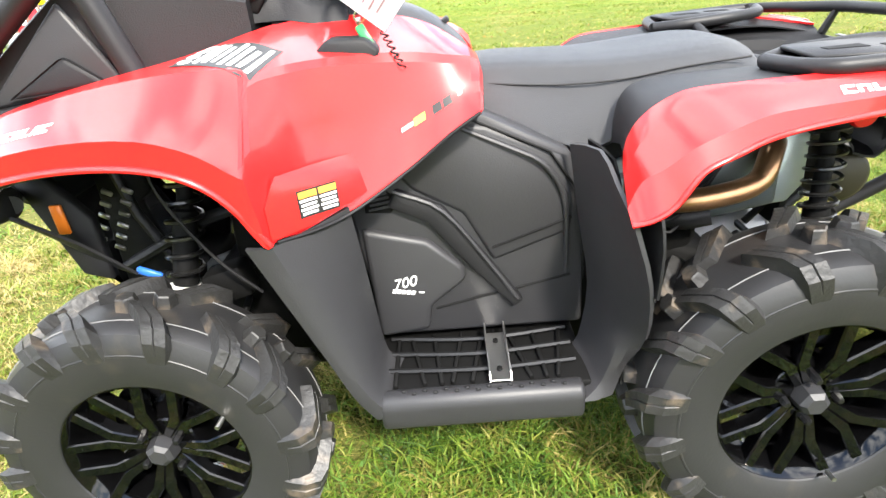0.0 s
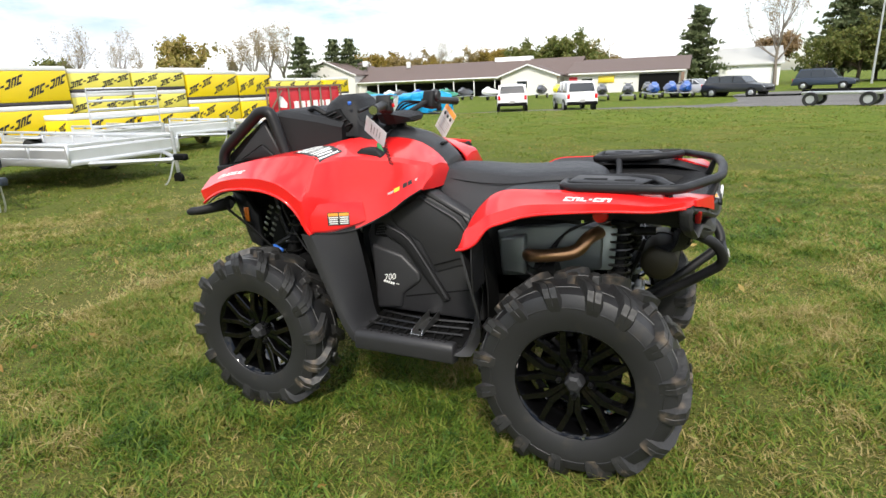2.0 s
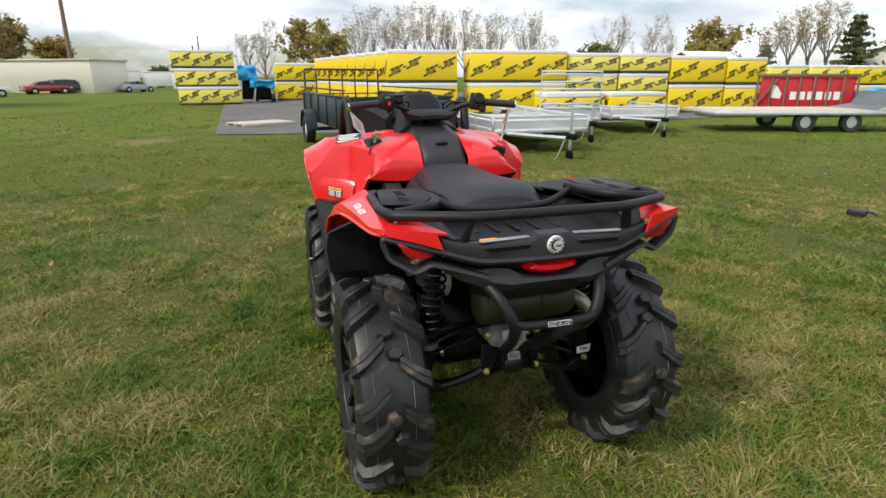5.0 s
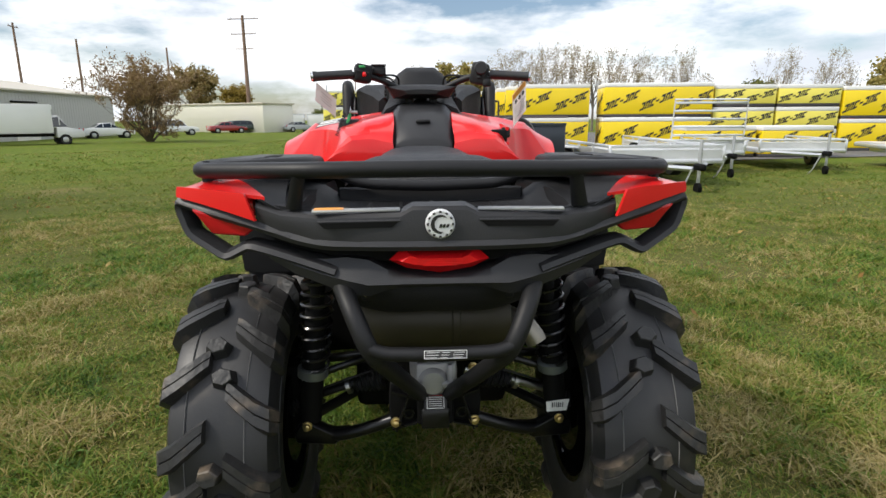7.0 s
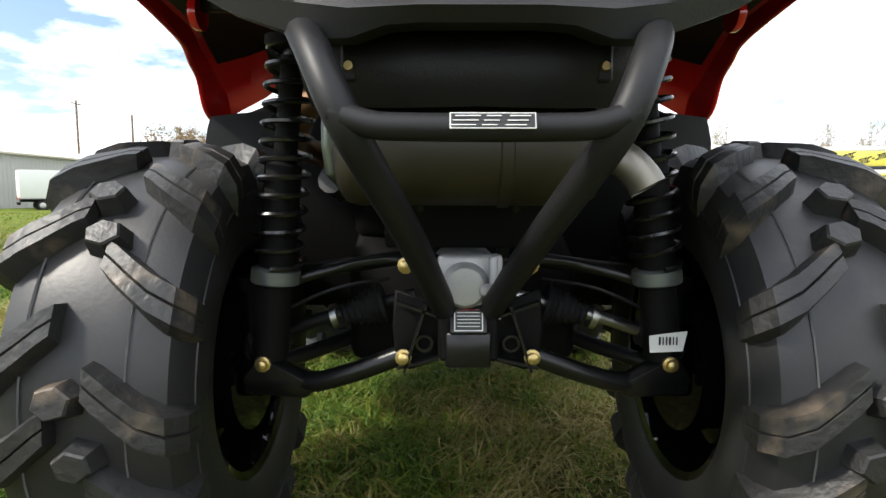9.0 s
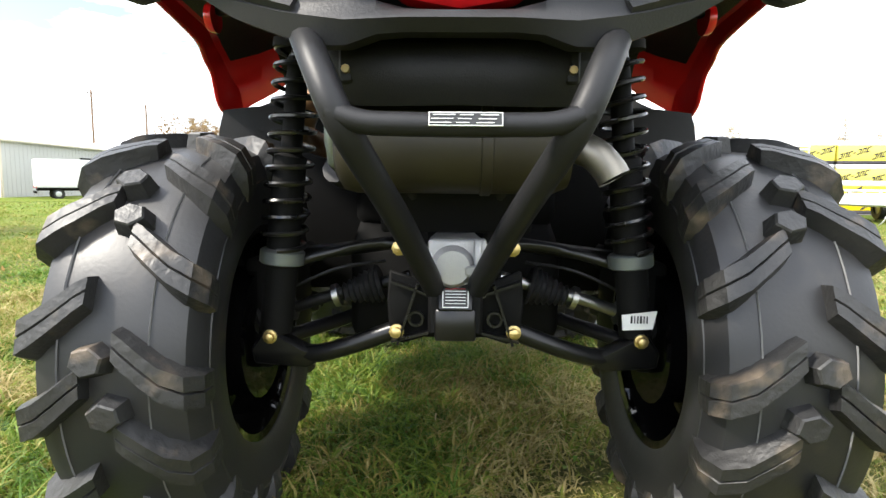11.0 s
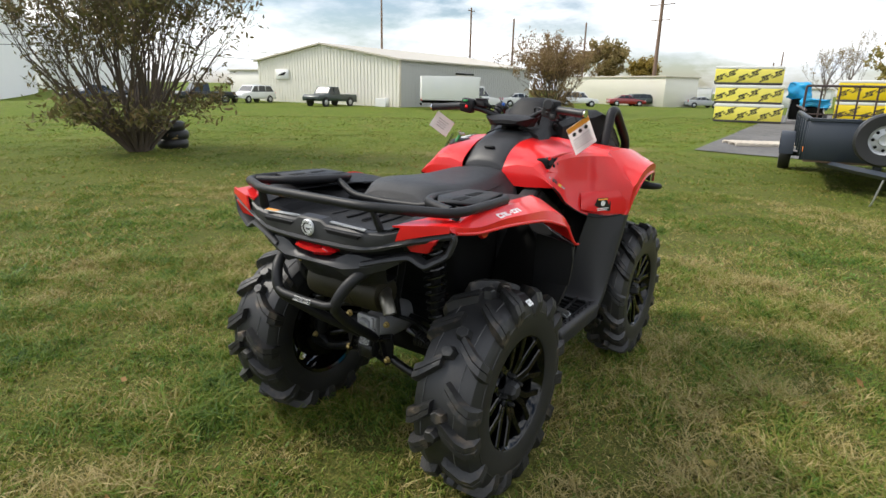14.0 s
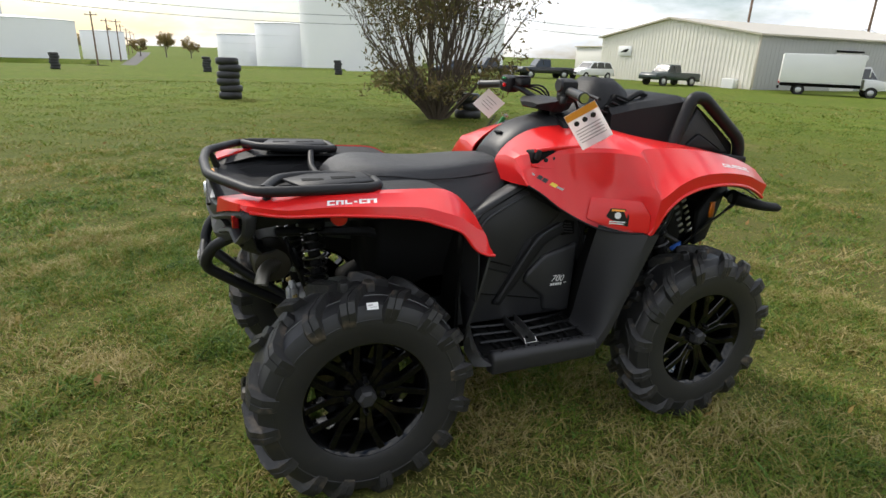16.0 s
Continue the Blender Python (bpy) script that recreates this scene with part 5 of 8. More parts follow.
def decals():
    front = {s: skin(SKIN[("front", s)], SKIN[("panel", s)]) for s in (1, -1)}
    rear = {s: skin(SKIN[("rear", s)]) for s in (1, -1)}
    m = on((1.045, .352, 1.085), (-.1, .25, .96), (1, -.25, .1))
    part("warning_decal", laid(front[1], m, [rect(0, 0, .125, .15)], .001, 10), LABEL_K, atv, "black and white printed warning decal")
    for i in range(4):
        part("decal_symbol", laid(front[1], m, [[(-.042 + .028 * i + .012 * math.cos(a), .056 + .012 * math.sin(a)) for a in (2 * math.pi * q / 12 for q in range(12))]], .0018), LABEL_W, atv)
    for i in range(7):
        part("decal_line", laid(front[1], m, [rect(-.003 * (i % 3), .032 - .0155 * i, .10 - .012 * (i % 3), .008)], .0018, 3), LABEL_W if i != 2 else LABEL_G, atv)
    for s in (1, -1):
        m = on((.925, .408 * s, .838), (-.35, s, .15), (0, 0, 1))
        if s > 0:
            part("side_decal", laid(front[s], m, [rect(0, 0, .075, .05)], .001, 4), LABEL_K, atv, "small black and orange warning decal")
            for q in (-.018, .019):
                part("decal_stripe", laid(front[s], m, [rect(q, .016, .033, .011)], .0018, 2), LABEL_O, atv)
                for i in range(4):
                    part("decal_line", laid(front[s], m, [rect(q, .005 - .0078 * i, .032 - .004 * (i % 2), .0042)], .0018, 2), LABEL_W, atv)
        else:
            part("side_decal", laid(front[s], m, [[(-.034, -.03), (.034, -.03), (.034, .006), (.022, .03), (-.022, .03), (-.034, .006)]], .001), LABEL_K, atv, "small black and white warning decal")
            part("decal_stripe", laid(front[s], m, [rect(0, .024, .04, .007)], .0018, 2), LABEL_O, atv)
            part("decal_symbol", laid(front[s], m, [[(.010 * math.cos(a), .006 + .012 * math.sin(a)) for a in (2 * math.pi * q / 12 for q in range(12))]], .0018), LABEL_W, atv)
            for i in range(2):
                part("decal_line", laid(front[s], m, [rect(0, -.016 - .007 * i, .05, .004)], .0018, 2), LABEL_W, atv)
        m = on((1.37, .49 * s, 1.005), (.02, .65 * s, .76), (0, -.5 * s, 1))
        for i in range(9):
            part("model_lettering", laid(front[s], m, glyph(i * 3 + 1, -.072 + .018 * i, 0, .0140, .020), .001), LABEL_W, atv)
        m = on((-.02, .475 * s, .962), (0, .8 * s, .6), (0, -.3 * s, 1))
        for i, (x, w, hh) in enumerate(((-.062, .021, .019), (-.038, .021, .017), (-.014, .02, .017), (.006, .009, .006), (.026, .021, .017), (.052, .028, .017))):
            part("brand_lettering", laid(rear[s], m, glyph(i + 1, x, 0, w, hh) if i != 3 else [rect(x, 0, w, hh, .2)], .001), LABEL_W, atv)
        m = on((.70, .325 * s, .955), (-.28, s, .42), (.42 * 1, 0, 1))
        for x in ((.012, .034) if s > 0 else (-.034, -.012)):
            part("trim_lettering", laid(front[s], m, [rect(x, 0, .019, .016, .35)], .001, 2), LABEL_K, atv)
        part("trim_stripe", laid(front[s], m, [rect(-.025 * s, 0, .024, .013, .5)], .001, 2), LABEL_Y, atv)
        for x, w in ((-.052, .026), (.058, .02)):
            part("trim_stripe", laid(front[s], m, [rect(x * s, 0, w, .0075, .5)], .001, 2), LABEL_G, atv)
        f = bpy.data.curves.new("engine_size", "FONT")
        f.body, f.size, f.align_x, f.align_y, f.extrude, f.shear = "700", .036, "CENTER", "CENTER", .0006, .3
        t = new("engine_size_lettering", f)
        f.materials.append(LABEL_W)
        t.parent = atv
        t.matrix_basis = Matrix.Translation((.80, .2885 * s, .569)) @ Matrix(((-s, 0, 0), (0, 0, s), (0, 1, 0))).to_4x4() @ pose(0, 0, 0, 0, 0, 10 if s > 0 else -3)
        m = on((.80, .2882 * s, .547), (0, s, 0), (.18 * -1 if s > 0 else 0, 0, 1))
        for i in range(5):
            part("engine_lettering", flat_shapes(m, [rect(-.024 + .0105 * i, 0, .008, .010, .2)], .0008), LABEL_W, atv)
        part("engine_lettering", flat_shapes(m, [rect(.036, .003, .012, .003)], .0008), LABEL_W, atv)
    m = on((.012, -.552, .680), (.1, -.62, .8), (0, .7, .7))
    part("tyre_sticker", flat_shapes(m, [rect(0, 0, .034, .022, .1)], .001), LABEL_W, atv, "small white sticker on the tyre")
    part("sticker_line", flat_shapes(m, [rect(-.006, .003, .014, .004), rect(.002, -.004, .02, .002)], .0006, .0011), LABEL_G, atv)
    for wx, a in ((0, -105), (WB, 150)):
        th = radians(a)
        part("valve_stem", tube([(wx + .176 * math.cos(th), .55, .366 + .176 * math.sin(th)), (wx + .172 * math.cos(th), .575, .366 + .172 * math.sin(th))], .005, 8), STEEL, atv)


decals()


def hang_tags():
    for nm, c, rot, tilt, lab in (("hang_tag", (.785, .345, 1.158), -26, 42, "white paper hang tag tied to the handlebar grip"), ("hang_tag", (.81, -.362, 1.146), -32, -34, "white and orange paper hang tag tied to the handlebar grip")):
        s = 1 if c[1] > 0 else -1
        tag = thing(nm, lab, "tag", pose(c[0], c[1], c[2], -30 if c[1] > 0 else 12, 0, rot) @ pose(0, 0, 0, 0, tilt, 0))
        part("card", box((0, 0, 0), (.112 if s < 0 else .1, .0012, .135 if s < 0 else .1), None, 0), TAG, tag)
        if s < 0:
            for d in (1, -1):
                part("stripe", box((0, .0011 * d, .055), (.11, .0008, .024), None, 0), LABEL_O, tag)
                for i in range(3):
                    part("pictogram", lathe(bmesh.new(), [(0, .0005), (.009, .0005), (.009, -.0005), (0, -.0005)], 14, pose(-.03 + .03 * i, .0012 * d, .026)), LABEL_K, tag)
                for i in range(5):
                    part("text_line", box((-.002 * (i % 2), .0011 * d, .002 - .011 * i), (.09, .0006, .003), None, 0), LABEL_G, tag)
        else:
            for d in (1, -1):
                for i in range(4):
                    part("text_line", box((0, .0011 * d, .02 - .014 * i), (.055 - .01 * (i % 2), .0006, .003), None, 0), LABEL_G, tag)
        top = .0675 if s < 0 else .05
        part("cord", tube([(0, 0, top - .006), (.002, .004, top + .02), (0, 0, top + .038)], .0012, 5), BLACK, tag)
    key = thing("key_fob", "green key fob with a black coiled cord hanging at the ignition", "key", pose(.80, .262, 1.07))
    part("fob", box((.01, .01, .012), (.018, .012, .06), (20, 25, 10), .004, 2), GREEN, key, "green plastic fob")
    a = Vector((-.012, .018, .045))
    part("coiled_cord", tube([a + Vector((-.0006 * k, .0004 * k, -.0012 * k)) + Vector((math.cos(k * .7), math.sin(k * .7), 0)) * .006 for k in range(70)], .0018, 5), BLACK, key)
    part("ring", lathe(bmesh.new(), [(.009, -.001), (.011, -.001), (.011, .001), (.009, .001)], 16, pose(.02, -.0, .052), True), CHROME, key)
    part("key", box((.024, -.01, .045), (.006, .03, .012), None, .001), STEEL, key)


hang_tags()

# ---- ground ----
def smooth(a, b, v):
    t = np.clip((v - a) / (b - a), 0, 1)
    return t * t * (3 - 2 * t)


def gz(x, y):
    """Height of the ground; takes numbers or arrays."""
    r = np.hypot(x, y)
    lot = smooth(11, 15, x) * (1 - smooth(46, 60, x)) * smooth(-31, -27, y) * (1 - smooth(7, 12, y))
    bumps = np.sin(x * 2.1 + 1.3 * np.sin(y * 1.1)) * np.sin(y * 1.7 + 0.9 * np.sin(x * 1.3))
    z = 0.008 - 0.1 * smooth(3.5, 12, r) - 0.5 * smooth(24, 34, r) * (1 - lot) + 0.009 * bumps * smooth(0.8, 3, r) - 2.1 * smooth(54, 112, y) * (1 - smooth(24, 44, x))
    return z if isinstance(z, np.ndarray) and z.ndim else float(z)


def noise_color(name, stops, scales, rough=0.9, bump=0.6, bump_scale=40, spots=None, thatch=None):
    m = bpy.data.materials.new(name)
    m.use_nodes = True
    n, l = m.node_tree.nodes, m.node_tree.links
    b, co = n["Principled BSDF"], n.new("ShaderNodeTexCoord")
    b.inputs["Roughness"].default_value = rough
    b.inputs["Specular IOR Level"].default_value = 0.08
    prev = None
    for (c0, c1, p0, p1), s in zip(stops, scales):
        t, r = n.new("ShaderNodeTexNoise"), n.new("ShaderNodeValToRGB")
        t.inputs["Scale"].default_value, t.inputs["Detail"].default_value, t.inputs["Roughness"].default_value = s, 8, 0.6
        l.new(co.outputs["Object"], t.inputs["Vector"])
        r.color_ramp.elements[0].position, r.color_ramp.elements[1].position = p0, p1
        l.new(t.outputs[0], r.inputs[0])
        x = n.new("ShaderNodeMix")
        x.data_type = "RGBA"
        l.new(r.outputs[0], x.inputs["Factor"])
        if prev is None:
            x.inputs["A"].default_value = (*c0, 1)
        else:
            l.new(prev, x.inputs["A"])
        x.inputs["B"].default_value = (*c1, 1)
        prev = x.outputs["Result"]
    for (cx, cy, rad, col) in spots or ():
        g, mp, r = n.new("ShaderNodeTexNoise"), n.new("ShaderNodeVectorMath"), n.new("ShaderNodeMapRange")
        mp.operation = "DISTANCE"
        mp.inputs[1].default_value = (cx, cy, 0)
        l.new(co.outputs["Object"], mp.inputs[0])
        g.inputs["Scale"].default_value, g.inputs["Detail"].default_value = 3.0, 6
        l.new(co.outputs["Object"], g.inputs["Vector"])
        a = n.new("ShaderNodeMath")
        a.operation = "MULTIPLY_ADD"
        a.inputs[1].default_value = rad * 2.2
        l.new(g.outputs[0], a.inputs[0])
        l.new(mp.outputs["Value"], a.inputs[2])
        r.inputs["From Min"].default_value, r.inputs["From Max"].default_value = rad * 2.3, rad * 1.5
        r.inputs["To Max"].default_value = 0.5
        l.new(a.outputs[0], r.inputs["Value"])
        x = n.new("ShaderNodeMix")
        x.data_type = "RGBA"
        l.new(r.outputs[0], x.inputs["Factor"])
        l.new(prev, x.inputs["A"])
        x.inputs["B"].default_value = (*col, 1)
        prev = x.outputs["Result"]
    if thatch:
        # soil and dead thatch between the standing blades, out to where the blades end
        d, r, x = n.new("ShaderNodeVectorMath"), n.new("ShaderNodeMapRange"), n.new("ShaderNodeMix")
        d.operation, x.data_type = "LENGTH", "RGBA"
        l.new(co.outputs["Object"], d.inputs[0])
        r.inputs["From Min"].default_value, r.inputs["From Max"].default_value = thatch[1], thatch[0]
        r.inputs["To Max"].default_value = 0.8
        l.new(d.outputs["Value"], r.inputs["Value"])
        l.new(r.outputs[0], x.inputs["Factor"])
        l.new(prev, x.inputs["A"])
        f, fr, fm = n.new("ShaderNodeTexNoise"), n.new("ShaderNodeValToRGB"), n.new("ShaderNodeMapping")
        fm.inputs["Scale"].default_value, fm.inputs["Rotation"].default_value = (1.0, 2.6, 1.0), (0, 0, 0.6)
        l.new(co.outputs["Object"], fm.inputs["Vector"])
        l.new(fm.outputs[0], f.inputs["Vector"])
        f.inputs["Scale"].default_value, f.inputs["Detail"].default_value, f.inputs["Roughness"].default_value = 55, 6, 0.7
        fr.color_ramp.elements[0].position, fr.color_ramp.elements[1].position = 0.38, 0.66
        fr.color_ramp.elements[0].color, fr.color_ramp.elements[1].color = (*thatch[2], 1), (*thatch[3], 1)
        l.new(f.outputs[0], fr.inputs[0])
        l.new(fr.outputs[0], x.inputs["B"])
        prev = x.outputs["Result"]
    l.new(prev, b.inputs["Base Color"])
    nb, bp = n.new("ShaderNodeTexNoise"), n.new("ShaderNodeBump")
    nb.inputs["Scale"].default_value, nb.inputs["Detail"].default_value = bump_scale, 6
    l.new(co.outputs["Object"], nb.inputs["Vector"])
    bp.inputs["Strength"].default_value, bp.inputs["Distance"].default_value = bump, 0.03
    l.new(nb.outputs[0], bp.inputs["Height"])
    l.new(bp.outputs[0], b.inputs["Normal"])
    return m


DIRT = [(13.0, 3.4, 0.9, (0.30, 0.2, 0.11)), (3.95, 0.85, 0.8, (0.27, 0.18, 0.1)), (2.5, -2.2, 0.45, (0.26, 0.19, 0.1)), (8.6, 6.0, 0.7, (0.3, 0.2, 0.11)), (2.05, 1.35, 0.4, (0.22, 0.17, 0.08))]
LAWN = noise_color("lawn", [((0.095, 0.140, 0.014), (0.125, 0.165, 0.018), 0.35, 0.65), (None, (0.165, 0.150, 0.04), 0.5, 0.72), (None, (0.065, 0.110, 0.010), 0.46, 0.68), (None, (0.19, 0.16, 0.055), 0.56, 0.74), (None, (0.032, 0.058, 0.007), 0.5, 0.64), (None, (0.22, 0.21, 0.06), 0.56, 0.70)], (0.22, 0.5, 2.2, 7.0, 22.0, 48.0), spots=DIRT, thatch=(5.0, 16.0, (0.022, 0.03, 0.008), (0.15, 0.135, 0.04)))
ASPHALT = noise_color("asphalt", [((0.13, 0.125, 0.12), (0.17, 0.165, 0.16), 0.35, 0.65), (None, (0.1, 0.1, 0.1), 0.5, 0.7), (None, (0.22, 0.21, 0.2), 0.62, 0.75)], (0.4, 3.0, 60.0), rough=0.85, bump=0.4, bump_scale=120)


def steps():
    a = [0, .25, .5, .75, 1, 1.3, 1.6, 2, 2.4, 2.8, 3.3, 3.8, 4.4, 5, 5.8, 6.6, 7.5, 8.5, 9.6, 11, 12.5, 14, 16, 18, 20, 22.5, 25, 28, 31, 34, 38, 43, 50, 60, 75, 95, 130, 190, 300, 500, 900, 1600]
    return [-v for v in a[:0:-1]] + a


def ground():
    s = steps()
    verts = [(x, y, gz(x, y)) for x in s for y in s]
    k = len(s)
    faces = [(i * k + j, (i + 1) * k + j, (i + 1) * k + j + 1, i * k + j + 1) for i in range(k - 1) for j in range(k - 1)]
    me = bpy.data.meshes.new("ground")
    me.from_pydata(verts, [], faces)
    me.shade_smooth()
    me.materials.append(LAWN)
    tagged(new("ground", me), "mown autumn grass field with bare and straw-coloured patches", "grass field", kind="structure")


ground()


def paved(name, outline, label, lift=0.02):
    """A paved area that follows the ground: strips between two edges."""
    bm = bmesh.new()
    a, b = outline
    rows = []
    for p, q in zip(spline([(*v, 0) for v in a], 8), spline([(*v, 0) for v in b], 8)):
        row = []
        for i in range(25):
            v = p.lerp(q, i / 24)
            row.append(bm.verts.new((v.x, v.y, gz(v.x, v.y) + lift)))
        rows.append(row)
    for r, t in zip(rows, rows[1:]):
        for i in range(24):
            bm.faces.new((r[i], r[i + 1], t[i + 1], t[i]))
    ob = part(name, bm, ASPHALT)
    return tagged(ob, label, "pavement", kind="structure")


paved("pavement", ([(14.3, 1.9), (13.8, -1), (13.6, -5), (14.6, -10), (15.4, -14), (15.6, -18), (15.5, -22)], [(70, 4.0), (70, -4), (70, -9), (70, -14), (70, -19), (70, -24), (70, -30)]), "weathered grey asphalt storage lot")
paved("road", ([(17, -21.5), (9, -28), (3, -29.2), (-5, -31), (-12, -33.5), (-22, -36), (-40, -38)], [(19, -27), (11, -34), (5, -35.5), (-2, -39), (-4, -56), (-20, -62), (-40, -70)]), "pale grey asphalt drive and parking area", 0.024)


# ---- grass: near blades ----
def grass(name, n, rmax, rmin, length, width, label, seed, mat, simple=False, flat=1.0, center=(0.1, 0.1)):
    rng = np.random.default_rng(seed)
    r = np.sqrt(rng.uniform(rmin ** 2, rmax ** 2, n))
    th = rng.uniform(0, 2 * np.pi, n)
    x, y = center[0] + r * np.cos(th), center[1] + r * np.sin(th)
    # clumps: blades gather where a slow wave pattern is high
    wave = np.sin(x * 3.1 + 1.7 * np.sin(y * 2.3)) + np.sin(y * 3.7 + 1.3 * np.sin(x * 2.9)) + 0.8 * np.sin(x * 9.1 + y * 7.3) + 0.8 * np.sin(x * 6.7 - y * 10.9)
    keep = rng.uniform(-6.0, 1.0, n) < wave + (1.5 if flat > 1 else 0)
    for cx, cy, rad, _ in DIRT:
        keep &= (np.hypot(x - cx, y - cy) > rad * rng.uniform(-0.6, 1.1, n))
    keep &= ~((x > 13.0) & (y < 2.2) & (y > -24)) & ~((x > -24) & (x < 18) & (y < -26))
    for wx in (0.0, 1.303):
        for wy in (0.47, -0.47):
            keep &= ~((np.abs(x - wx) < 0.10) & (np.abs(y - wy) < 0.11))
    x, y, wave = x[keep], y[keep], wave[keep]
    n = len(x)
    z = gz(x, y) - 0.004
    tuft = np.sin(x * 31 + 2.1 * np.sin(y * 23)) * np.sin(y * 37 + 1.7 * np.sin(x * 19))
    h = length * rng.uniform(0.3, 1.0, n) * np.clip(0.95 + 0.26 * wave + 0.4 * tuft, 0.35, 2.1)
    a = rng.uniform(0, 2 * np.pi, n)
    lean = h * rng.uniform(0.4, 2.3, n) * flat
    la = rng.uniform(0, 2 * np.pi, n)
    w = width * rng.uniform(0.6, 1.3, n)
    dx, dy = np.cos(a) * w / 2, np.sin(a) * w / 2
    lx, ly = np.cos(la) * lean, np.sin(la) * lean
    if simple:
        tip = np.stack([x + lx, y + ly, z + h * rng.uniform(.6, 1.0, n) / max(flat, 1.0)], 1)
        v = np.stack([np.stack([x - dx, y - dy, z], 1), np.stack([x + dx, y + dy, z], 1), tip], 1)
        me = bpy.data.meshes.new(name)
        me.vertices.add(n * 3)
        me.vertices.foreach_set("co", v.ravel())
        me.loops.add(n * 3)
        me.loops.foreach_set("vertex_index", np.arange(n * 3, dtype=np.int32))
        me.polygons.add(n)
        me.polygons.foreach_set("loop_start", (np.arange(n) * 3).astype(np.int32))
        me.update(calc_edges=True)
        me.materials.append(mat)
        tagged(new(name, me), label, "grass", kind="stuff")
        return
    v = np.empty((n, 5, 3))
    v[:, 0] = np.stack([x - dx, y - dy, z], 1)
    v[:, 1] = np.stack([x + dx, y + dy, z], 1)
    v[:, 2] = np.stack([x + dx * .8 + lx * .35, y + dy * .8 + ly * .35, z + h * .62], 1)
    v[:, 3] = np.stack([x - dx * .8 + lx * .35, y - dy * .8 + ly * .35, z + h * .62], 1)
    v[:, 4] = np.stack([x + lx, y + ly, z + h * rng.uniform(.75, 1.0, n)], 1)
    base = np.arange(n) * 5
    me = bpy.data.meshes.new(name)
    me.vertices.add(n * 5)
    me.vertices.foreach_set("co", v.ravel())
    loops = np.concatenate([np.stack([base, base + 1, base + 2, base + 3], 1), np.stack([base + 3, base + 2, base + 4], 1)], 1).ravel()
    me.loops.add(len(loops))
    me.loops.foreach_set("vertex_index", loops.astype(np.int32))
    me.polygons.add(n * 2)
    starts = np.stack([np.arange(n) * 7, np.arange(n) * 7 + 4], 1).ravel()
    me.polygons.foreach_set("loop_start", starts.astype(np.int32))
    me.update(calc_edges=True)
    me.materials.append(mat)
    tagged(new(name, me), label, "grass", kind="stuff")


def blade_material(name, ramp):
    m = bpy.data.materials.new(name)
    m.use_nodes = True
    n, l = m.node_tree.nodes, m.node_tree.links
    b = n["Principled BSDF"]
    b.inputs["Roughness"].default_value = 0.6
    b.inputs["Specular IOR Level"].default_value = 0.3
    g, r = n.new("ShaderNodeNewGeometry"), n.new("ShaderNodeValToRGB")
    e = r.color_ramp.elements
    for i, (p, c) in enumerate(ramp):
        q = e[i] if i < 2 else e.new(p)
        q.position, q.color = p, (*c, 1)
    co, t, ad, cl = n.new("ShaderNodeTexCoord"), n.new("ShaderNodeTexNoise"), n.new("ShaderNodeMath"), n.new("ShaderNodeMath")
    wide, ws = n.new("ShaderNodeTexNoise"), n.new("ShaderNodeMath")
    wide.inputs["Scale"].default_value, wide.inputs["Detail"].default_value = 0.45, 4
    l.new(co.outputs["Object"], wide.inputs["Vector"])
    ws.operation, ws.inputs[1].default_value, ws.inputs[2].default_value = "MULTIPLY_ADD", 1.3, -1.58
    l.new(wide.outputs[0], ws.inputs[0])
    t.inputs["Scale"].default_value, t.inputs["Detail"].default_value, t.inputs["Roughness"].default_value = 2.6, 8, 0.72
    l.new(co.outputs["Object"], t.inputs["Vector"])
    ad.operation, ad.inputs[1].default_value = "MULTIPLY_ADD", 0.66
    cl.operation, cl.inputs[1].default_value = "MULTIPLY_ADD", 2.5
    l.new(ws.outputs[0], cl.inputs[2])
    l.new(t.outputs[0], cl.inputs[0])
    l.new(g.outputs["Random Per Island"], ad.inputs[0])
    l.new(cl.outputs[0], ad.inputs[2])
    l.new(ad.outputs[0], r.inputs[0])
    l.new(r.outputs[0], b.inputs["Base Color"])
    tr = n.new("ShaderNodeBsdfTranslucent")
    l.new(r.outputs[0], tr.inputs["Color"])
    mx = n.new("ShaderNodeMixShader")
    mx.inputs[0].default_value = 0.3
    l.new(b.outputs[0], mx.inputs[1])
    l.new(tr.outputs[0], mx.inputs[2])
    l.new(mx.outputs[0], n["Material Output"].inputs["Surface"])
    return m



BLADE = blade_material("grass_blades", [(0.0, (0.025, 0.059, 0.007)), (0.28, (0.071, 0.143, 0.013)), (0.55, (0.151, 0.218, 0.024)), (0.74, (0.218, 0.214, 0.042)), (0.9, (0.302, 0.239, 0.076)), (1.0, (0.403, 0.328, 0.143))])
BLADE_FAR = blade_material("grass_tufts", [(0.0, (0.060, 0.105, 0.010)), (0.35, (0.105, 0.165, 0.016)), (0.65, (0.155, 0.20, 0.024)), (0.85, (0.21, 0.21, 0.045)), (1.0, (0.29, 0.245, 0.08))])
WEED = blade_material("weed_leaves", [(0.0, (0.041, 0.099, 0.016)), (0.4, (0.086, 0.180, 0.027)), (0.8, (0.135, 0.234, 0.041)), (1.0, (0.198, 0.261, 0.063))])
THATCH = blade_material("cut_grass_and_thatch", [(0.0, (0.029, 0.046, 0.010)), (0.35, (0.071, 0.097, 0.018)), (0.6, (0.139, 0.122, 0.038)), (0.85, (0.227, 0.164, 0.071)), (1.0, (0.302, 0.235, 0.118))])
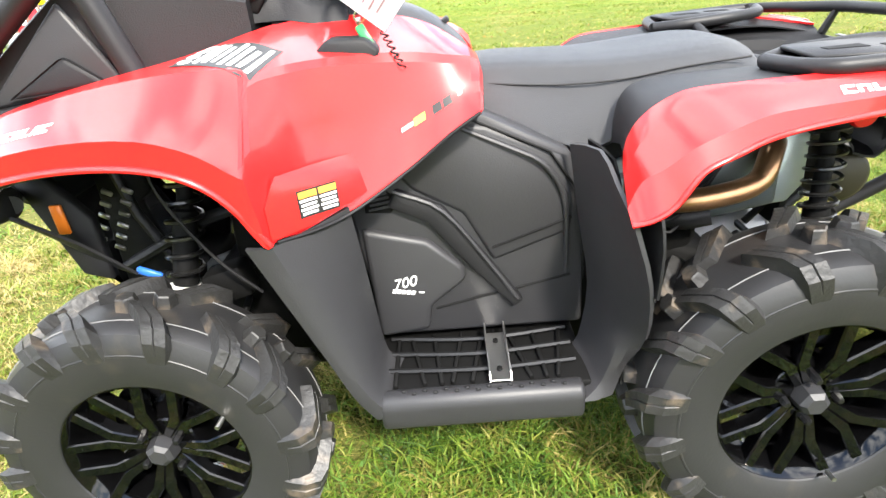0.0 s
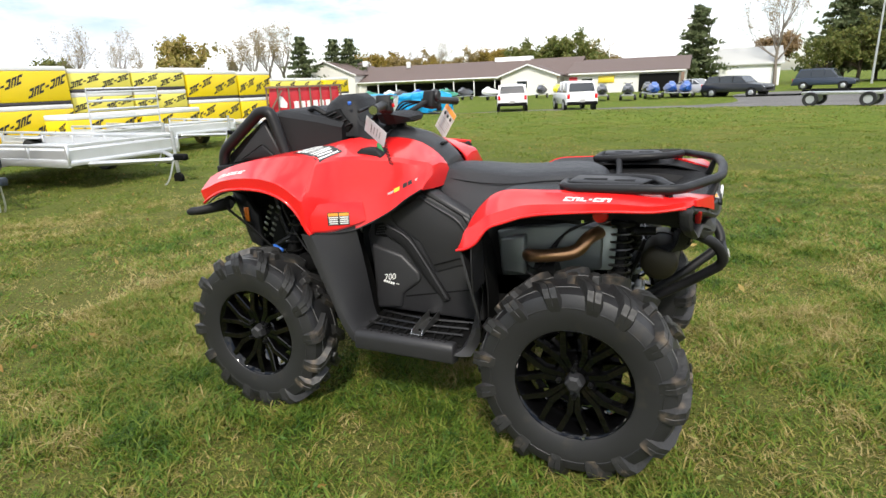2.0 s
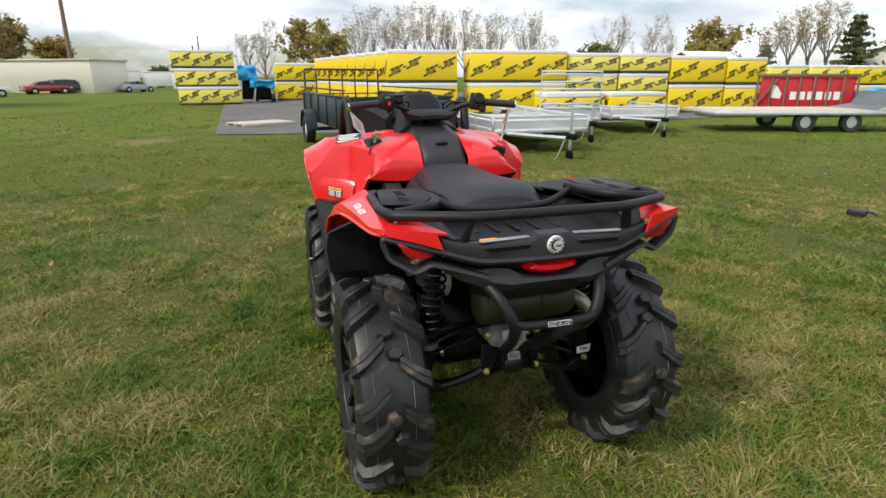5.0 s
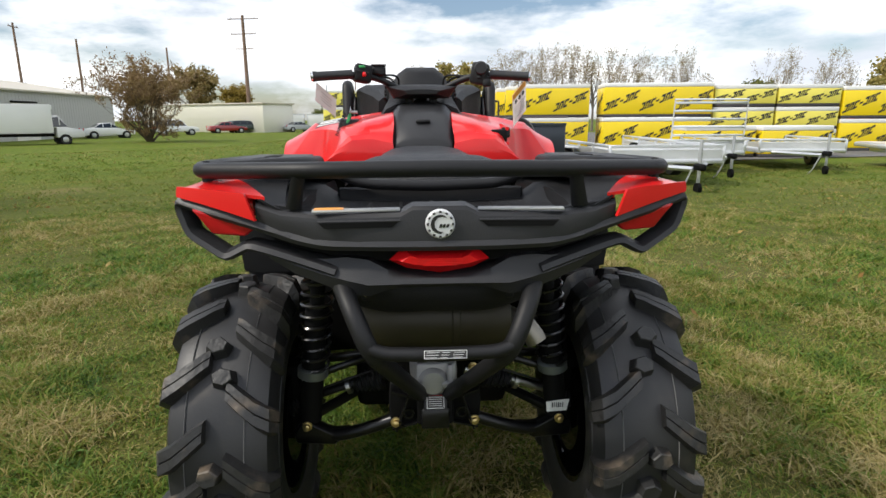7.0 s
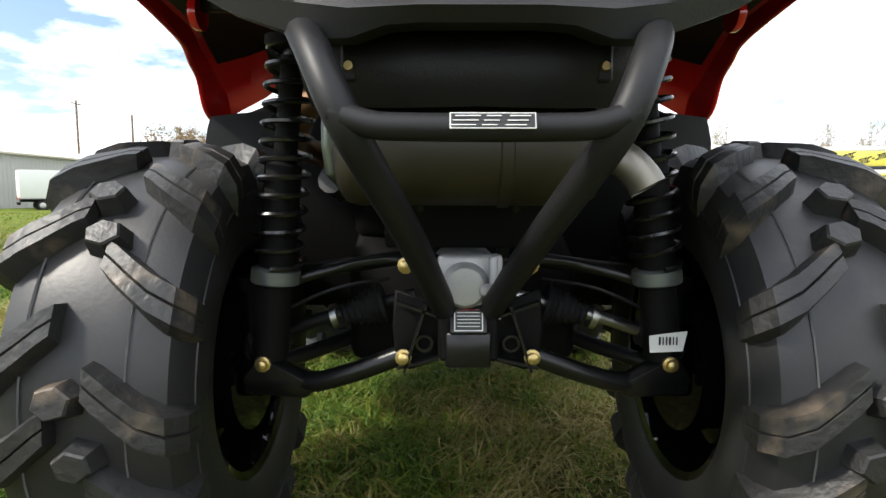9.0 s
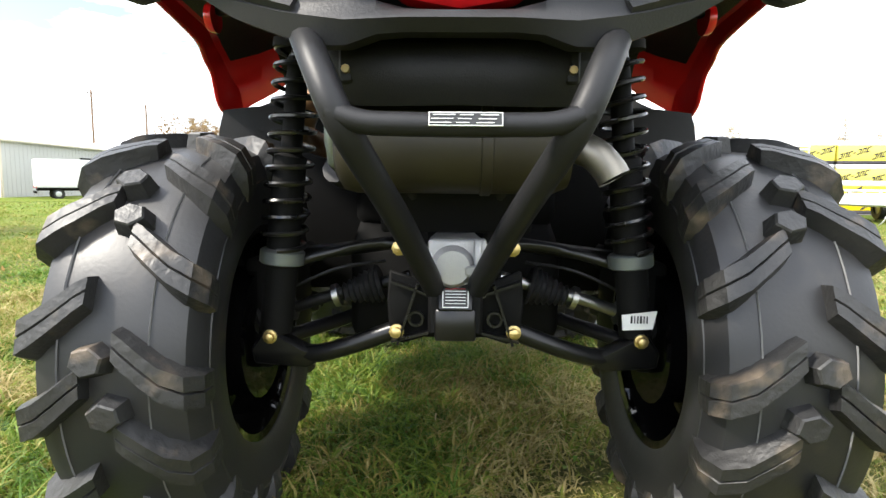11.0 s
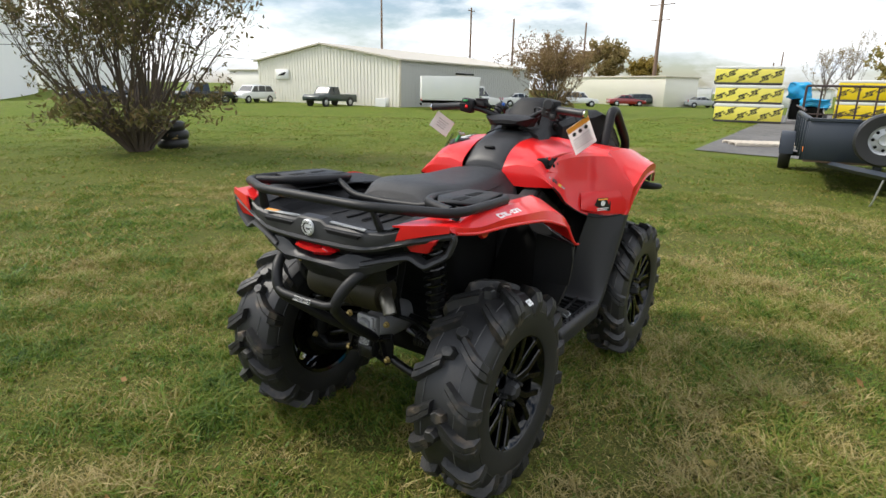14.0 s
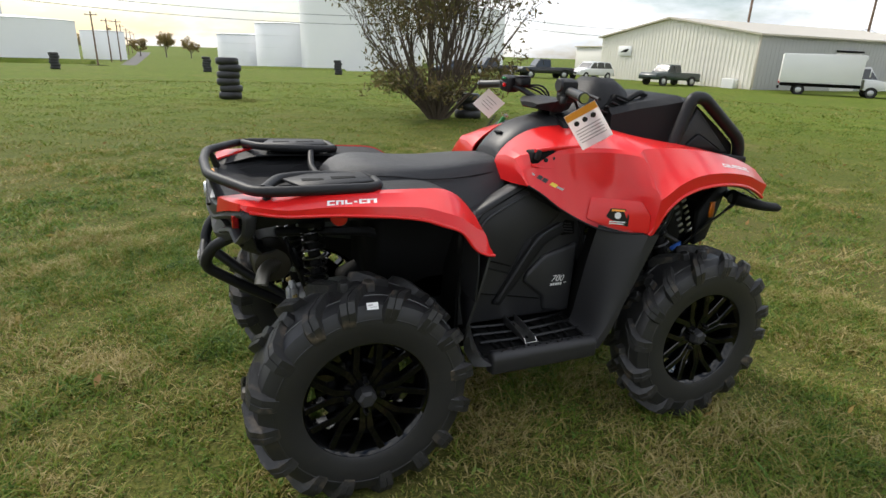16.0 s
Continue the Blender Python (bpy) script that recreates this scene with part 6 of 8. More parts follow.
grass("grass_blades", 390000, 3.1, 0.0, 0.054, 0.0058, "short dense green and straw-coloured grass blades", 1, BLADE)
grass("grass_thatch", 430000, 3.3, 0.0, 0.024, 0.0052, "cut dry blades lying between short green grass", 5, THATCH, True, 2.4)
grass("grass_blades_outer", 420000, 7.0, 3.1, 0.054, 0.0105, "short green and straw-coloured grass blades", 2, BLADE, True)
grass("grass_tufts", 330000, 17.0, 7.0, 0.044, 0.022, "rough green grass tufts", 3, BLADE_FAR, True)
grass("grass_tufts_far", 190000, 36.0, 17.0, 0.05, 0.06, "rough green grass of the far field", 6, BLADE_FAR, True)
grass("clover_leaves", 40000, 4.6, 0.0, 0.034, 0.016, "small bright green broad leaves among the grass", 4, WEED)

# ---- materials of the surroundings ----
CARD_Y = material("yellow_card_wrap", (0.80, 0.60, 0.01), 0.32, vary=0.08, scale=1.5, bump=0.3, bump_scale=6)
CARD_L = material("pale_yellow_wrap", (0.82, 0.72, 0.12), 0.3, vary=0.1, scale=1.5, bump=0.3, bump_scale=6)
WRAP_W = material("white_wrap", (0.74, 0.74, 0.72), 0.35, vary=0.08, scale=2, bump=0.4, bump_scale=7)
SKID = material("crate_skid", (0.05, 0.045, 0.05), 0.6, vary=0.2)
PRINT_K = material("black_print", (0.02, 0.02, 0.02), 0.5, vary=0.1)
RED_P = material("red_crate_wrap", (0.5, 0.02, 0.03), 0.4, vary=0.1, scale=2)
BLUE_T = material("blue_cover", (0.01, 0.32, 0.62), 0.42, vary=0.2, scale=2, bump=0.8, bump_scale=5)
TIMBER = material("old_timber", (0.2, 0.13, 0.09), 0.8, vary=0.3, scale=5)
PALE_WOOD = material("pale_pallet_wood", (0.52, 0.46, 0.38), 0.8, vary=0.2, scale=5)
GALV = material("galvanised_steel", (0.55, 0.56, 0.57), 0.4, 0.7, vary=0.15, scale=6)
ALU = material("aluminium", (0.68, 0.69, 0.70), 0.35, 0.6, vary=0.1, scale=6)
NAVY = material("dark_blue_steel", (0.022, 0.03, 0.042), 0.4, vary=0.2, scale=2)
RUST = material("rusty_dark_steel", (0.06, 0.04, 0.035), 0.7, vary=0.3, scale=10)
CREAM = material("cream_metal_siding", (0.76, 0.73, 0.64), 0.5, vary=0.04, scale=0.6)
CREAM_2 = material("pale_siding", (0.72, 0.70, 0.65), 0.55, vary=0.05, scale=0.6)
# grey of a far roof, and of cream siding with its shade painted in
GREY_S = material("grey_siding", (0.42, 0.42, 0.40), 0.5, vary=0.05, scale=0.6)
ROOF_P = material("pale_metal_roof", (0.52, 0.47, 0.38), 0.45, vary=0.05)
ROOF_B = material("brown_shingle_roof", (0.13, 0.095, 0.085), 0.85, vary=0.2, scale=2, bump=0.5, bump_scale=12)
WHITE = material("white_paint", (0.78, 0.78, 0.76), 0.4, vary=0.05, scale=1)
TANK_W = material("white_tank_paint", (0.86, 0.86, 0.87), 0.5, vary=0.05, scale=0.15)
GLASS = material("dark_car_glass", (0.02, 0.025, 0.03), 0.08, vary=0.1, coat=0.6)
CAR_PAINTS = {"white": (0.75, 0.75, 0.74), "black": (0.015, 0.016, 0.018), "red": (0.28, 0.012, 0.015), "green": (0.02, 0.035, 0.03), "grey": (0.12, 0.13, 0.14), "silver": (0.45, 0.46, 0.47), "navy": (0.02, 0.03, 0.05)}
CAR_M = {k: material(k + "_car_paint", v, 0.3, vary=0.04, coat=0.4 if k in ("black", "navy", "green") else 0.8) for k, v in CAR_PAINTS.items()}
BARK = material("grey_brown_bark", (0.10, 0.075, 0.055), 0.9, vary=0.3, scale=12, bump=0.6, bump_scale=40)
BARK_2 = material("pale_bark", (0.2, 0.17, 0.14), 0.9, vary=0.3, scale=6, bump=0.4, bump_scale=30)


def leaf_material(name, ramp):
    return blade_material(name, ramp)


LEAF_G = leaf_material("green_leaves", [(0, (0.07, 0.10, 0.024)), (0.5, (0.12, 0.15, 0.035)), (1, (0.2, 0.19, 0.055))])
LEAF_O = leaf_material("autumn_leaves", [(0, (0.15, 0.13, 0.045)), (0.5, (0.25, 0.19, 0.07)), (1, (0.36, 0.27, 0.12))])
LEAF_R = leaf_material("russet_leaves", [(0, (0.15, 0.10, 0.05)), (0.5, (0.22, 0.14, 0.07)), (1, (0.30, 0.21, 0.1))])
LEAF_Y = leaf_material("yellow_leaves", [(0, (0.16, 0.12, 0.02)), (0.5, (0.26, 0.18, 0.03)), (1, (0.3, 0.22, 0.05))])
LEAF_P = leaf_material("dark_needles", [(0, (0.06, 0.085, 0.035)), (0.5, (0.09, 0.12, 0.05)), (1, (0.14, 0.155, 0.07))])
LEAF_B = leaf_material("shrub_leaves", [(0, (0.07, 0.075, 0.02)), (0.5, (0.13, 0.12, 0.04)), (1, (0.20, 0.14, 0.065))])
LEAF_A = leaf_material("oak_leaves", [(0, (0.17, 0.16, 0.04)), (0.5, (0.28, 0.25, 0.06)), (1, (0.40, 0.30, 0.11))])


# ---- crates ----
def word(cx, cy, half, rise=.44, n=6, tall=.21):
    """A slanting printed word of bent strokes that stand for letters."""
    a, b = .36, .27
    g = [[(0, 0), (1, 0), (1, 1), (1 - a, 1), (1 - a, b), (a, b), (a, 1), (0, 1)], [(0, 0), (1, 0), (1, b), (a, b), (a, 1 - b), (1, 1 - b), (1, 1), (0, 1)],
         [(0, 1), (0, 0), (a, 0), (a, 1 - b), (1 - a, 1 - b), (1 - a, 0), (1, 0), (1, 1)], [(1, 1), (0, 1), (0, 1 - b), (1 - a, 1 - b), (1 - a, b), (0, b), (0, 0), (1, 0)]]
    out, w = [], 2 * half / n
    for i in range(n):
        o = []
        for u, v in g[(i * 3 + n) % 4] if i != n // 2 else [(.1, .38), (.9, .38), (.9, .6), (.1, .6)]:
            x, y = -half + w * (i + u * .84), (v - .5) * tall * 1.12
            o.append((cx + x + y * .35, cy + x * rise + y))
        out.append(o)
    return out


def crate(c, yaw, w, d, h, wrap=CARD_Y, white=False, marks=3, small=False):
    """A wrapped shipping crate: w along its front, d deep, h high; c is the middle of its front's foot."""
    ob = thing("shipping_crate", ("white" if white else "yellow") + " wrapped shipping crate with black printed marks on a dark skid", "crate", pose(*c, 0, 0, yaw), "stacked shipping crates")
    part("skid", box((0, d / 2, .06), (w * .99, d * .99, .1), None, .01), SKID, ob)
    for i in range(3):
        part("skid_foot", box((w * (-.42 + .42 * i), d / 2, .015), (.1, d * .98, .03), None, 0), TIMBER, ob)
    part("body", box((0, d / 2, .11 + (h - .26) / 2), (w, d, h - .26), None, .02, 2), wrap, ob)
    lid = bmesh.new()
    add_box(lid, (0, d / 2, h - .08), (w * 1.005, d * 1.005, .15), None, .03, 2)
    part("lid", lid, WRAP_W, ob, "white plastic wrapped lid")
    for yy, mm, ww in ((-.003, Matrix(((1, 0, 0), (0, 0, -1), (0, 1, 0))), w), (d + .003, Matrix(((-1, 0, 0), (0, 0, 1), (0, 1, 0))), w)):
        m = Matrix.Translation((0, yy, 0)) @ mm.to_4x4()
        n = max(1, round(ww / 1.15)) if marks else 0
        for i in range(n):
            part("print", flat_shapes(m, word(-ww / 2 + ww * (i + .5) / n, .12 + (h - .26) * .5, min(.60, .47 * ww / n), .40 if h > .9 else .28, 7, .27 if h > .9 else .19), .003), PRINT_K, ob)
    for xx, sg in ((w / 2 + .003, 1), (-w / 2 - .003, -1)):
        m = Matrix.Translation((xx, d / 2, 0)) @ Matrix(((0, 0, sg), (sg, 0, 0), (0, 1, 0))).to_4x4()
        n = max(1, round(d / 1.3))
        for i in range(n):
            part("print", flat_shapes(m, word(-d / 2 + d * (i + .5) / n, .12 + (h - .26) * .5, .46, .4 if h > .9 else .25, 7, .2), .003), PRINT_K, ob)
    return ob




def row_point(y, back=0.0):
    x = 19.9 + (y + 5.2) * 0.136
    return x + back


def crates():
    """The stacks, along a line that runs from the black trailer to the red crate; fronts face the field."""
    G = -0.08
    yaw = -90 + 0.0
    def stack(y0, y1, tiers, h, depth, wrap=CARD_Y, back=0.0, white=False, marks=3):
        yc = (y0 + y1) / 2
        x = row_point(yc, back)
        for k in range(tiers):
            j = .03 * math.sin(k * 2.3 + y0)
            crate((x + abs(j), yc, G + h * k), -90 - 7.7, abs(y1 - y0) - .03, depth, h, wrap, white, marks)
    for r in range(10):
        for a, b in ((-3.95, -6.65),):
            yc, x = (a + b) / 2 + r * .17, 20.1 + 1.37 * r
            for k in range(2):
                crate((x, yc, G + 1.21 * k), -97.0, 2.68, 1.33, 1.21, CARD_Y)
    stack(-7.0, -10.85, 2, 1.21, 1.4, back=-.15)
    stack(-10.9, -13.05, 3, .78, 1.2, CARD_L, marks=2)
    stack(-13.1, -15.25, 3, .78, 1.2, CARD_L, marks=2)
    stack(-15.3, -17.75, 2, 1.13, 1.3)
    stack(-17.8, -19.6, 2, 1.11, 1.3)
    stack(-20.6, -23.2, 2, 1.05, 1.3, back=4.5)
    stack(-23.4, -25.6, 2, 1.0, 1.3, CARD_L, back=4.0)
    stack(-26.2, -28.3, 2, 1.0, 1.3, CARD_L, back=4.5)
    stack(-28.6, -30.8, 2, 1.0, 1.3, CARD_Y, back=4.5)
    # loose low crates on the grass side
    crate((15.6, -9.35, G), -94, 2.1, 1.1, .95, CARD_Y)
    crate((15.3, -11.55, G), -94, 2.1, 1.1, .95, CARD_Y)
    # the lone pile of three and the far pairs
    for k in range(3):
        crate((31.9 - .25 * (k == 0), 3.25 + .12 * (k == 2) - .12 * (k == 0), G + .93 * k), -84, 3.1, 1.3, .92, CARD_L)
    for k in range(2):
        crate((36.5, -2.1, G + 1.13 * k), -88, 3.4, 1.4, 1.12, CARD_Y)
        crate((36.2, -5.4, G + 1.13 * k), -88, 2.6, 1.4, 1.12, CARD_Y)


crates()


def covered_machine(c, yaw, s, lift=.12):
    ob = thing("covered_machine", "machine under a crumpled bright blue cover on dark wheels", "covered machine", pose(*c, 0, 0, yaw), "blue covered machines")
    t = bmesh.new()
    bmesh.ops.create_cube(t, size=1)
    bmesh.ops.subdivide_edges(t, edges=t.edges[:], cuts=9, use_grid_fill=True)
    for v in t.verts:
        v.co = Vector((v.co.x * s[0] * (1 - .12 * max(0, v.co.z)), v.co.y * s[1] * (1 - .2 * max(0, v.co.z)), (v.co.z + .5) * s[2])) + Vector(noise.noise_vector(v.co * 2.2 + Vector(c))) * .17 + Vector(noise.noise_vector(v.co * 7 + Vector(c))) * .045
    part("cover", t, BLUE_T, ob, smooth=60, m=pose(0, 0, lift))
    if lift > .2:
        part("body", box((0, 0, lift / 2 + .1), (s[0] * .7, s[1] * .7, lift - .1), None, .1, 2), DARK, ob)
        for x in (-.45, .45):
            for y in (-.45, .45):
                part("leg", tube([(x * s[0], y * s[1], 0), (x * s[0] * .7, y * s[1] * .7, lift + .1)], .03, 6), GALV, ob)
    for x in (-.35, .35):
        part("wheel", lathe(bmesh.new(), [(0, .1), (.22, .1), (.25, .05), (.25, -.05), (.22, -.1), (0, -.1)], 16, pose(x * s[0], -s[1] * .42, .25)), RUBBER, ob)
    return ob


def red_crate():
    ob = thing("open_frame_crate", "red wrapped machine in an open timber-framed crate", "crate", pose(17.3, -20.6, -.08, 0, 0, -118))
    part("wrap", box((.4, .6, .78), (3.7, 1.1, 1.35), None, .04, 2), RED_P, ob)
    part("base", box((.4, .6, .06), (3.9, 1.3, .1), None, .01), TIMBER, ob)
    for i in range(8):
        part("slat", box((-1.5 + 3.8 * i / 7, -.02, .80), (.07, .05, 1.5), None, .005), TIMBER, ob)
    for z in (.14, 1.5):
        part("rail", box((.4, -.05, z), (3.9, .05, .1), None, .005), TIMBER, ob)
        part("rail", box((.4, 1.25, z), (3.9, .05, .1), None, .005), TIMBER, ob)
    part("brace", box((-1.2, -.07, .75), (.07, .03, 1.5), (0, 35, 0), 0), TIMBER, ob)
    m = Matrix.Translation((0, .045, .8)) @ Matrix(((1, 0, 0), (0, 0, -1), (0, 1, 0))).to_4x4()
    part("print", flat_shapes(m, [rect(-.05 + .33 * i, -.12, .24, .32) for i in range(6)], .003), WHITE, ob)
    part("print_wing", flat_shapes(m, [[(-.95, -.2), (-.55, -.25), (-.5, -.05), (-.7, .25), (-.95, .35)]], .003), WHITE, ob)
    for i, (c, yaw) in enumerate((((14.9, -24.2, -.1), 62), ((13.5, -25.3, -.1), 70), ((12.6, -26.1, -.12), 55), ((16.2, -23.4, -.1), 64))):
        covered_machine((c[0], c[1], c[2] - .05), yaw, (1.35, 1.4, .86))
    covered_machine((35.6, 1.30, -.1), 5, (.95, 1.0, .8), 1.25)
    covered_machine((34.6, .45, -.1), 5, (.9, 1.25, .4), .85)



red_crate()


# ---- trailers ----
def trailer_wheel(ob, x, y, z, r=.31, rim=WHITE, name="wheel"):
    t = part(name, lathe(bmesh.new(), [(r * .55, .09), (r * .93, .1), (r, .07), (r, -.07), (r * .93, -.1), (r * .55, -.09)], 28, closed=True), RUBBER, ob, m=pose(x, y, z) if name == "wheel" else pose(x, y, z, 0, 0, -90))
    rb = lathe(bmesh.new(), [(0, .04), (r * .2, .05), (r * .22, .03), (r * .45, .02), (r * .52, .07), (r * .57, .08), (r * .56, -.06), (0, -.06)], 24)
    part("rim", rb, rim, t)
    # near-black discs paint the shaded insides of the holes
    for k in range(8):
        a = 2 * math.pi * k / 8
        part("rim_hole", lathe(bmesh.new(), [(0, .033), (r * .06, .033), (r * .06, .0), (0, 0)], 10, pose(r * .38 * math.cos(a), 0, r * .38 * math.sin(a))), DARK, t)
    return t


def black_trailer():
    """Open utility trailer; its tongue points to the field."""
    ob = thing("utility_trailer", "dark blue open utility trailer with ramp gate and spare wheel", "trailer", pose(8.75, -1.75, -.1, 0, 0, 180 + 5.5))
    L, W, z0 = 4.6, 1.95, .50
    part("deck", box((-L / 2, 0, z0), (L, W, .06), None, .005), TIMBER, ob)
    for y in (-W / 2, W / 2):
        part("side_wall", box((-L / 2, y, z0 + .29), (L, .04, .58), None, .006), NAVY, ob)
        part("side_cap", box((-L / 2, y, z0 + .59), (L, .07, .05), None, .006), NAVY, ob)
        for k in range(6):
            part("stake", box((-.1 - (L - .2) * k / 5, y * 1.03, z0 + .29), (.05, .04, .6), None, .004), NAVY, ob)
        fy = y + math.copysign(.17, y)
        part("wheel_arch", loft(bmesh.new(), [[(-3.25 + r * math.cos(a), fy + o, .31 + r * math.sin(a)) for r in (.40, .42)] + [] for a in () for o in ()] or [[(-3.25 + q * math.cos(a), fy + o, .33 + q * math.sin(a)) for q, o in ((.40, -.12), (.42, -.12), (.42, .12), (.40, .12))] for a in (math.pi * k / 10 for k in range(11))]), NAVY, ob)
        trailer_wheel(ob, -3.25, fy, .31)
        part("marker_lamp", box((-.05, y * 1.02, z0 + .15), (.03, .02, .08), None, .003), ORANGE, ob)
    part("front_wall", box((0, 0, z0 + .29), (.04, W, .58), None, .006), NAVY, ob)
    part("front_cap", box((0, 0, z0 + .59), (.07, W, .05), None, .006), NAVY, ob)
    part("axle", box((-3.25, 0, .31), (.08, W + .2, .08), None, .01), NAVY, ob)
    for y in (-1, 1):
        part("tongue_bar", tube([(-.3, y * .75, z0 - .05), (1.15, y * .05, z0 - .05)], .05, 4), NAVY, ob)
    part("coupler", box((1.3, 0, z0 - .02), (.3, .1, .1), None, .02, 2), NAVY, ob)
    part("jack", tube([(1.0, .14, .0), (1.0, .14, z0 + .35)], .03, 10), GALV, ob)
    part("jack_foot", box((1.0, .14, .012), (.16, .16, .02), None, .003), GALV, ob)
    for y in (-.12, .1):
        part("safety_chain", tube(spline([(1.2, y, z0 - .08), (1.15, y * 1.4, .15), (1.05, y * 1.6, .02)], 5), .012, 5), GALV, ob)
    sp = trailer_wheel(ob, .62, -.12, z0 + .38, .35, GALV, "spare_wheel")
    part("spare_mount", box((.5, -.12, z0 + .16), (.1, .1, .5), None, .01), NAVY, ob)
    gate = part("ramp_gate", tube(rounded([(-L, -W / 2 + .04, z0 + .05), (-L, -W / 2 + .04, 1.63), (-L, W / 2 - .04, 1.63), (-L, W / 2 - .04, z0 + .05)], .04, 3), .024, 6), RUST, ob, "rusty brown ramp gate frame")
    for k in range(1, 6):
        y = -W / 2 + W * k / 6
        part("gate_bar", tube([(-L, y, z0 + .05), (-L, y, 1.63)], .018, 6), RUST, gate)
    part("gate_rail", tube([(-L, -W / 2 + .05, 1.05), (-L, W / 2 - .05, 1.05)], .016, 6), RUST, gate)
    part("plate_sign", box((.025, .5, z0 + .3), (.006, .22, .08), None, 0), LABEL_G, ob)
    for y in (-.6, .6):
        part("top_rail", tube([(-L, y * 1.75, z0 + .72), (-.02, y * 1.75, z0 + .72)], .018, 6), RUST, ob)


black_trailer()


def alu_trailer(c, yaw, L, W, side_h=.35, ramp=True):
    ob = thing("aluminium_trailer", "bare aluminium flatbed trailer with low side rails and a jack stand", "trailer", pose(*c, 0, 0, yaw), "aluminium trailers")
    z0 = .46
    fr = bmesh.new()
    for y in (-W / 2, W / 2):
        add_box(fr, (-L / 2, y, z0), (L, .05, .12), None, .006)
    for k in range(7):
        add_box(fr, (-L * k / 6, 0, z0), (.05, W, .08), None, .004)
    part("frame", fr, ALU, ob)
    for k in range(8):
        part("deck_plank", box((-L / 2, -W / 2 + W * (k + .5) / 8, z0 + .065), (L * .99, W / 8 - .02, .03), None, .004), ALU, ob)
    for y in (-W / 2, W / 2):
        part("side_rail", box((-L / 2, y, z0 + side_h), (L, .045, .05), None, .006), ALU, ob)
        for k in range(5):
            part("post", box((-L * k / 4, y, z0 + side_h / 2), (.05, .045, side_h), None, .004), ALU, ob)
        part("side_sheet", box((-L / 2, y, z0 + side_h * .45), (L * .97, .008, side_h * .6), None, 0), ALU, ob)
        part("fender", box((-L * .58, y * 1.16, z0 + .16), (.95, .24, .03), None, .01), ALU, ob)
        trailer_wheel(ob, -L * .58, y * 1.16, .3, .3, GALV)
    part("front_rail", box((0, 0, z0 + side_h), (.045, W, .05), None, .006), ALU, ob)
    part("front_sheet", box((0, 0, z0 + side_h * .45), (.008, W, side_h * .6), None, 0), ALU, ob)
    for y in (-1, 1):
        part("tongue_bar", tube([(0, y * W * .35, z0 - .04), (1.1, y * .05, z0 - .04)], .04, 4), GALV, ob)
    part("coupler", box((1.2, 0, z0), (.26, .1, .1), None, .02), DARK, ob)
    part("jack", tube([(.95, .12, 0), (.95, .12, z0 + .4)], .028, 8), GALV, ob)
    part("jack_wheel", lathe(bmesh.new(), [(0, .03), (.09, .03), (.1, 0), (.09, -.03), (0, -.03)], 14, pose(.95, .12, .1)), DARK, ob)
    part("safety_chain", tube(spline([(1.15, -.1, z0 - .05), (1.1, -.2, .12), (1.0, -.24, .02)], 5), .014, 5), GALV, ob)
    if ramp:
        r = part("ramp_gate", tube([(-.05, -W / 2 + .03, z0 + .06), (.03, -W / 2 + .03, z0 + 1.12), (.03, W / 2 - .03, z0 + 1.12), (-.05, W / 2 - .03, z0 + .06)], .022, 4), ALU, ob)
        for k in range(6):
            part("ramp_slat", box((-.03 + .012 * k, 0, z0 + .2 + .17 * k), (.025, W - .08, .05), None, .005), ALU, r)
    return ob


alu_trailer((8.35, -4.4, -.1), 179, 3.9, 2.0, .26, False)
alu_trailer((10.8, -6.4, -.1), 175, 3.6, 1.6, .26)
alu_trailer((11.3, -8.9, -.1), 167, 3.3, 1.8, .24, False)


def flat_trailer():
    ob = thing("flatbed_trailer", "flat timber-decked trailer with a tilted grey front shield", "trailer", pose(11.25, -13.7, -.1, 0, 0, -107.5))
    part("deck", box((0, 0, .52), (5.2, 2.2, .1), None, .01), ALU, ob)
    part("frame", box((0, 0, .42), (5.0, .9, .1), None, .01), GALV, ob)
    for k in range(6):
        part("deck_plank", box((0, -.9 + .36 * k, .58), (5.15, .33, .02), None, .004), PALE_WOOD, ob)
    part("front_shield", prism([(1.6, .57), (2.6, .60), (2.75, 1.05), (2.68, 1.07), (2.45, .70)], -1.05, 1.05, .01), SHIELD, ob)
    part("shield_side", prism([(1.7, .58), (2.6, .60), (2.72, 1.03)], -1.1, -1.08, .0), ALU, ob)
    for x in (-.1, 1.15):
        for y in (-.95, .95):
            trailer_wheel(ob, x, y, .28, .28, GALV)
    part("tongue", tube([(2.4, .6, .42), (3.7, 0, .42), (2.4, -.6, .42)], .04, 4), GALV, ob)
    for y in (-.2, .2):
        part("stand", tube([(3.2, y, 0), (3.3, y * .4, .42)], .02, 6), GALV, ob)


flat_trailer()


def pallet(c, yaw):
    ob = thing("wooden_pallet", "pale weathered slatted panel lying flat on the asphalt", "pallet", pose(*c, 0, 0, yaw))
    for k in range(10):
        part("board", box((-.8 + .178 * k, 0, .075), (.12, 1.15, .022), (0, 0, 1.2 * math.sin(k * 3)), .003), PALE_WOOD, ob)
    for y in (-.52, 0, .52):
        part("bearer", box((0, y, .032), (1.8, .09, .064), None, .004), PALE_WOOD, ob)


pallet((17.3, .72, -.075), -62)


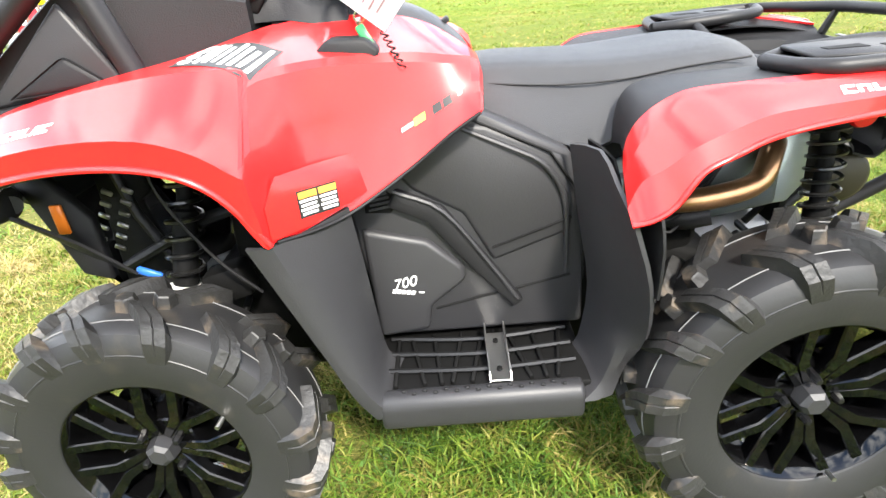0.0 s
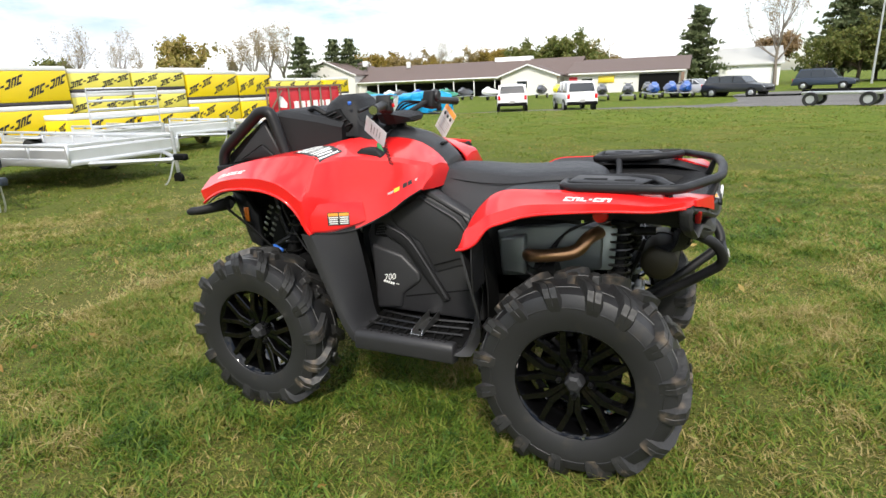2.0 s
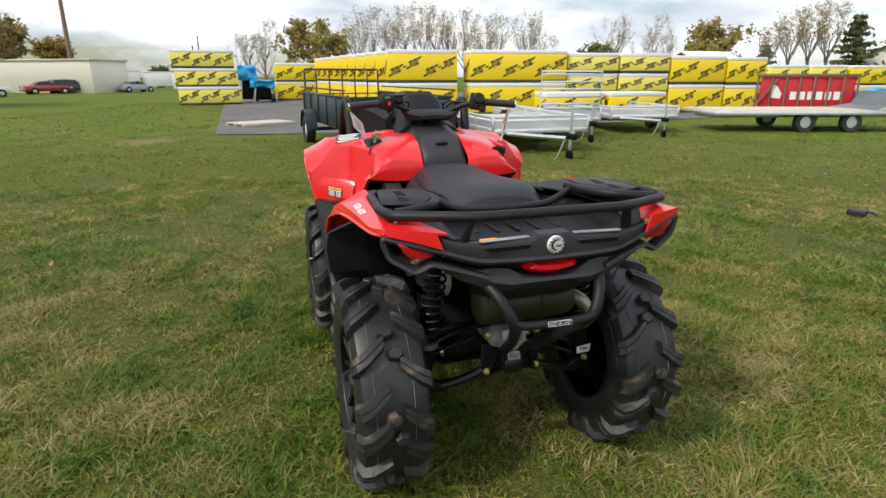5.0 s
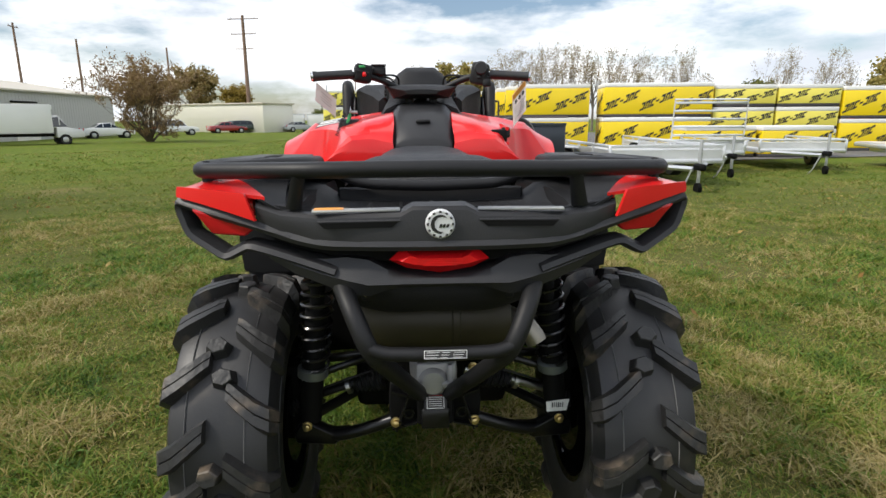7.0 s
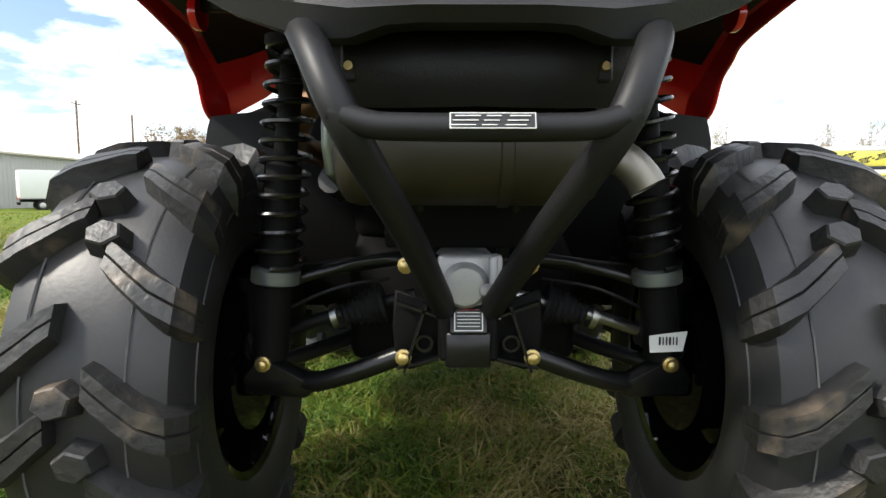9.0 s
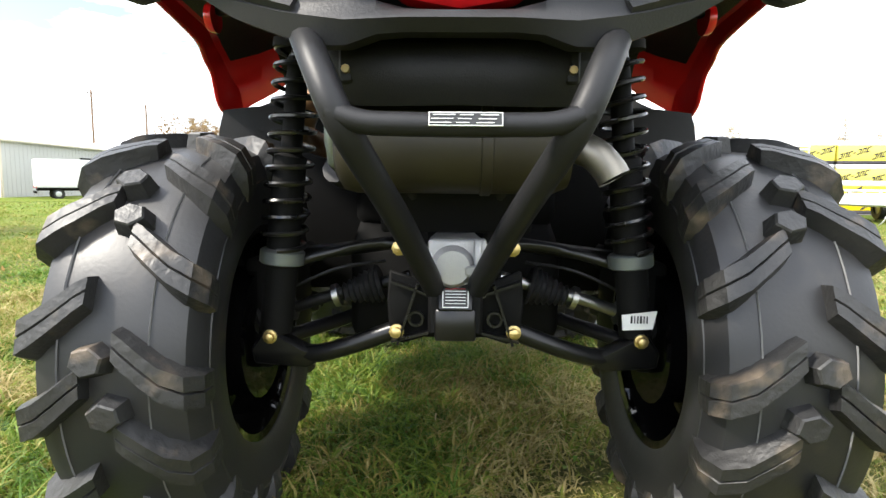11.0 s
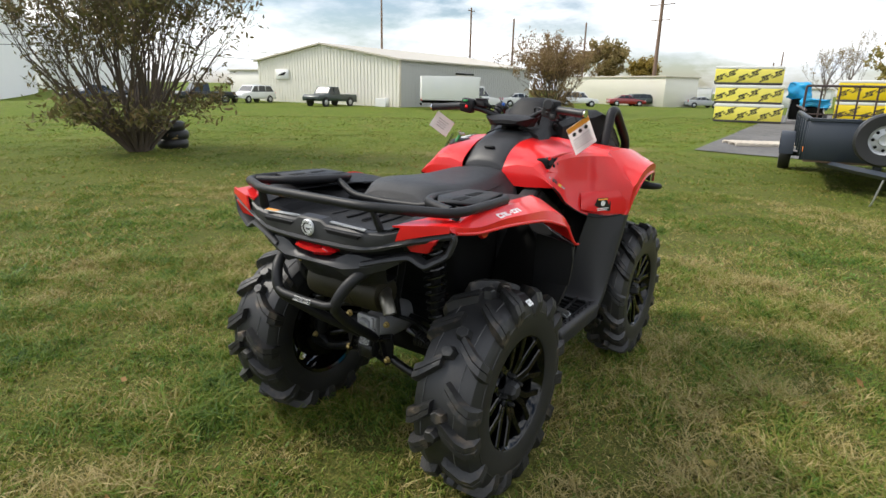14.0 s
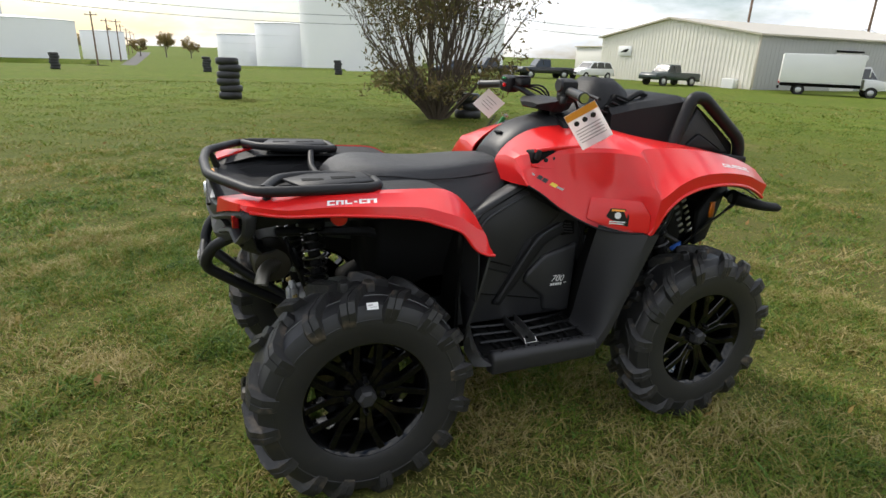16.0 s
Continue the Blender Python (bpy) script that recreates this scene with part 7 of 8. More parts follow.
# ---- vehicles ----
def car(kind, paint, c, yaw, label, L=4.6, W=1.82, H=1.65):
    ob = thing("parked_car", label, "truck" if kind in ("pickup", "box") else "car", pose(*c, 0, 0, yaw))
    h = L / 2
    if kind == "sedan":
        prof = [(-h, .45), (-h + .03, .75), (-h + .25, .95), (-h * .55, 1.0), (h * .38, .95), (h * .9, .80), (h, .62), (h - .02, .35), (-h + .1, .3)]
        top = [(-h * .62, .98), (-h * .32, H * .97), (h * .05, H), (h * .42, .96)]
    elif kind == "pickup":
        prof = [(-h, .55), (-h, 1.05), (h * .92, 1.05), (h, .85), (h, .5), (-h + .1, .45)]
        top = [(-.35, 1.04), (-.28, H * .98), (h * .30, H), (h * .48, 1.04)]
    elif kind == "box":
        prof = [(h * .50, .5), (h * .50, 1.25), (h * .72, 1.2), (h * .97, 1.05), (h, .75), (h, .5)]
        top = [(h * .42, 1.2), (h * .42, 2.05), (h * .55, 2.1), (h * .72, 1.22)]
    else:
        prof = [(-h, .5), (-h + .04, .95), (-h * .9, 1.05), (h * .45, 1.05), (h * .93, .92), (h, .75), (h, .42), (-h + .1, .38)]
        top = [(-h * .93, 1.03), (-h * .80, H * .97), (-h * .2, H), (h * .22, H * .97), (h * .48, 1.03)]
    bm = prism(prof, -W / 2, W / 2, .05, 2)
    body = part("body", bm, CAR_M[paint], ob)
    def cabin(o, w0, w1, grow=0.0):
        t = bmesh.new()
        z0, z1 = min(p[1] for p in o), max(p[1] for p in o)
        ring = lambda s: [(p[0], s * (w0 + (w1 - w0) * (p[1] - z0) / (z1 - z0)), p[1]) for p in o]
        loft(t, [ring(-1), ring(1)])
        bmesh.ops.recalc_face_normals(t, faces=t.faces)
        chamfer(t, .03, 2)
        return t
    part("cabin", cabin(top, W / 2 - .04, W / 2 - .2), CAR_M[paint], ob)
    z0, z1 = top[0][1], H if kind != "box" else 2.1
    cx = sum(p[0] for p in top) / len(top)
    glass = [(cx + (p[0] - cx) * .93, z0 + .05 + (p[1] - z0) * .80) for p in top]
    zt = lambda z: (W / 2 - .04) + (-.16) * (z - z0) / (max(p[1] for p in top) - z0)
    for s in (1, -1):
        t = bmesh.new()
        loft(t, [[(p[0], s * (zt(p[1]) - .012), p[1]) for p in glass], [(p[0], s * (zt(p[1]) + .006), p[1]) for p in glass]])
        w = part("side_window", t, GLASS, ob)
        for q in (.36, .68) if kind not in ("pickup", "box") else (.5,):
            xx = glass[0][0] + (glass[-1][0] - glass[0][0]) * q
            part("pillar", box((xx, s * (W / 2 - .10), (z0 + z1) / 2), (.06, .06, (z1 - z0) * .86), (0, 0, 0), .005), CAR_M[paint], ob)
    for a, b in ((top[0], top[1]), (top[-1], top[-2])):
        d = Vector((b[0] - a[0], 0, b[1] - a[1]))
        nrm = Vector((d.z, 0, -d.x)).normalized() * (1 if a is top[-1] else -1)
        t = bmesh.new()
        q0, q1 = Vector((a[0], 0, a[1])) + d * .16, Vector((a[0], 0, a[1])) + d * .88
        loft(t, [[(q.x + nrm.x * o, y, q.z + nrm.z * o) for q, y in ((q0, -W * .42), (q0, W * .42), (q1, W * .37), (q1, -W * .37))] for o in (-.01, .015)])
        part("windscreen", t, GLASS, ob)
    if kind == "box":
        part("cargo_box", box((-h * .28, 0, .85 + (H - .85) / 2), (L * .72, W + .25, H - .85), None, .04, 2), WHITE, ob)
        part("chassis", box((-h * .25, 0, .68), (L * .72, W * .6, .2), None, .02), DARK, ob)
        part("roof_fairing", box((h * .40, 0, H - .2), (.5, W, .35), None, .08, 2), WHITE, ob)
    if kind == "pickup":
        part("bed", box((-h * .62, 0, 1.03), (L * .34, W - .22, .06), None, .01), DARK, ob)
    r = .34 if kind != "pickup" else .38
    for x in (-h * .62, h * .64):
        for s in (1, -1):
            t = part("wheel", lathe(bmesh.new(), [(0, .08), (r * .6, .09), (r * .92, .1), (r, .06), (r, -.1), (0, -.1)], 22, pose(0, 0, 0) if s > 0 else pose(0, 0, 0, 0, 0, 180)), RUBBER, ob, m=pose(x, s * (W / 2 - .06), r))
            part("rim", lathe(bmesh.new(), [(0, .1), (r * .2, .105), (r * .55, .1), (r * .6, .085), (0, .085)], 16, pose(0, 0, 0) if s > 0 else pose(0, 0, 0, 0, 0, 180)), GALV, t)
            part("wheel_arch", lathe(bmesh.new(), [(0, .03), (r * 1.16, .03), (r * 1.16, 0), (0, 0)], 20, pose(x, s * (W / 2 - .012), r) if s > 0 else pose(x, -(W / 2 - .012), r, 0, 0, 180)), DARK, ob)
    for s in (1, -1):
        part("tail_light", box((-h + .02, s * (W / 2 - .12), .88), (.06, .16, .26), None, .01), LAMP_RED, ob)
        part("headlight", box((h - .06, s * (W / 2 - .2), .72), (.1, .26, .14), None, .02), CHROME, ob)
    part("bumper", box((-h + .0, 0, .48), (.12, W * .97, .2), None, .03), DARK if paint == "white" else CAR_M[paint], ob)
    part("number_plate", box((-h - .065, 0, .62), (.01, .32, .15), None, 0), LABEL_G, ob)
    part("grille", box((h - .0, 0, .62), (.06, W * .5, .14), None, .01), DARK, ob)
    return ob


def on_ground(x, y):
    return (x, y, gz(x, y) - .01)


car("suv", "white", on_ground(11.1, -34.8), -72, "white compact sport utility car parked on the drive", 4.5, 1.85, 1.68)
car("suv", "white", on_ground(7.0, -34.5), -66, "boxy white sport utility car parked on the drive", 4.4, 1.85, 1.75)
car("suv", "black", on_ground(-2.7, -49.3), 150, "black crossover car parked on the asphalt", 4.9, 1.9, 1.62)
car("sedan", "silver", on_ground(0.3, -51.5), 150, "silver sedan car parked beside a black car", 4.6, 1.8, 1.45)
car("suv", "navy", on_ground(-10.6, -62.5), 160, "dark blue van parked on the asphalt", 5.0, 2.0, 1.9)
car("box", "white", on_ground(42.3, 27.65), -49.5, "white box truck parked beside a metal building", 7.0, 2.1, 2.85)
car("pickup", "green", on_ground(37.4, 38.9), 185, "dark green pickup truck parked before a metal building", 5.4, 1.95, 1.75)
car("suv", "white", on_ground(36.5, 49.2), 190, "white estate car parked in a row", 4.9, 1.9, 1.75)
car("pickup", "black", on_ground(31.6, 50.2), 170, "black pickup truck parked in a row", 5.6, 2.0, 1.85)
car("pickup", "black", on_ground(27.6, 54.0), 175, "black pickup truck parked in a row", 5.4, 1.95, 1.8)
car("sedan", "navy", on_ground(23.5, 54.5), 175, "dark sedan parked in a row", 4.7, 1.85, 1.5)
car("sedan", "red", on_ground(78.2, 24.3), -55, "dark red sedan parked before a pale building", 4.9, 1.85, 1.5)
car("suv", "green", on_ground(80.5, 22.6), -50, "dark green estate car parked beside a red sedan", 4.7, 1.85, 1.65)
car("suv", "white", on_ground(68.0, 27.0), -60, "white sport utility car parked behind a small tree", 4.7, 1.9, 1.8)
car("sedan", "white", on_ground(57.5, 29.5), -50, "white car parked behind a small tree", 4.5, 1.85, 1.5)
car("sedan", "silver", on_ground(84.5, 18.6), -50, "silver car parked in the distance", 4.6, 1.8, 1.45)
car("sedan", "silver", on_ground(84.0, 15.9), -50, "pale grey car parked in the distance", 4.6, 1.8, 1.45)


def enclosed_trailer(c, yaw, L, label, paint="black", H=2.3):
    ob = thing("enclosed_trailer", label, "trailer", pose(*c, 0, 0, yaw))
    W = 2.45
    part("body", box((0, 0, .45 + H / 2), (L, W, H), None, .06, 2), CAR_M[paint], ob)
    for y in (-W / 2, W / 2):
        for x in (-L / 2, L / 2):
            part("corner_trim", box((x, y, .45 + H / 2), (.1, .1, H), None, .01), ALU, ob)
    for z in (.47, .45 + H):
        for x in (-L / 2, L / 2):
            part("edge_trim", box((x, 0, z), (.1, W, .1), None, .01), ALU, ob)
        for y in (-W / 2, W / 2):
            part("edge_trim", box((0, y, z), (L, .1, .08), None, .01), ALU, ob)
    m = Matrix.Translation((-L / 2 - .012, 0, 1.9)) @ Matrix(((0, 0, -1), (-1, 0, 0), (0, 1, 0))).to_4x4()
    part("emblem", flat_shapes(m, [rect(0, 0, .9, .09, 2.0), rect(-.02, .04, .75, .08, -2.0)], .004), LABEL_Y, ob)
    for y in (-.6, .6):
        part("door_bar", box((-L / 2 - .04, y * 1.6, 1.5), (.03, .03, 1.9), None, .004), ALU, ob)
    for x in (-.4, .4):
        for y in (-1.05, 1.05):
            trailer_wheel(ob, x, y, .33, .33, GALV)


enclosed_trailer((-14.8, -40.6, gz(-14.8, -40.6)), -90, 4.6, "black enclosed trailer with white corner trim", H=1.95)
enclosed_trailer((-18.7, -38.8, gz(-18.7, -38.8)), -90, 5.4, "black enclosed trailer with pale edge trim", H=2.55)

enclosed_trailer((112, 22.3, gz(112, 22)), 96, 4.6, "white enclosed trailer parked in the distance", "white")
enclosed_trailer((112, 17.0, gz(112, 17)), 96, 4.6, "white enclosed trailer parked in the distance", "white")


def quad_trailer():
    ob = thing("small_trailer", "low open trailer carrying a covered pale machine", "trailer", pose(-5.4, -25.6, gz(-5.4, -25.6), 0, 0, 160))
    part("deck", box((0, 0, .5), (2.6, 1.4, .1), None, .01), GALV, ob)
    for y in (-.7, .7):
        part("side_rail", box((0, y, .62), (2.6, .05, .06), None, .004), DARK, ob)
        trailer_wheel(ob, .95, y * 1.1, .28, .28, GALV)
        trailer_wheel(ob, -.95, y * 1.1, .28, .28, GALV)
    part("tongue", tube([(-1.3, 0, .45), (-3.6, .1, .42)], .04, 4), DARK, ob)
    for x in (-.3, .3):
        part("plate", box((x, .76, .52), (.2, .02, .1), None, 0), LABEL_Y, ob)


quad_trailer()


def watercraft(c, yaw, paint, label):
    ob = thing("watercraft", label, "watercraft", pose(*c, 0, 0, yaw), "watercraft on trailers")
    st = [(-1.5, .42, .62, .95), (-.6, .5, .5, 1.05), (.4, .48, .5, 1.2), (1.1, .35, .58, 1.1), (1.6, .06, .75, .95)]
    part("hull", loft(bmesh.new(), [[(x, -w, z0 + .18), (x, -w * .6, z0), (x, w * .6, z0), (x, w, z0 + .18), (x, w * .7, z1), (x, -w * .7, z1)] for x, w, z0, z1 in st]), paint, ob, smooth=25)
    part("saddle", box((-.5, 0, 1.1), (1.3, .34, .2), None, .06, 2), DARK, ob)
    part("steering", tube([(.3, -.35, 1.35), (.38, 0, 1.3), (.3, .35, 1.35)], .03, 6), DARK, ob)
    part("cowl", prism([(.2, 1.1), (.35, 1.36), (.6, 1.3), (1.2, 1.0)], -.2, .2, .05, 2), paint, ob)
    part("trailer_bed", box((0, 0, .42), (3.0, .9, .08), None, .01), GALV, ob)
    for y in (-.55, .55):
        trailer_wheel(ob, -.5, y, .22, .22, GALV)


PAINT_S = [material("craft_" + n, c, 0.3, vary=0.1, coat=0.5) for n, c in (("white", (.75, .75, .74)), ("yellow", (.7, .65, .02)), ("green", (.02, .25, .15)), ("blue", (.02, .1, .4)), ("black", (.03, .03, .035)))]
for i, (x, y, a, p, nm) in enumerate(((22.5, -50, 70, 2, "green"), (20.0, -56, 80, 0, "white"), (17.4, -57, 85, 0, "white"), (13.0, -57.5, 80, 1, "yellow"), (7.4, -48.0, 100, 4, "black"), (5.2, -47.0, 95, 4, "black"), (3.4, -48.5, 100, 3, "blue"), (2.2, -50.5, 100, 3, "blue"), (27.0, -58, 80, 4, "black"), (25.2, -57, 95, 2, "green"), (23.8, -58.5, 85, 4, "black"), (29.5, -59, 75, 3, "blue"), (31.5, -58, 90, 4, "black"), (33.5, -59.5, 80, 0, "white"), (15.2, -58.5, 95, 4, "black"), (10.2, -52, 100, 4, "black"), (1.0, -49.5, 95, 3, "blue"), (-.2, -52.5, 100, 0, "white"), (4.2, -52.5, 95, 4, "black"), (35.5, -58, 85, 2, "green"))):
    watercraft((x, y, gz(x, y)), a, PAINT_S[p], nm + " watercraft on a small trailer outside the showroom")


# ---- buildings ----
def gable_prism(x0, x1, y0, y1, z0, ze, zr, along):
    """A house body: ridge along x or y."""
    bm = bmesh.new()
    if along == "y":
        xm = (x0 + x1) / 2
        return add_prism(bm, [(x0, z0), (x1, z0), (x1, ze), (xm, zr), (x0, ze)], y0, y1, 0, 1, "xz")
    ym = (y0 + y1) / 2
    return add_prism(bm, [(y0, z0), (y1, z0), (y1, ze), (ym, zr), (y0, ze)], x0, x1, 0, 1, "yz")


def roof_slabs(ob, x0, x1, y0, y1, ze, zr, along, mat, over=.4, t=.14):
    if along == "y":
        xm = (x0 + x1) / 2
        for a, b in ((x0 - over, xm), (x1 + over, xm)):
            drop = (zr - ze) / abs(xm - x0) * over
            part("roof", prism([(a, ze - drop + .01), (b, zr + .01), (b, zr + t), (a, ze - drop + t)], y0 - over, y1 + over), mat, ob)
    else:
        ym = (y0 + y1) / 2
        for a, b in ((y0 - over, ym), (y1 + over, ym)):
            drop = (zr - ze) / abs(ym - y0) * over
            part("roof", prism([(a, ze - drop + .01), (b, zr + .01), (b, zr + t), (a, ze - drop + t)], x0 - over, x1 + over, 0, 1, "yz"), mat, ob)


def showroom():
    ob = thing("showroom_building", "long low cream showroom building with brown shingle roof", "building")
    g = -.7
    part("wall", gable_prism(1.8, 15.0, -84, -72.0, g, 1.85, 3.35, "x"), CREAM_2, ob)
    roof_slabs(ob, 1.8, 15.0, -84, -72.0, 1.85, 3.35, "x", ROOF_B, .5)
    part("wall", gable_prism(15.0, 47, -84, -74.0, g, 1.75, 3.9, "x"), CREAM_2, ob)
    roof_slabs(ob, 15.0, 47, -84, -74.0, 1.75, 3.9, "x", ROOF_B, .5)
    part("porch_wall", gable_prism(16.2, 23.4, -78, -70.0, g, 1.75, 2.95, "y"), CREAM_2, ob)
    roof_slabs(ob, 16.2, 23.4, -78, -70.0, 1.75, 2.95, "y", ROOF_B, .35)
    part("porch_wall", gable_prism(47, 57, -84, -73.0, g, 3.0, 4.95, "y"), CREAM_2, ob)
    roof_slabs(ob, 47, 57, -84, -73.0, 3.0, 4.95, "y", ROOF_B, .35)
    for x0, x1, y, z0, z1, ze, zr in ((16.0, 23.6, -69.6, 0, 0, 1.68, 3.02), (46.8, 57.2, -72.6, 0, 0, 2.9, 5.05)):
        xm = (x0 + x1) / 2
        for a in (x0 - .3, x1 + .3):
            part("gable_trim", prism([(a, ze - .12), (xm, zr - .02), (xm, zr + .16), (a, ze + .06)], y, y + .06), WHITE, ob)
    part("awning", box((34.5, -72.3, 1.55), (22, 3.4, .16), (6, 0, 0), .02), WHITE, ob, "long white awning")
    part("shop_front", box((34.5, -73.9, .35), (22, .2, 2.0), None, 0), DARK, ob)
    for k in range(8):
        part("awning_post", box((24.5 + 2.9 * k, -70.9, .4), (.12, .12, 2.2), None, 0), WHITE, ob)
    # no real bay: a near-black slab on the wall paints its shaded interior
    part("carport_opening", box((4.6, -71.95, .4), (4.4, .2, 2.1), None, 0), DARK, ob)
    part("carport_post", box((2.0, -71.7, .4), (.35, .35, 2.2), None, .01), TIMBER, ob)
    part("eave_trim", box((8.4, -71.45, 1.72), (13.4, .06, .16), None, 0), WHITE, ob)
    for x, y in ((20.6, -69.97), (12.9, -71.97)):
        w = part("window", box((x, y, .75), (1.5, .08, .95), None, .01), WHITE, ob)
        part("pane", box((x, y + .045, .75), (1.3, .02, .8), None, 0), GLASS, w)
    part("entry_door", box((14.6, -71.95, .35), (1.0, .1, 2.05), None, .01), RED_P, ob)
    # yellow slab on the wall, added in place of a parked yellow machine
    part("sign", box((10.6, -71.9, 1.0), (1.9, .08, .8), None, .01), LABEL_Y, ob)
    part("roof_unit", box((24.5, -79.6, 4.1), (5.2, 2.0, .7), None, .05), WHITE, ob)
    part("roof_vent", box((40.5, -78, 4.1), (.5, .5, .9), None, .03), WHITE, ob)
    part("roof_vent", box((48.0, -78, 4.6), (.7, .6, .8), None, .03), WHITE, ob)


showroom()


def metal_building():
    """Gable front towards the field, with ribbed siding."""
    ob = thing("metal_building", "cream ribbed metal warehouse with a low gable roof", "building")
    x0, x1, y0, y1, g, ze, zr = 41.3, 68, 33.7, 54.5, -.75, 3.65, 5.25
    part("wall", gable_prism(x0 + .1, x1 - .1, y0 + .1, y1 - .1, g, ze, zr, "x"), CREAM, ob)
    roof_slabs(ob, x0, x1, y0, y1, ze, zr, "x", ROOF_P, .25, .16)
    ym = (y0 + y1) / 2
    ribs = bmesh.new()
    k = 0
    y = y0 + .15
    while y < y1:
        top = ze + (zr - ze) * (1 - abs(y - ym) / (ym - y0)) - .05
        add_box(ribs, (x0 + .085, y, (g + top) / 2), (.05, .07, top - g))
        y += .45
    tagged(part("siding_rib", ribs, CREAM, ob), kind="stuff")
    # side turned from the sun: its shade is put into a greyer siding colour
    sd = bmesh.new()
    x = x0 + .2
    while x < x1:
        add_box(sd, (x, y0 + .085, (g + ze) / 2), (.07, .05, ze - g))
        x += .45
    tagged(part("siding_rib", sd, GREY_S, ob), kind="stuff")
    part("side_wall", box(((x0 + x1) / 2, y0 + .09, (g + ze) / 2), (x1 - x0 - .2, .03, ze - g), None, 0), GREY_S, ob, "cream side wall with its shade painted grey")
    part("corner_trim", box((x0 + .06, y0 + .06, (g + ze) / 2), (.16, .16, ze - g), None, .01), ROOF_P, ob)
    part("roller_door", box((x0 + 11, y0 + .04, .95), (3.2, .12, 3.3), None, .02), CREAM_2, ob)
    part("door_hood", box((x0 + 11, y0 - .02, 2.72), (3.4, .2, .14), None, .01), DARK, ob)
    sg = part("sign", box((x0 - .02, y1 - 4.3, 2.3), (.08, 2.1, 1.0), None, .02), WHITE, ob, "small white sign with a dark emblem")
    part("sign_mark", prism([(y1 - 3.6, 2.15), (y1 - 4.7, 2.2), (y1 - 5.0, 2.55), (y1 - 4.3, 2.45)], x0 - .08, x0 - .065, 0, 1, "yz"), DARK, sg)
    part("bench_box", box((x0 - .5, y0 + 1.8, -.2), (.6, 1.3, .8), None, .04), WHITE, ob)
    ob2 = thing("annex_building", "pale flat-roofed annex beside a metal warehouse", "building")
    part("wall", box((58, 63, 1.1), (18, 15, 3.6), None, .03), CREAM_2, ob2)
    part("roof", box((58, 63, 2.98), (18.4, 15.4, .16), None, .02), ROOF_P, ob2)
    ob3 = thing("storage_building", "long pale flat-roofed storage building", "building")
    part("wall", box((0, 0, 1.35), (6, 24, 4.0), None, .03), CREAM, ob3)
    part("roof", box((0, 0, 3.42), (6.4, 24.4, .2), None, .02), ROOF_P, ob3)
    ob3.matrix_basis = pose(88, 28.6, -.1, 0, 0, -30)
    ob4 = thing("low_shed", "long low white shed in the distance", "building")
    part("wall", box((112, 8, .8), (14, 12, 2.8), None, .03), WHITE, ob4)
    part("roof", box((112, 8, 2.3), (14.4, 12.4, .2), None, .02), ROOF_P, ob4)
    ob5 = thing("far_house", "small house with a red brown roof behind a wood", "building")
    part("wall", gable_prism(-9, -2, -92, -84, -.7, 2.2, 4.2, "x"), WHITE, ob5)
    roof_slabs(ob5, -9, -2, -92, -84, 2.2, 4.2, "x", GREY_S, .4)
    ob6 = thing("red_shed", "small red shed with a white roof behind the crates", "building")
    part("wall", gable_prism(44, 50, -44, -39, -.6, 2.4, 3.6, "y"), RED_P, ob6)
    roof_slabs(ob6, 44, 50, -44, -39, 2.4, 3.6, "y", WHITE, .3)


metal_building()


def tank(x, y, r, h, label="tall white cylindrical storage tank"):
    ob = thing("storage_tank", label, "storage tank", pose(x, y, gz(x, y) - .2), "white storage tanks")
    part("shell", lathe(bmesh.new(), [(0, -h / 2), (r, -h / 2), (r, h / 2), (r * .98, h / 2 + .15), (0, h / 2 + r * .07)], 48, pose(0, 0, h / 2, 90)), TANK_W, ob)
    for k in range(1, 4):
        part("seam", lathe(bmesh.new(), [(r, -.03), (r + .03, -.03), (r + .03, .03), (r, .03)], 48, pose(0, 0, h * k / 4, 90), True), TANK_W, ob)
    part("rim_rail", lathe(bmesh.new(), [(r, -.05), (r + .08, -.05), (r + .08, .05), (r, .05)], 48, pose(0, 0, h, 90), True), GALV, ob)


for x, y, r, h in ((28.3, 111.4, 11.5, 15), (16.6, 122, 7.0, 8.7), (9.3, 132.7, 6.6, 6.6), (-35.4, 144, 11, 8.1), (-54, 165, 12, 13), (-23.2, 171.5, 4.9, 6.8), (52, 118, 9, 11)):
    tank(x, y, r, h)


def bund():
    ob = thing("grass_bank", "low grassy bank with a pale kerb round the tanks", "bank", kind="structure")
    for x0, x1, y, h in ((-70, -20, 128, .8), (4, 22, 98, .75), (4, 22, 110, .8)):
        z = gz(0, y)
        part("bank", prism([(y - 3, z - .3), (y, z + h), (y + 4, z + h), (y + 8, z - .3)], x0, x1, .2, 1, "yz"), LAWN, ob)


bund()
paved("gravel_track", ([(-11.5, 62), (-12.6, 90), (-14.6, 120), (-22, 230), (-30, 330)], [(-9.5, 62), (-10.4, 90), (-12.0, 120), (-18, 230), (-24, 330)]), "pale gravel track between grass and power poles", .03)


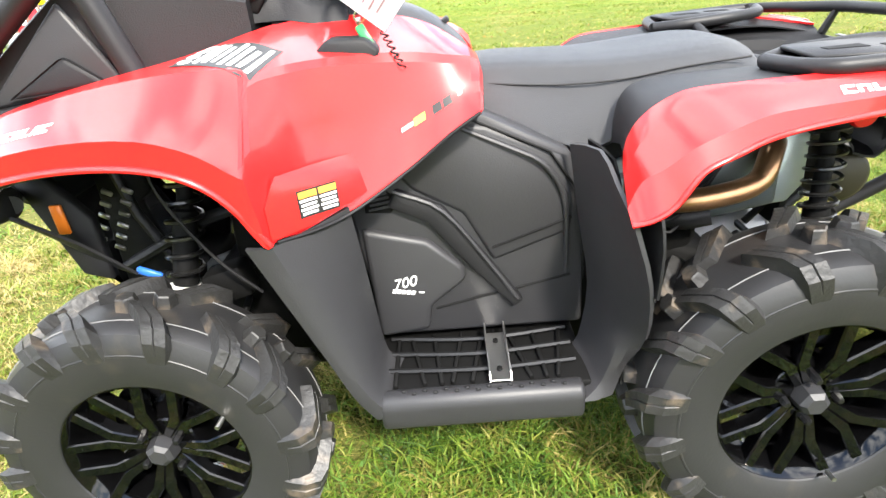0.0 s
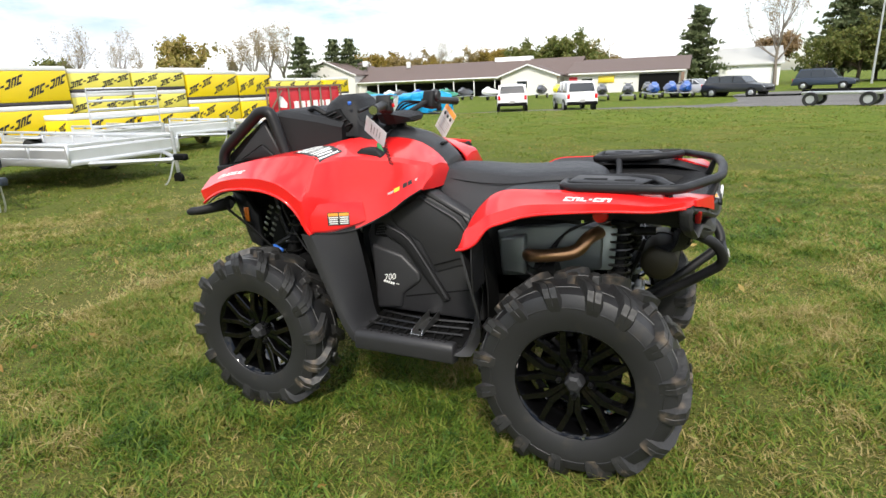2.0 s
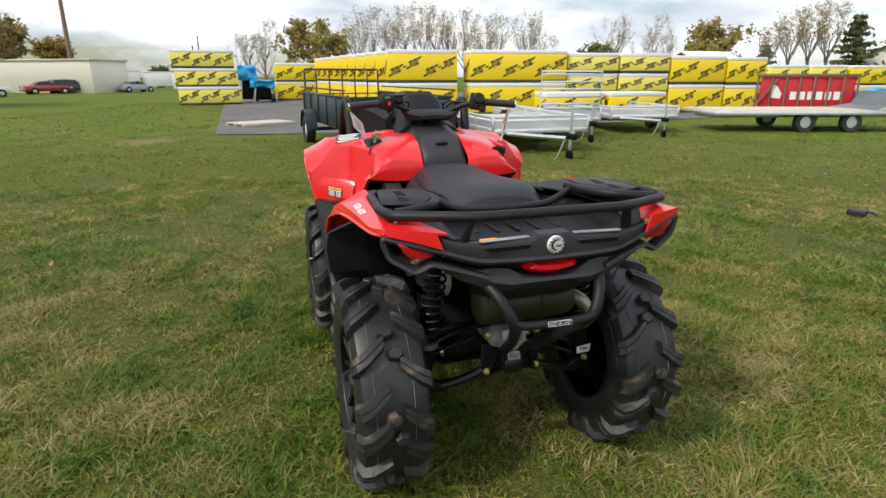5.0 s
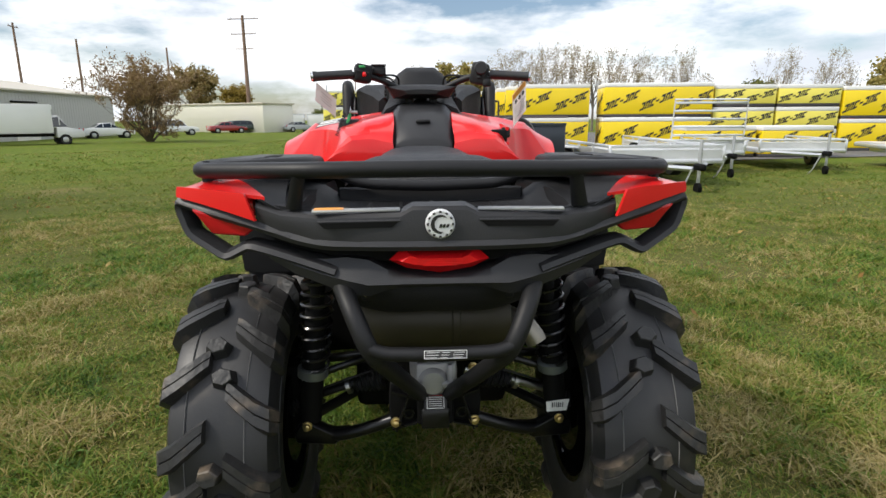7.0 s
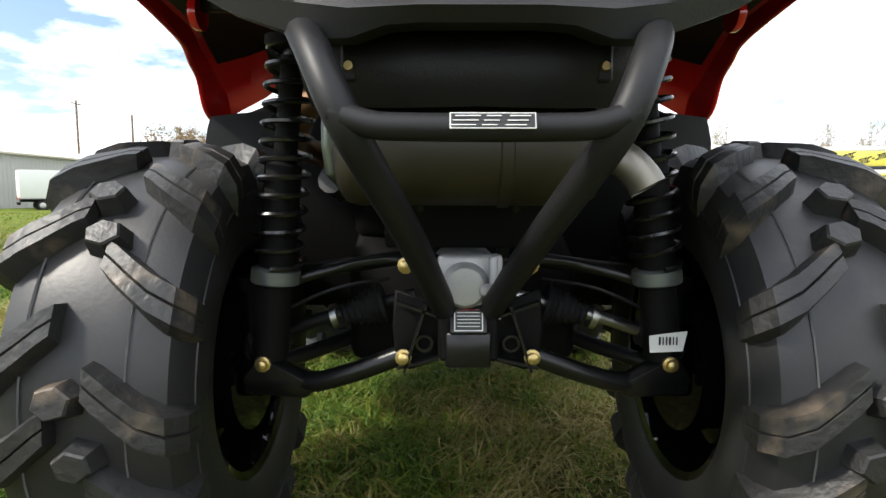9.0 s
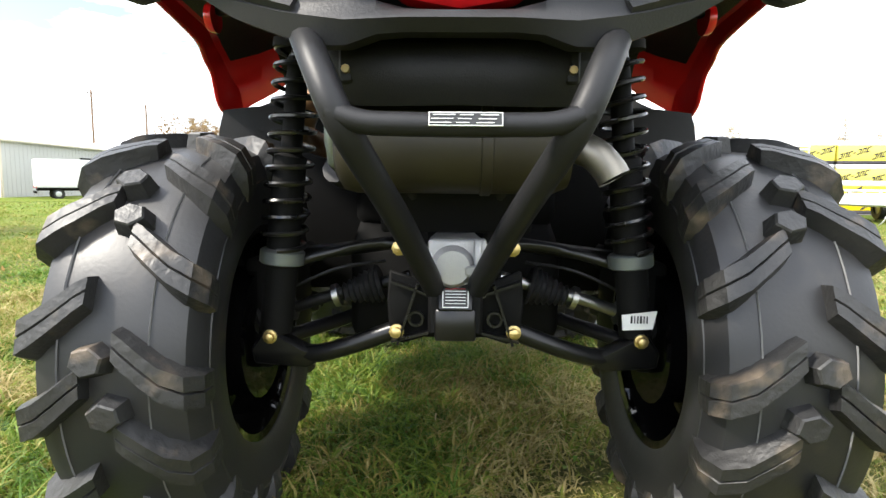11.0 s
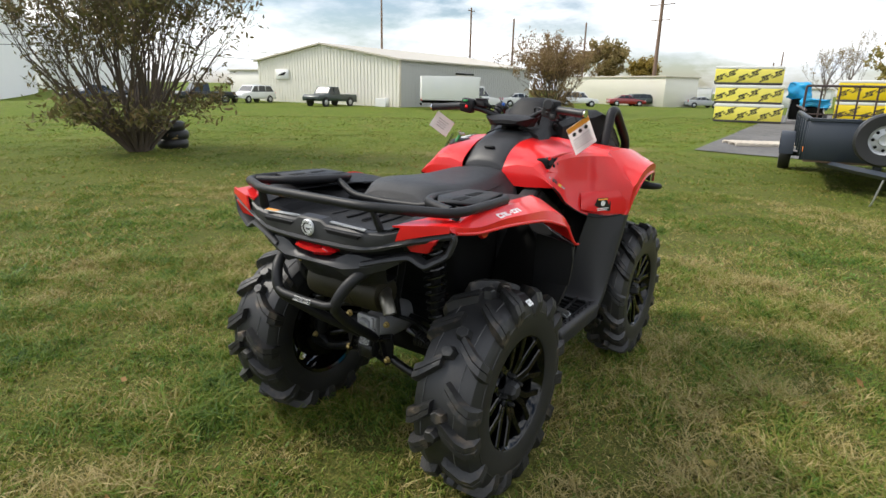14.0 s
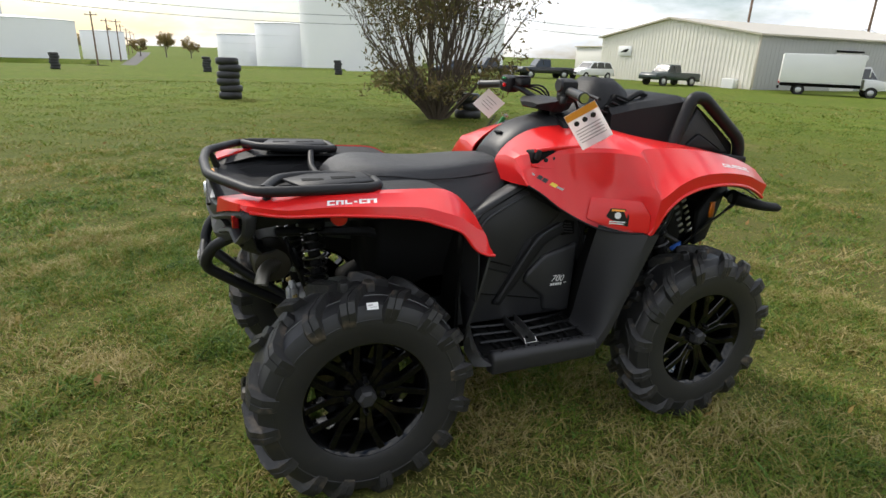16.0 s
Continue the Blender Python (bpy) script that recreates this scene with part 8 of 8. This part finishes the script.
# ---- poles and wires ----
def pole(x, y, h, r=.14, arms=0, yaw=0.0, gap=.8):
    ob = thing("utility_pole", "weathered wooden utility pole", "utility pole", pose(x, y, gz(x, y) - .1, 0, 0, yaw), "utility poles")
    part("shaft", tube([(0, 0, 0), (0, 0, h)], [r, r * .65], 10), TIMBER, ob)
    for k in range(arms):
        part("cross_arm", box((0, 0, h - .5 - gap * k), (2.0 if gap < 1 else 5.0 - k, .12, .12), None, .01), TIMBER, ob)
        for s in (-.8, 0, .8):
            part("insulator", lathe(bmesh.new(), [(0, .1), (.05, .1), (.06, -.1), (0, -.1)], 8, pose(s * (1 if gap < 1 else 2.4), 0, h - .35 - gap * k, 90)), GALV, ob)


for x, y, h, a in ((-17.3, 116.8, 9.0, 1), (-18.9, 147, 9.0, 1), (-17.4, 150, 9.0, 1), (-20.9, 189, 9.0, 1), (-24.6, 239, 9.0, 1), (-28.2, 289, 9.0, 1), (-32, 346, 9.0, 1), (70.5, 61.3, 17, 0), (82.7, 52.6, 14.6, 1), (86.3, 46.6, 13, 0), (95.8, 38, 13, 0), (117.9, 10.5, 9.2, 0), (107.8, 10.6, 7, 0)):
    pole(x, y, h, .16 if h < 12 else .2, a)
pole(93.7, 25.3, 17.5, .34, 3, 80, 2.2)
lp = thing("street_lamp", "tall parking lot lamp with a square head", "street lamp", pose(-17.5, -78, -.7))
part("shaft", tube([(0, 0, 0), (0, 0, 9.3)], [.13, .09], 8), GALV, lp)
part("head", box((0, 0, 9.4), (.9, .5, .3), None, .03), WHITE, lp)
pole(1.5, -86, 9.5, .15, 1)
wires = thing("overhead_wires", "pair of sagging dark overhead wires", "wires", kind="structure")
for z in (6.4, 5.4):
    for a, b in (((-90, 72), (-18.5, 76)), ((-18.5, 76), (38, 72)), ((38, 72), (70.5, 61.3)), ((70.5, 61.3), (82.7, 52.6)), ((82.7, 52.6), (86.3, 46.6))):
        part("wire", tube([(a[0] + (b[0] - a[0]) * t, a[1] + (b[1] - a[1]) * t, z - 1.0 * 4 * t * (1 - t)) for t in (k / 10 for k in range(11))], .025, 4), DARK, wires)


def tyre_stack(x, y, n, label):
    ob = thing("tyre_stack", label, "tyre stack", pose(x, y, gz(x, y)), "stacks of old tyres")
    for k in range(n):
        part("tyre", lathe(bmesh.new(), [(.18, -.08), (.28, -.1), (.32, -.06), (.32, .06), (.28, .1), (.18, .08)], 22, pose(.04 * math.sin(k * 2), .03 * k * (1 if n > 4 else .3) - .05, .1 + .19 * k, 90, 0, 0), True), RUBBER, ob)


tyre_stack(.3, 16.4, 6, "leaning stack of six old black tyres on the grass")
tyre_stack(-10.3, 48.5, 6, "stack of old black tyres on the grass")
tyre_stack(-.1, 48.6, 6, "stack of old black tyres on the grass")
tyre_stack(10.2, 48.2, 6, "stack of old black tyres on the grass")


# ---- trees ----
def leaves_object(name, pts, size, mat, parent, seed, tall=1.0):
    """Many small leaves or clumps, each a bent quad."""
    rng = np.random.default_rng(seed)
    p = np.array(pts)
    n = len(p)
    a = rng.normal(size=(n, 3))
    a /= np.linalg.norm(a, axis=1)[:, None]
    b = np.cross(a, rng.normal(size=(n, 3)))
    b /= np.linalg.norm(b, axis=1)[:, None]
    s = size * rng.uniform(.6, 1.4, (n, 1))
    v = np.stack([p - a * s * tall, p + b * s * .45, p + a * s * tall, p - b * s * .45], 1)
    me = bpy.data.meshes.new(name)
    me.vertices.add(n * 4)
    me.vertices.foreach_set("co", v.ravel())
    me.loops.add(n * 4)
    me.loops.foreach_set("vertex_index", np.arange(n * 4, dtype=np.int32))
    me.polygons.add(n)
    me.polygons.foreach_set("loop_start", (np.arange(n) * 4).astype(np.int32))
    me.update(calc_edges=True)
    me.materials.append(mat)
    ob = new(name, me)
    ob.parent = parent
    return ob


def branches(rng, bm, p, d, length, r, depth, tips, spread, kids, seg=5, up=.15):
    q, pts, rs = Vector(p), [Vector(p)], [r]
    n = 2 if depth == 0 and r < .012 else 3
    for k in range(n):
        d = (d + Vector((rng.gauss(0, .12), rng.gauss(0, .12), rng.gauss(0, .08) + up * .3))).normalized()
        q = q + d * length / n
        pts.append(q.copy())
        rs.append(r * (1 - .18 * (k + 1)))
    add_tube(bm, pts, rs, seg, caps=False)
    if depth == 0:
        for k in (1, 1, 2) if n == 2 else (1, 2, 3):
            tips.append((pts[k], d))
        return
    for i in range(kids):
        j = rng.choice((1, 2, 3, 3))
        ax = Vector((rng.gauss(0, 1), rng.gauss(0, 1), rng.gauss(0, .5))).normalized()
        nd = (d + ax * spread + Vector((0, 0, up))).normalized()
        branches(rng, bm, pts[j], nd, length * rng.uniform(.6, .85), max(.004, rs[j] * .6), depth - 1, tips, spread, kids, max(3, seg - 1), up)


TREES = {}


def tree(kind, x, y, h, label, seed, mat=LEAF_O, bark=BARK, density=1.0, group="trees behind the field"):
    rng = random.Random(seed)
    ob = thing("tree", label, "tree", pose(x, y, gz(x, y) - .1, 0, 0, rng.uniform(0, 360)), group)
    key = (kind, seed % 3, mat.name, density)
    if key in TREES:
        src, sh = TREES[key]
        for c in src.children:
            k = new(c.name.split(".")[0], c.data)
            k.parent = ob
        ob.scale = [h / sh] * 3
        return ob
    TREES[key] = (ob, h)
    bm, tips, pts = bmesh.new(), [], []
    if kind == "conifer":
        add_tube(bm, [(0, 0, 0), (0, 0, h)], [h * .018, h * .003], 6)
        n = int(15 * density)
        for k in range(n):
            for i in range(10):
                z = h * (.10 + .88 * (k + .6 * rng.random()) / n)
                a, rr = rng.uniform(0, 6.28), (h * .31 * (1 - (k / n) ** 1.6) + h * .025) * rng.uniform(.3, 1.25)
                add_tube(bm, [(0, 0, z), (rr * .5 * math.cos(a), rr * .5 * math.sin(a), z + rr * .05), (rr * math.cos(a), rr * math.sin(a), z + rr * .02)], [h * .004, h * .003, h * .001], 3)
                for j in range(30):
                    f = ((j + rng.random()) / 30) ** .7
                    w = h * .012 + rr * .10 * f
                    pts.append((rr * f * math.cos(a) + rng.gauss(0, w), rr * f * math.sin(a) + rng.gauss(0, w), z + rr * .05 * f + rng.gauss(0, h * .008)))
        part("trunk", bm, bark, ob)
        leaves_object("crown", pts, h * .030, mat, ob, seed, 1.0)
        return ob
    if kind == "bare":
        add_tube(bm, [(0, 0, 0), (.1, 0, h * .25), (.0, .1, h * .45)], [h * .018, h * .014, h * .01], 6)
        for k in range(9):
            branches(rng, bm, (0, 0, h * rng.uniform(.22, .5)), Vector((rng.gauss(0, .45), rng.gauss(0, .45), 1)).normalized(), h * .26, h * .009, 3, tips, .45, 3, 4, .3)
    else:
        add_tube(bm, [(0, 0, 0), (.05, 0, h * .2), (.0, .1, h * .4)], [h * .028, h * .022, h * .014], 7)
        for k in range(10):
            a = k * 2.4
            branches(rng, bm, (0, 0, h * rng.uniform(.16, .4)), Vector((math.cos(a) * .9, math.sin(a) * .9, rng.uniform(.4, 1.6))).normalized(), h * .22, h * .009, 3, tips, .75, 3, 4, .12)
    part("trunk", bm, bark, ob, smooth=60)
    per = {"bare": 2.6, "leafy": 6.5}[kind] * density
    for p, d in tips:
        for i in range(int(per) + (rng.random() < per % 1)):
            pts.append(tuple(p + Vector((rng.gauss(0, 1), rng.gauss(0, 1), rng.gauss(0, .8))) * h * (.022 if kind == "leafy" else .015)))
    if pts:
        leaves_object("crown", pts, h * (.025 if kind == "leafy" else .009), mat, ob, seed, .9)
    return ob


def shrub(x, y, h, label, seed, mat, stems=16, leafy=3.0, lsize=.035, bark=BARK):
    """Many stems from one foot, spreading like a vase."""
    rng = random.Random(seed)
    ob = thing("small_tree", label, "tree", pose(x, y, gz(x, y) - .03))
    bm, tips, pts = bmesh.new(), [], []
    for k in range(stems):
        a = k * 2.399 + rng.gauss(0, .3)
        out = rng.uniform(.08, 1.15)
        d = Vector((math.cos(a) * out, math.sin(a) * out, 1)).normalized()
        b = Vector((math.cos(a) * .15 * rng.random(), math.sin(a) * .15 * rng.random(), 0))
        add_tube(bm, [b, b + d * h * .08 + Vector((0, 0, .03)), b + d * h * .2], [h * .011, h * .008, h * .006], 7)
        branches(rng, bm, b + d * h * .18, d, h * rng.uniform(.22, .36), h * .0058, 3, tips, .42, 3, 5, .16)
        if k % 2:
            low = Vector((math.cos(a + 1) * 1.5, math.sin(a + 1) * 1.5, rng.uniform(.25, .8))).normalized()
            branches(rng, bm, b + d * h * .12, low, h * rng.uniform(.12, .2), h * .003, 2, tips, .5, 3, 4, .05)
    part("stem", bm, bark, ob, smooth=60)
    for p, d in tips:
        for i in range(int(leafy) + (rng.random() < leafy % 1)):
            pts.append(tuple(p + Vector((rng.gauss(0, 1), rng.gauss(0, 1), rng.gauss(0, .9))) * .07 * h / 4))
    leaves_object("foliage", pts, lsize, mat, ob, seed, 1.4)
    return ob


shrub(4.65, 10.75, 5.0, "multi-stemmed small tree with thinning green-brown leaves", 5, LEAF_B, 48, 3.4, .046)
shrub(46.5, 20.8, 7.0, "small spreading tree with sparse russet leaves", 8, LEAF_R, 34, 4.6, .08)
tyre_stack(5.5, 11.0, 3, "low pile of old black tyres behind a small tree")


def place(yaw, d):
    """A place d metres off in a direction, counted from ahead of the quad bike to its left."""
    return d * math.cos(radians(yaw)), d * math.sin(radians(yaw))


def trees():
    for i, (yaw, d, h) in enumerate(((-.3, 72, 7.4), (-9.0, 80, 9.8), (-10.6, 84, 10.2), (-12.2, 80, 10.2), (-13.6, 84, 10.4), (-15.2, 80, 10.4), (-16.6, 86, 10.6), (-18.0, 82, 10.2), (-19.6, 84, 10.2), (-21.2, 80, 9.4), (-22.4, 84, 9.0), (-25.4, 80, 9.6), (-26.6, 84, 8.4), (-33.6, 82, 9.0), (-36.8, 82, 8.6), (-38.0, 86, 7.4))):
        tree("bare", *place(yaw, d), h, "slender half-bare autumn tree behind the crates", 3 * i + 1 + i % 2, LEAF_O, BARK_2, 1.0)
    tree("leafy", *place(-4.9, 70), 10.2, "large yellow-green autumn oak behind the crates", 41, LEAF_A, density=.8)
    tree("bare", *place(1.2, 70), 6.6, "thin yellowing tree behind the crates", 12, LEAF_Y, BARK_2, 1.0)
    tree("leafy", *place(-42.0, 78), 9.8, "round brown-green oak behind the crates", 42, LEAF_A)
    tree("leafy", *place(-32.0, 86), 8.2, "small dark green tree behind the crates", 44, LEAF_G, density=.8)
    for yaw, h in ((-46.4, 8.2), (-47.9, 9.4), (-49.3, 10.0), (-50.6, 9.8)):
        tree("bare", *place(yaw, 86), h, "tall half-bare tree beside dark pines", 5, LEAF_O, BARK_2, 1.6)
    for yaw, d, h in ((-52.4, 86, 9.4), (-55.5, 92, 9.4), (-57.0, 94, 9.6), (-46.2, 92, 6.4)):
        tree("conifer", *place(yaw, d), h, "dark layered pine behind the showroom", 63, LEAF_P, density=.9)
    tree("leafy", *place(-79.0, 118), 12.6, "large green tree behind the showroom", 46, LEAF_G)
    tree("leafy", *place(-76.5, 120), 12.6, "large green tree behind the showroom", 47, LEAF_G)
    tree("leafy", *place(-74.0, 122), 11.4, "large green tree behind the showroom", 46, LEAF_G)
    for i in range(26):
        yaw = -57 - 1.0 * i
        tree("leafy" if i % 3 else "bare", *place(yaw, 152 + 8 * math.sin(i * 2.1)), 10.5 + 1.5 * math.sin(i * 3.7), "brown and green autumn tree in the far wood", 50 + i % 4, LEAF_O if i % 2 else LEAF_Y, BARK_2, .8, "far wood")
    for i in range(14):
        yaw = -100.5 - 2.2 * i
        tree("conifer", *place(yaw, 96 + 6 * math.sin(i * 1.7)), 14.5 + 2.5 * math.sin(i * 2.9), "tall dark evergreen in the wood", 60, LEAF_P, density=1.1, group="evergreen wood")
        tree("leafy", *place(yaw + 1.1, 90 + 3 * math.sin(i)), 8 + 1.5 * math.sin(i * 1.3), "dark green bushy tree at the edge of the wood", 61, LEAF_G, group="evergreen wood")
    tree("bare", *place(-95.8, 84), 12.5, "large bare branching tree beside the parking area", 70, LEAF_O, BARK)
    tree("leafy", *place(-95.5, 112), 9.5, "orange-brown autumn tree near the parking area", 71, LEAF_R)
    tree("conifer", *place(-89.4, 84), 10.6, "dark spruce beside the showroom", 62, LEAF_P, density=1.2)
    tree("leafy", *place(20.1, 112), 13.6, "dense brown-green oak behind the storage building", 42, LEAF_O)
    tree("leafy", *place(16.1, 108), 9.2, "yellow autumn tree behind the storage building", 43, LEAF_Y)
    tree("leafy", *place(23.6, 105), 8.8, "russet autumn tree behind a small tree", 71, LEAF_R)
    tree("leafy", *place(8.4, 120), 5.0, "small dark bush in the distance", 44, LEAF_G, density=.9)
    tree("leafy", *place(6.0, 105), 4.4, "pale autumn bush in the distance", 43, LEAF_Y)
    for i in range(9):
        tree("leafy", *place(91 + 2.0 * i, 210 + 6 * (i % 3)), 7 + 2 * (i % 2), "far autumn tree beyond the tanks", 50 + i % 4, LEAF_O, density=.8, group="far wood")


trees()


# ---- small things lying in the grass ----
def fallen_leaves():
    rng = np.random.default_rng(9)
    r, a = np.sqrt(rng.uniform(0.6, 110, 700)), rng.uniform(0, 2 * np.pi, 700)
    x, y = r * np.cos(a), r * np.sin(a)
    pts = np.stack([x, y, gz(x, y) + rng.uniform(.015, .04, 700)], 1)
    ob = leaves_object("fallen_leaves", pts, .026, LEAF_FALL, None, 9, 1.1)
    tagged(ob, "scattered brown and yellow fallen leaves on the grass", "fallen leaves", kind="stuff")


LEAF_FALL = leaf_material("fallen_leaf", [(0, (0.16, 0.08, 0.03)), (0.5, (0.32, 0.18, 0.06)), (1, (0.45, 0.34, 0.12))])
fallen_leaves()
bx, by = 2.35, -4.92
block = thing("rubber_block", "small black rubber block lying in the grass", "block", pose(bx, by, gz(bx, by) + .03, 0, 0, 25))
part("body", box((0, 0, .02), (.17, .09, .07), None, .02, 2), RUBBER, block)
part("strap", tube(spline([(-.08, 0, .03), (-.13, .03, .045), (-.17, .0, .015)], 4), .01, 6), RUBBER, block)
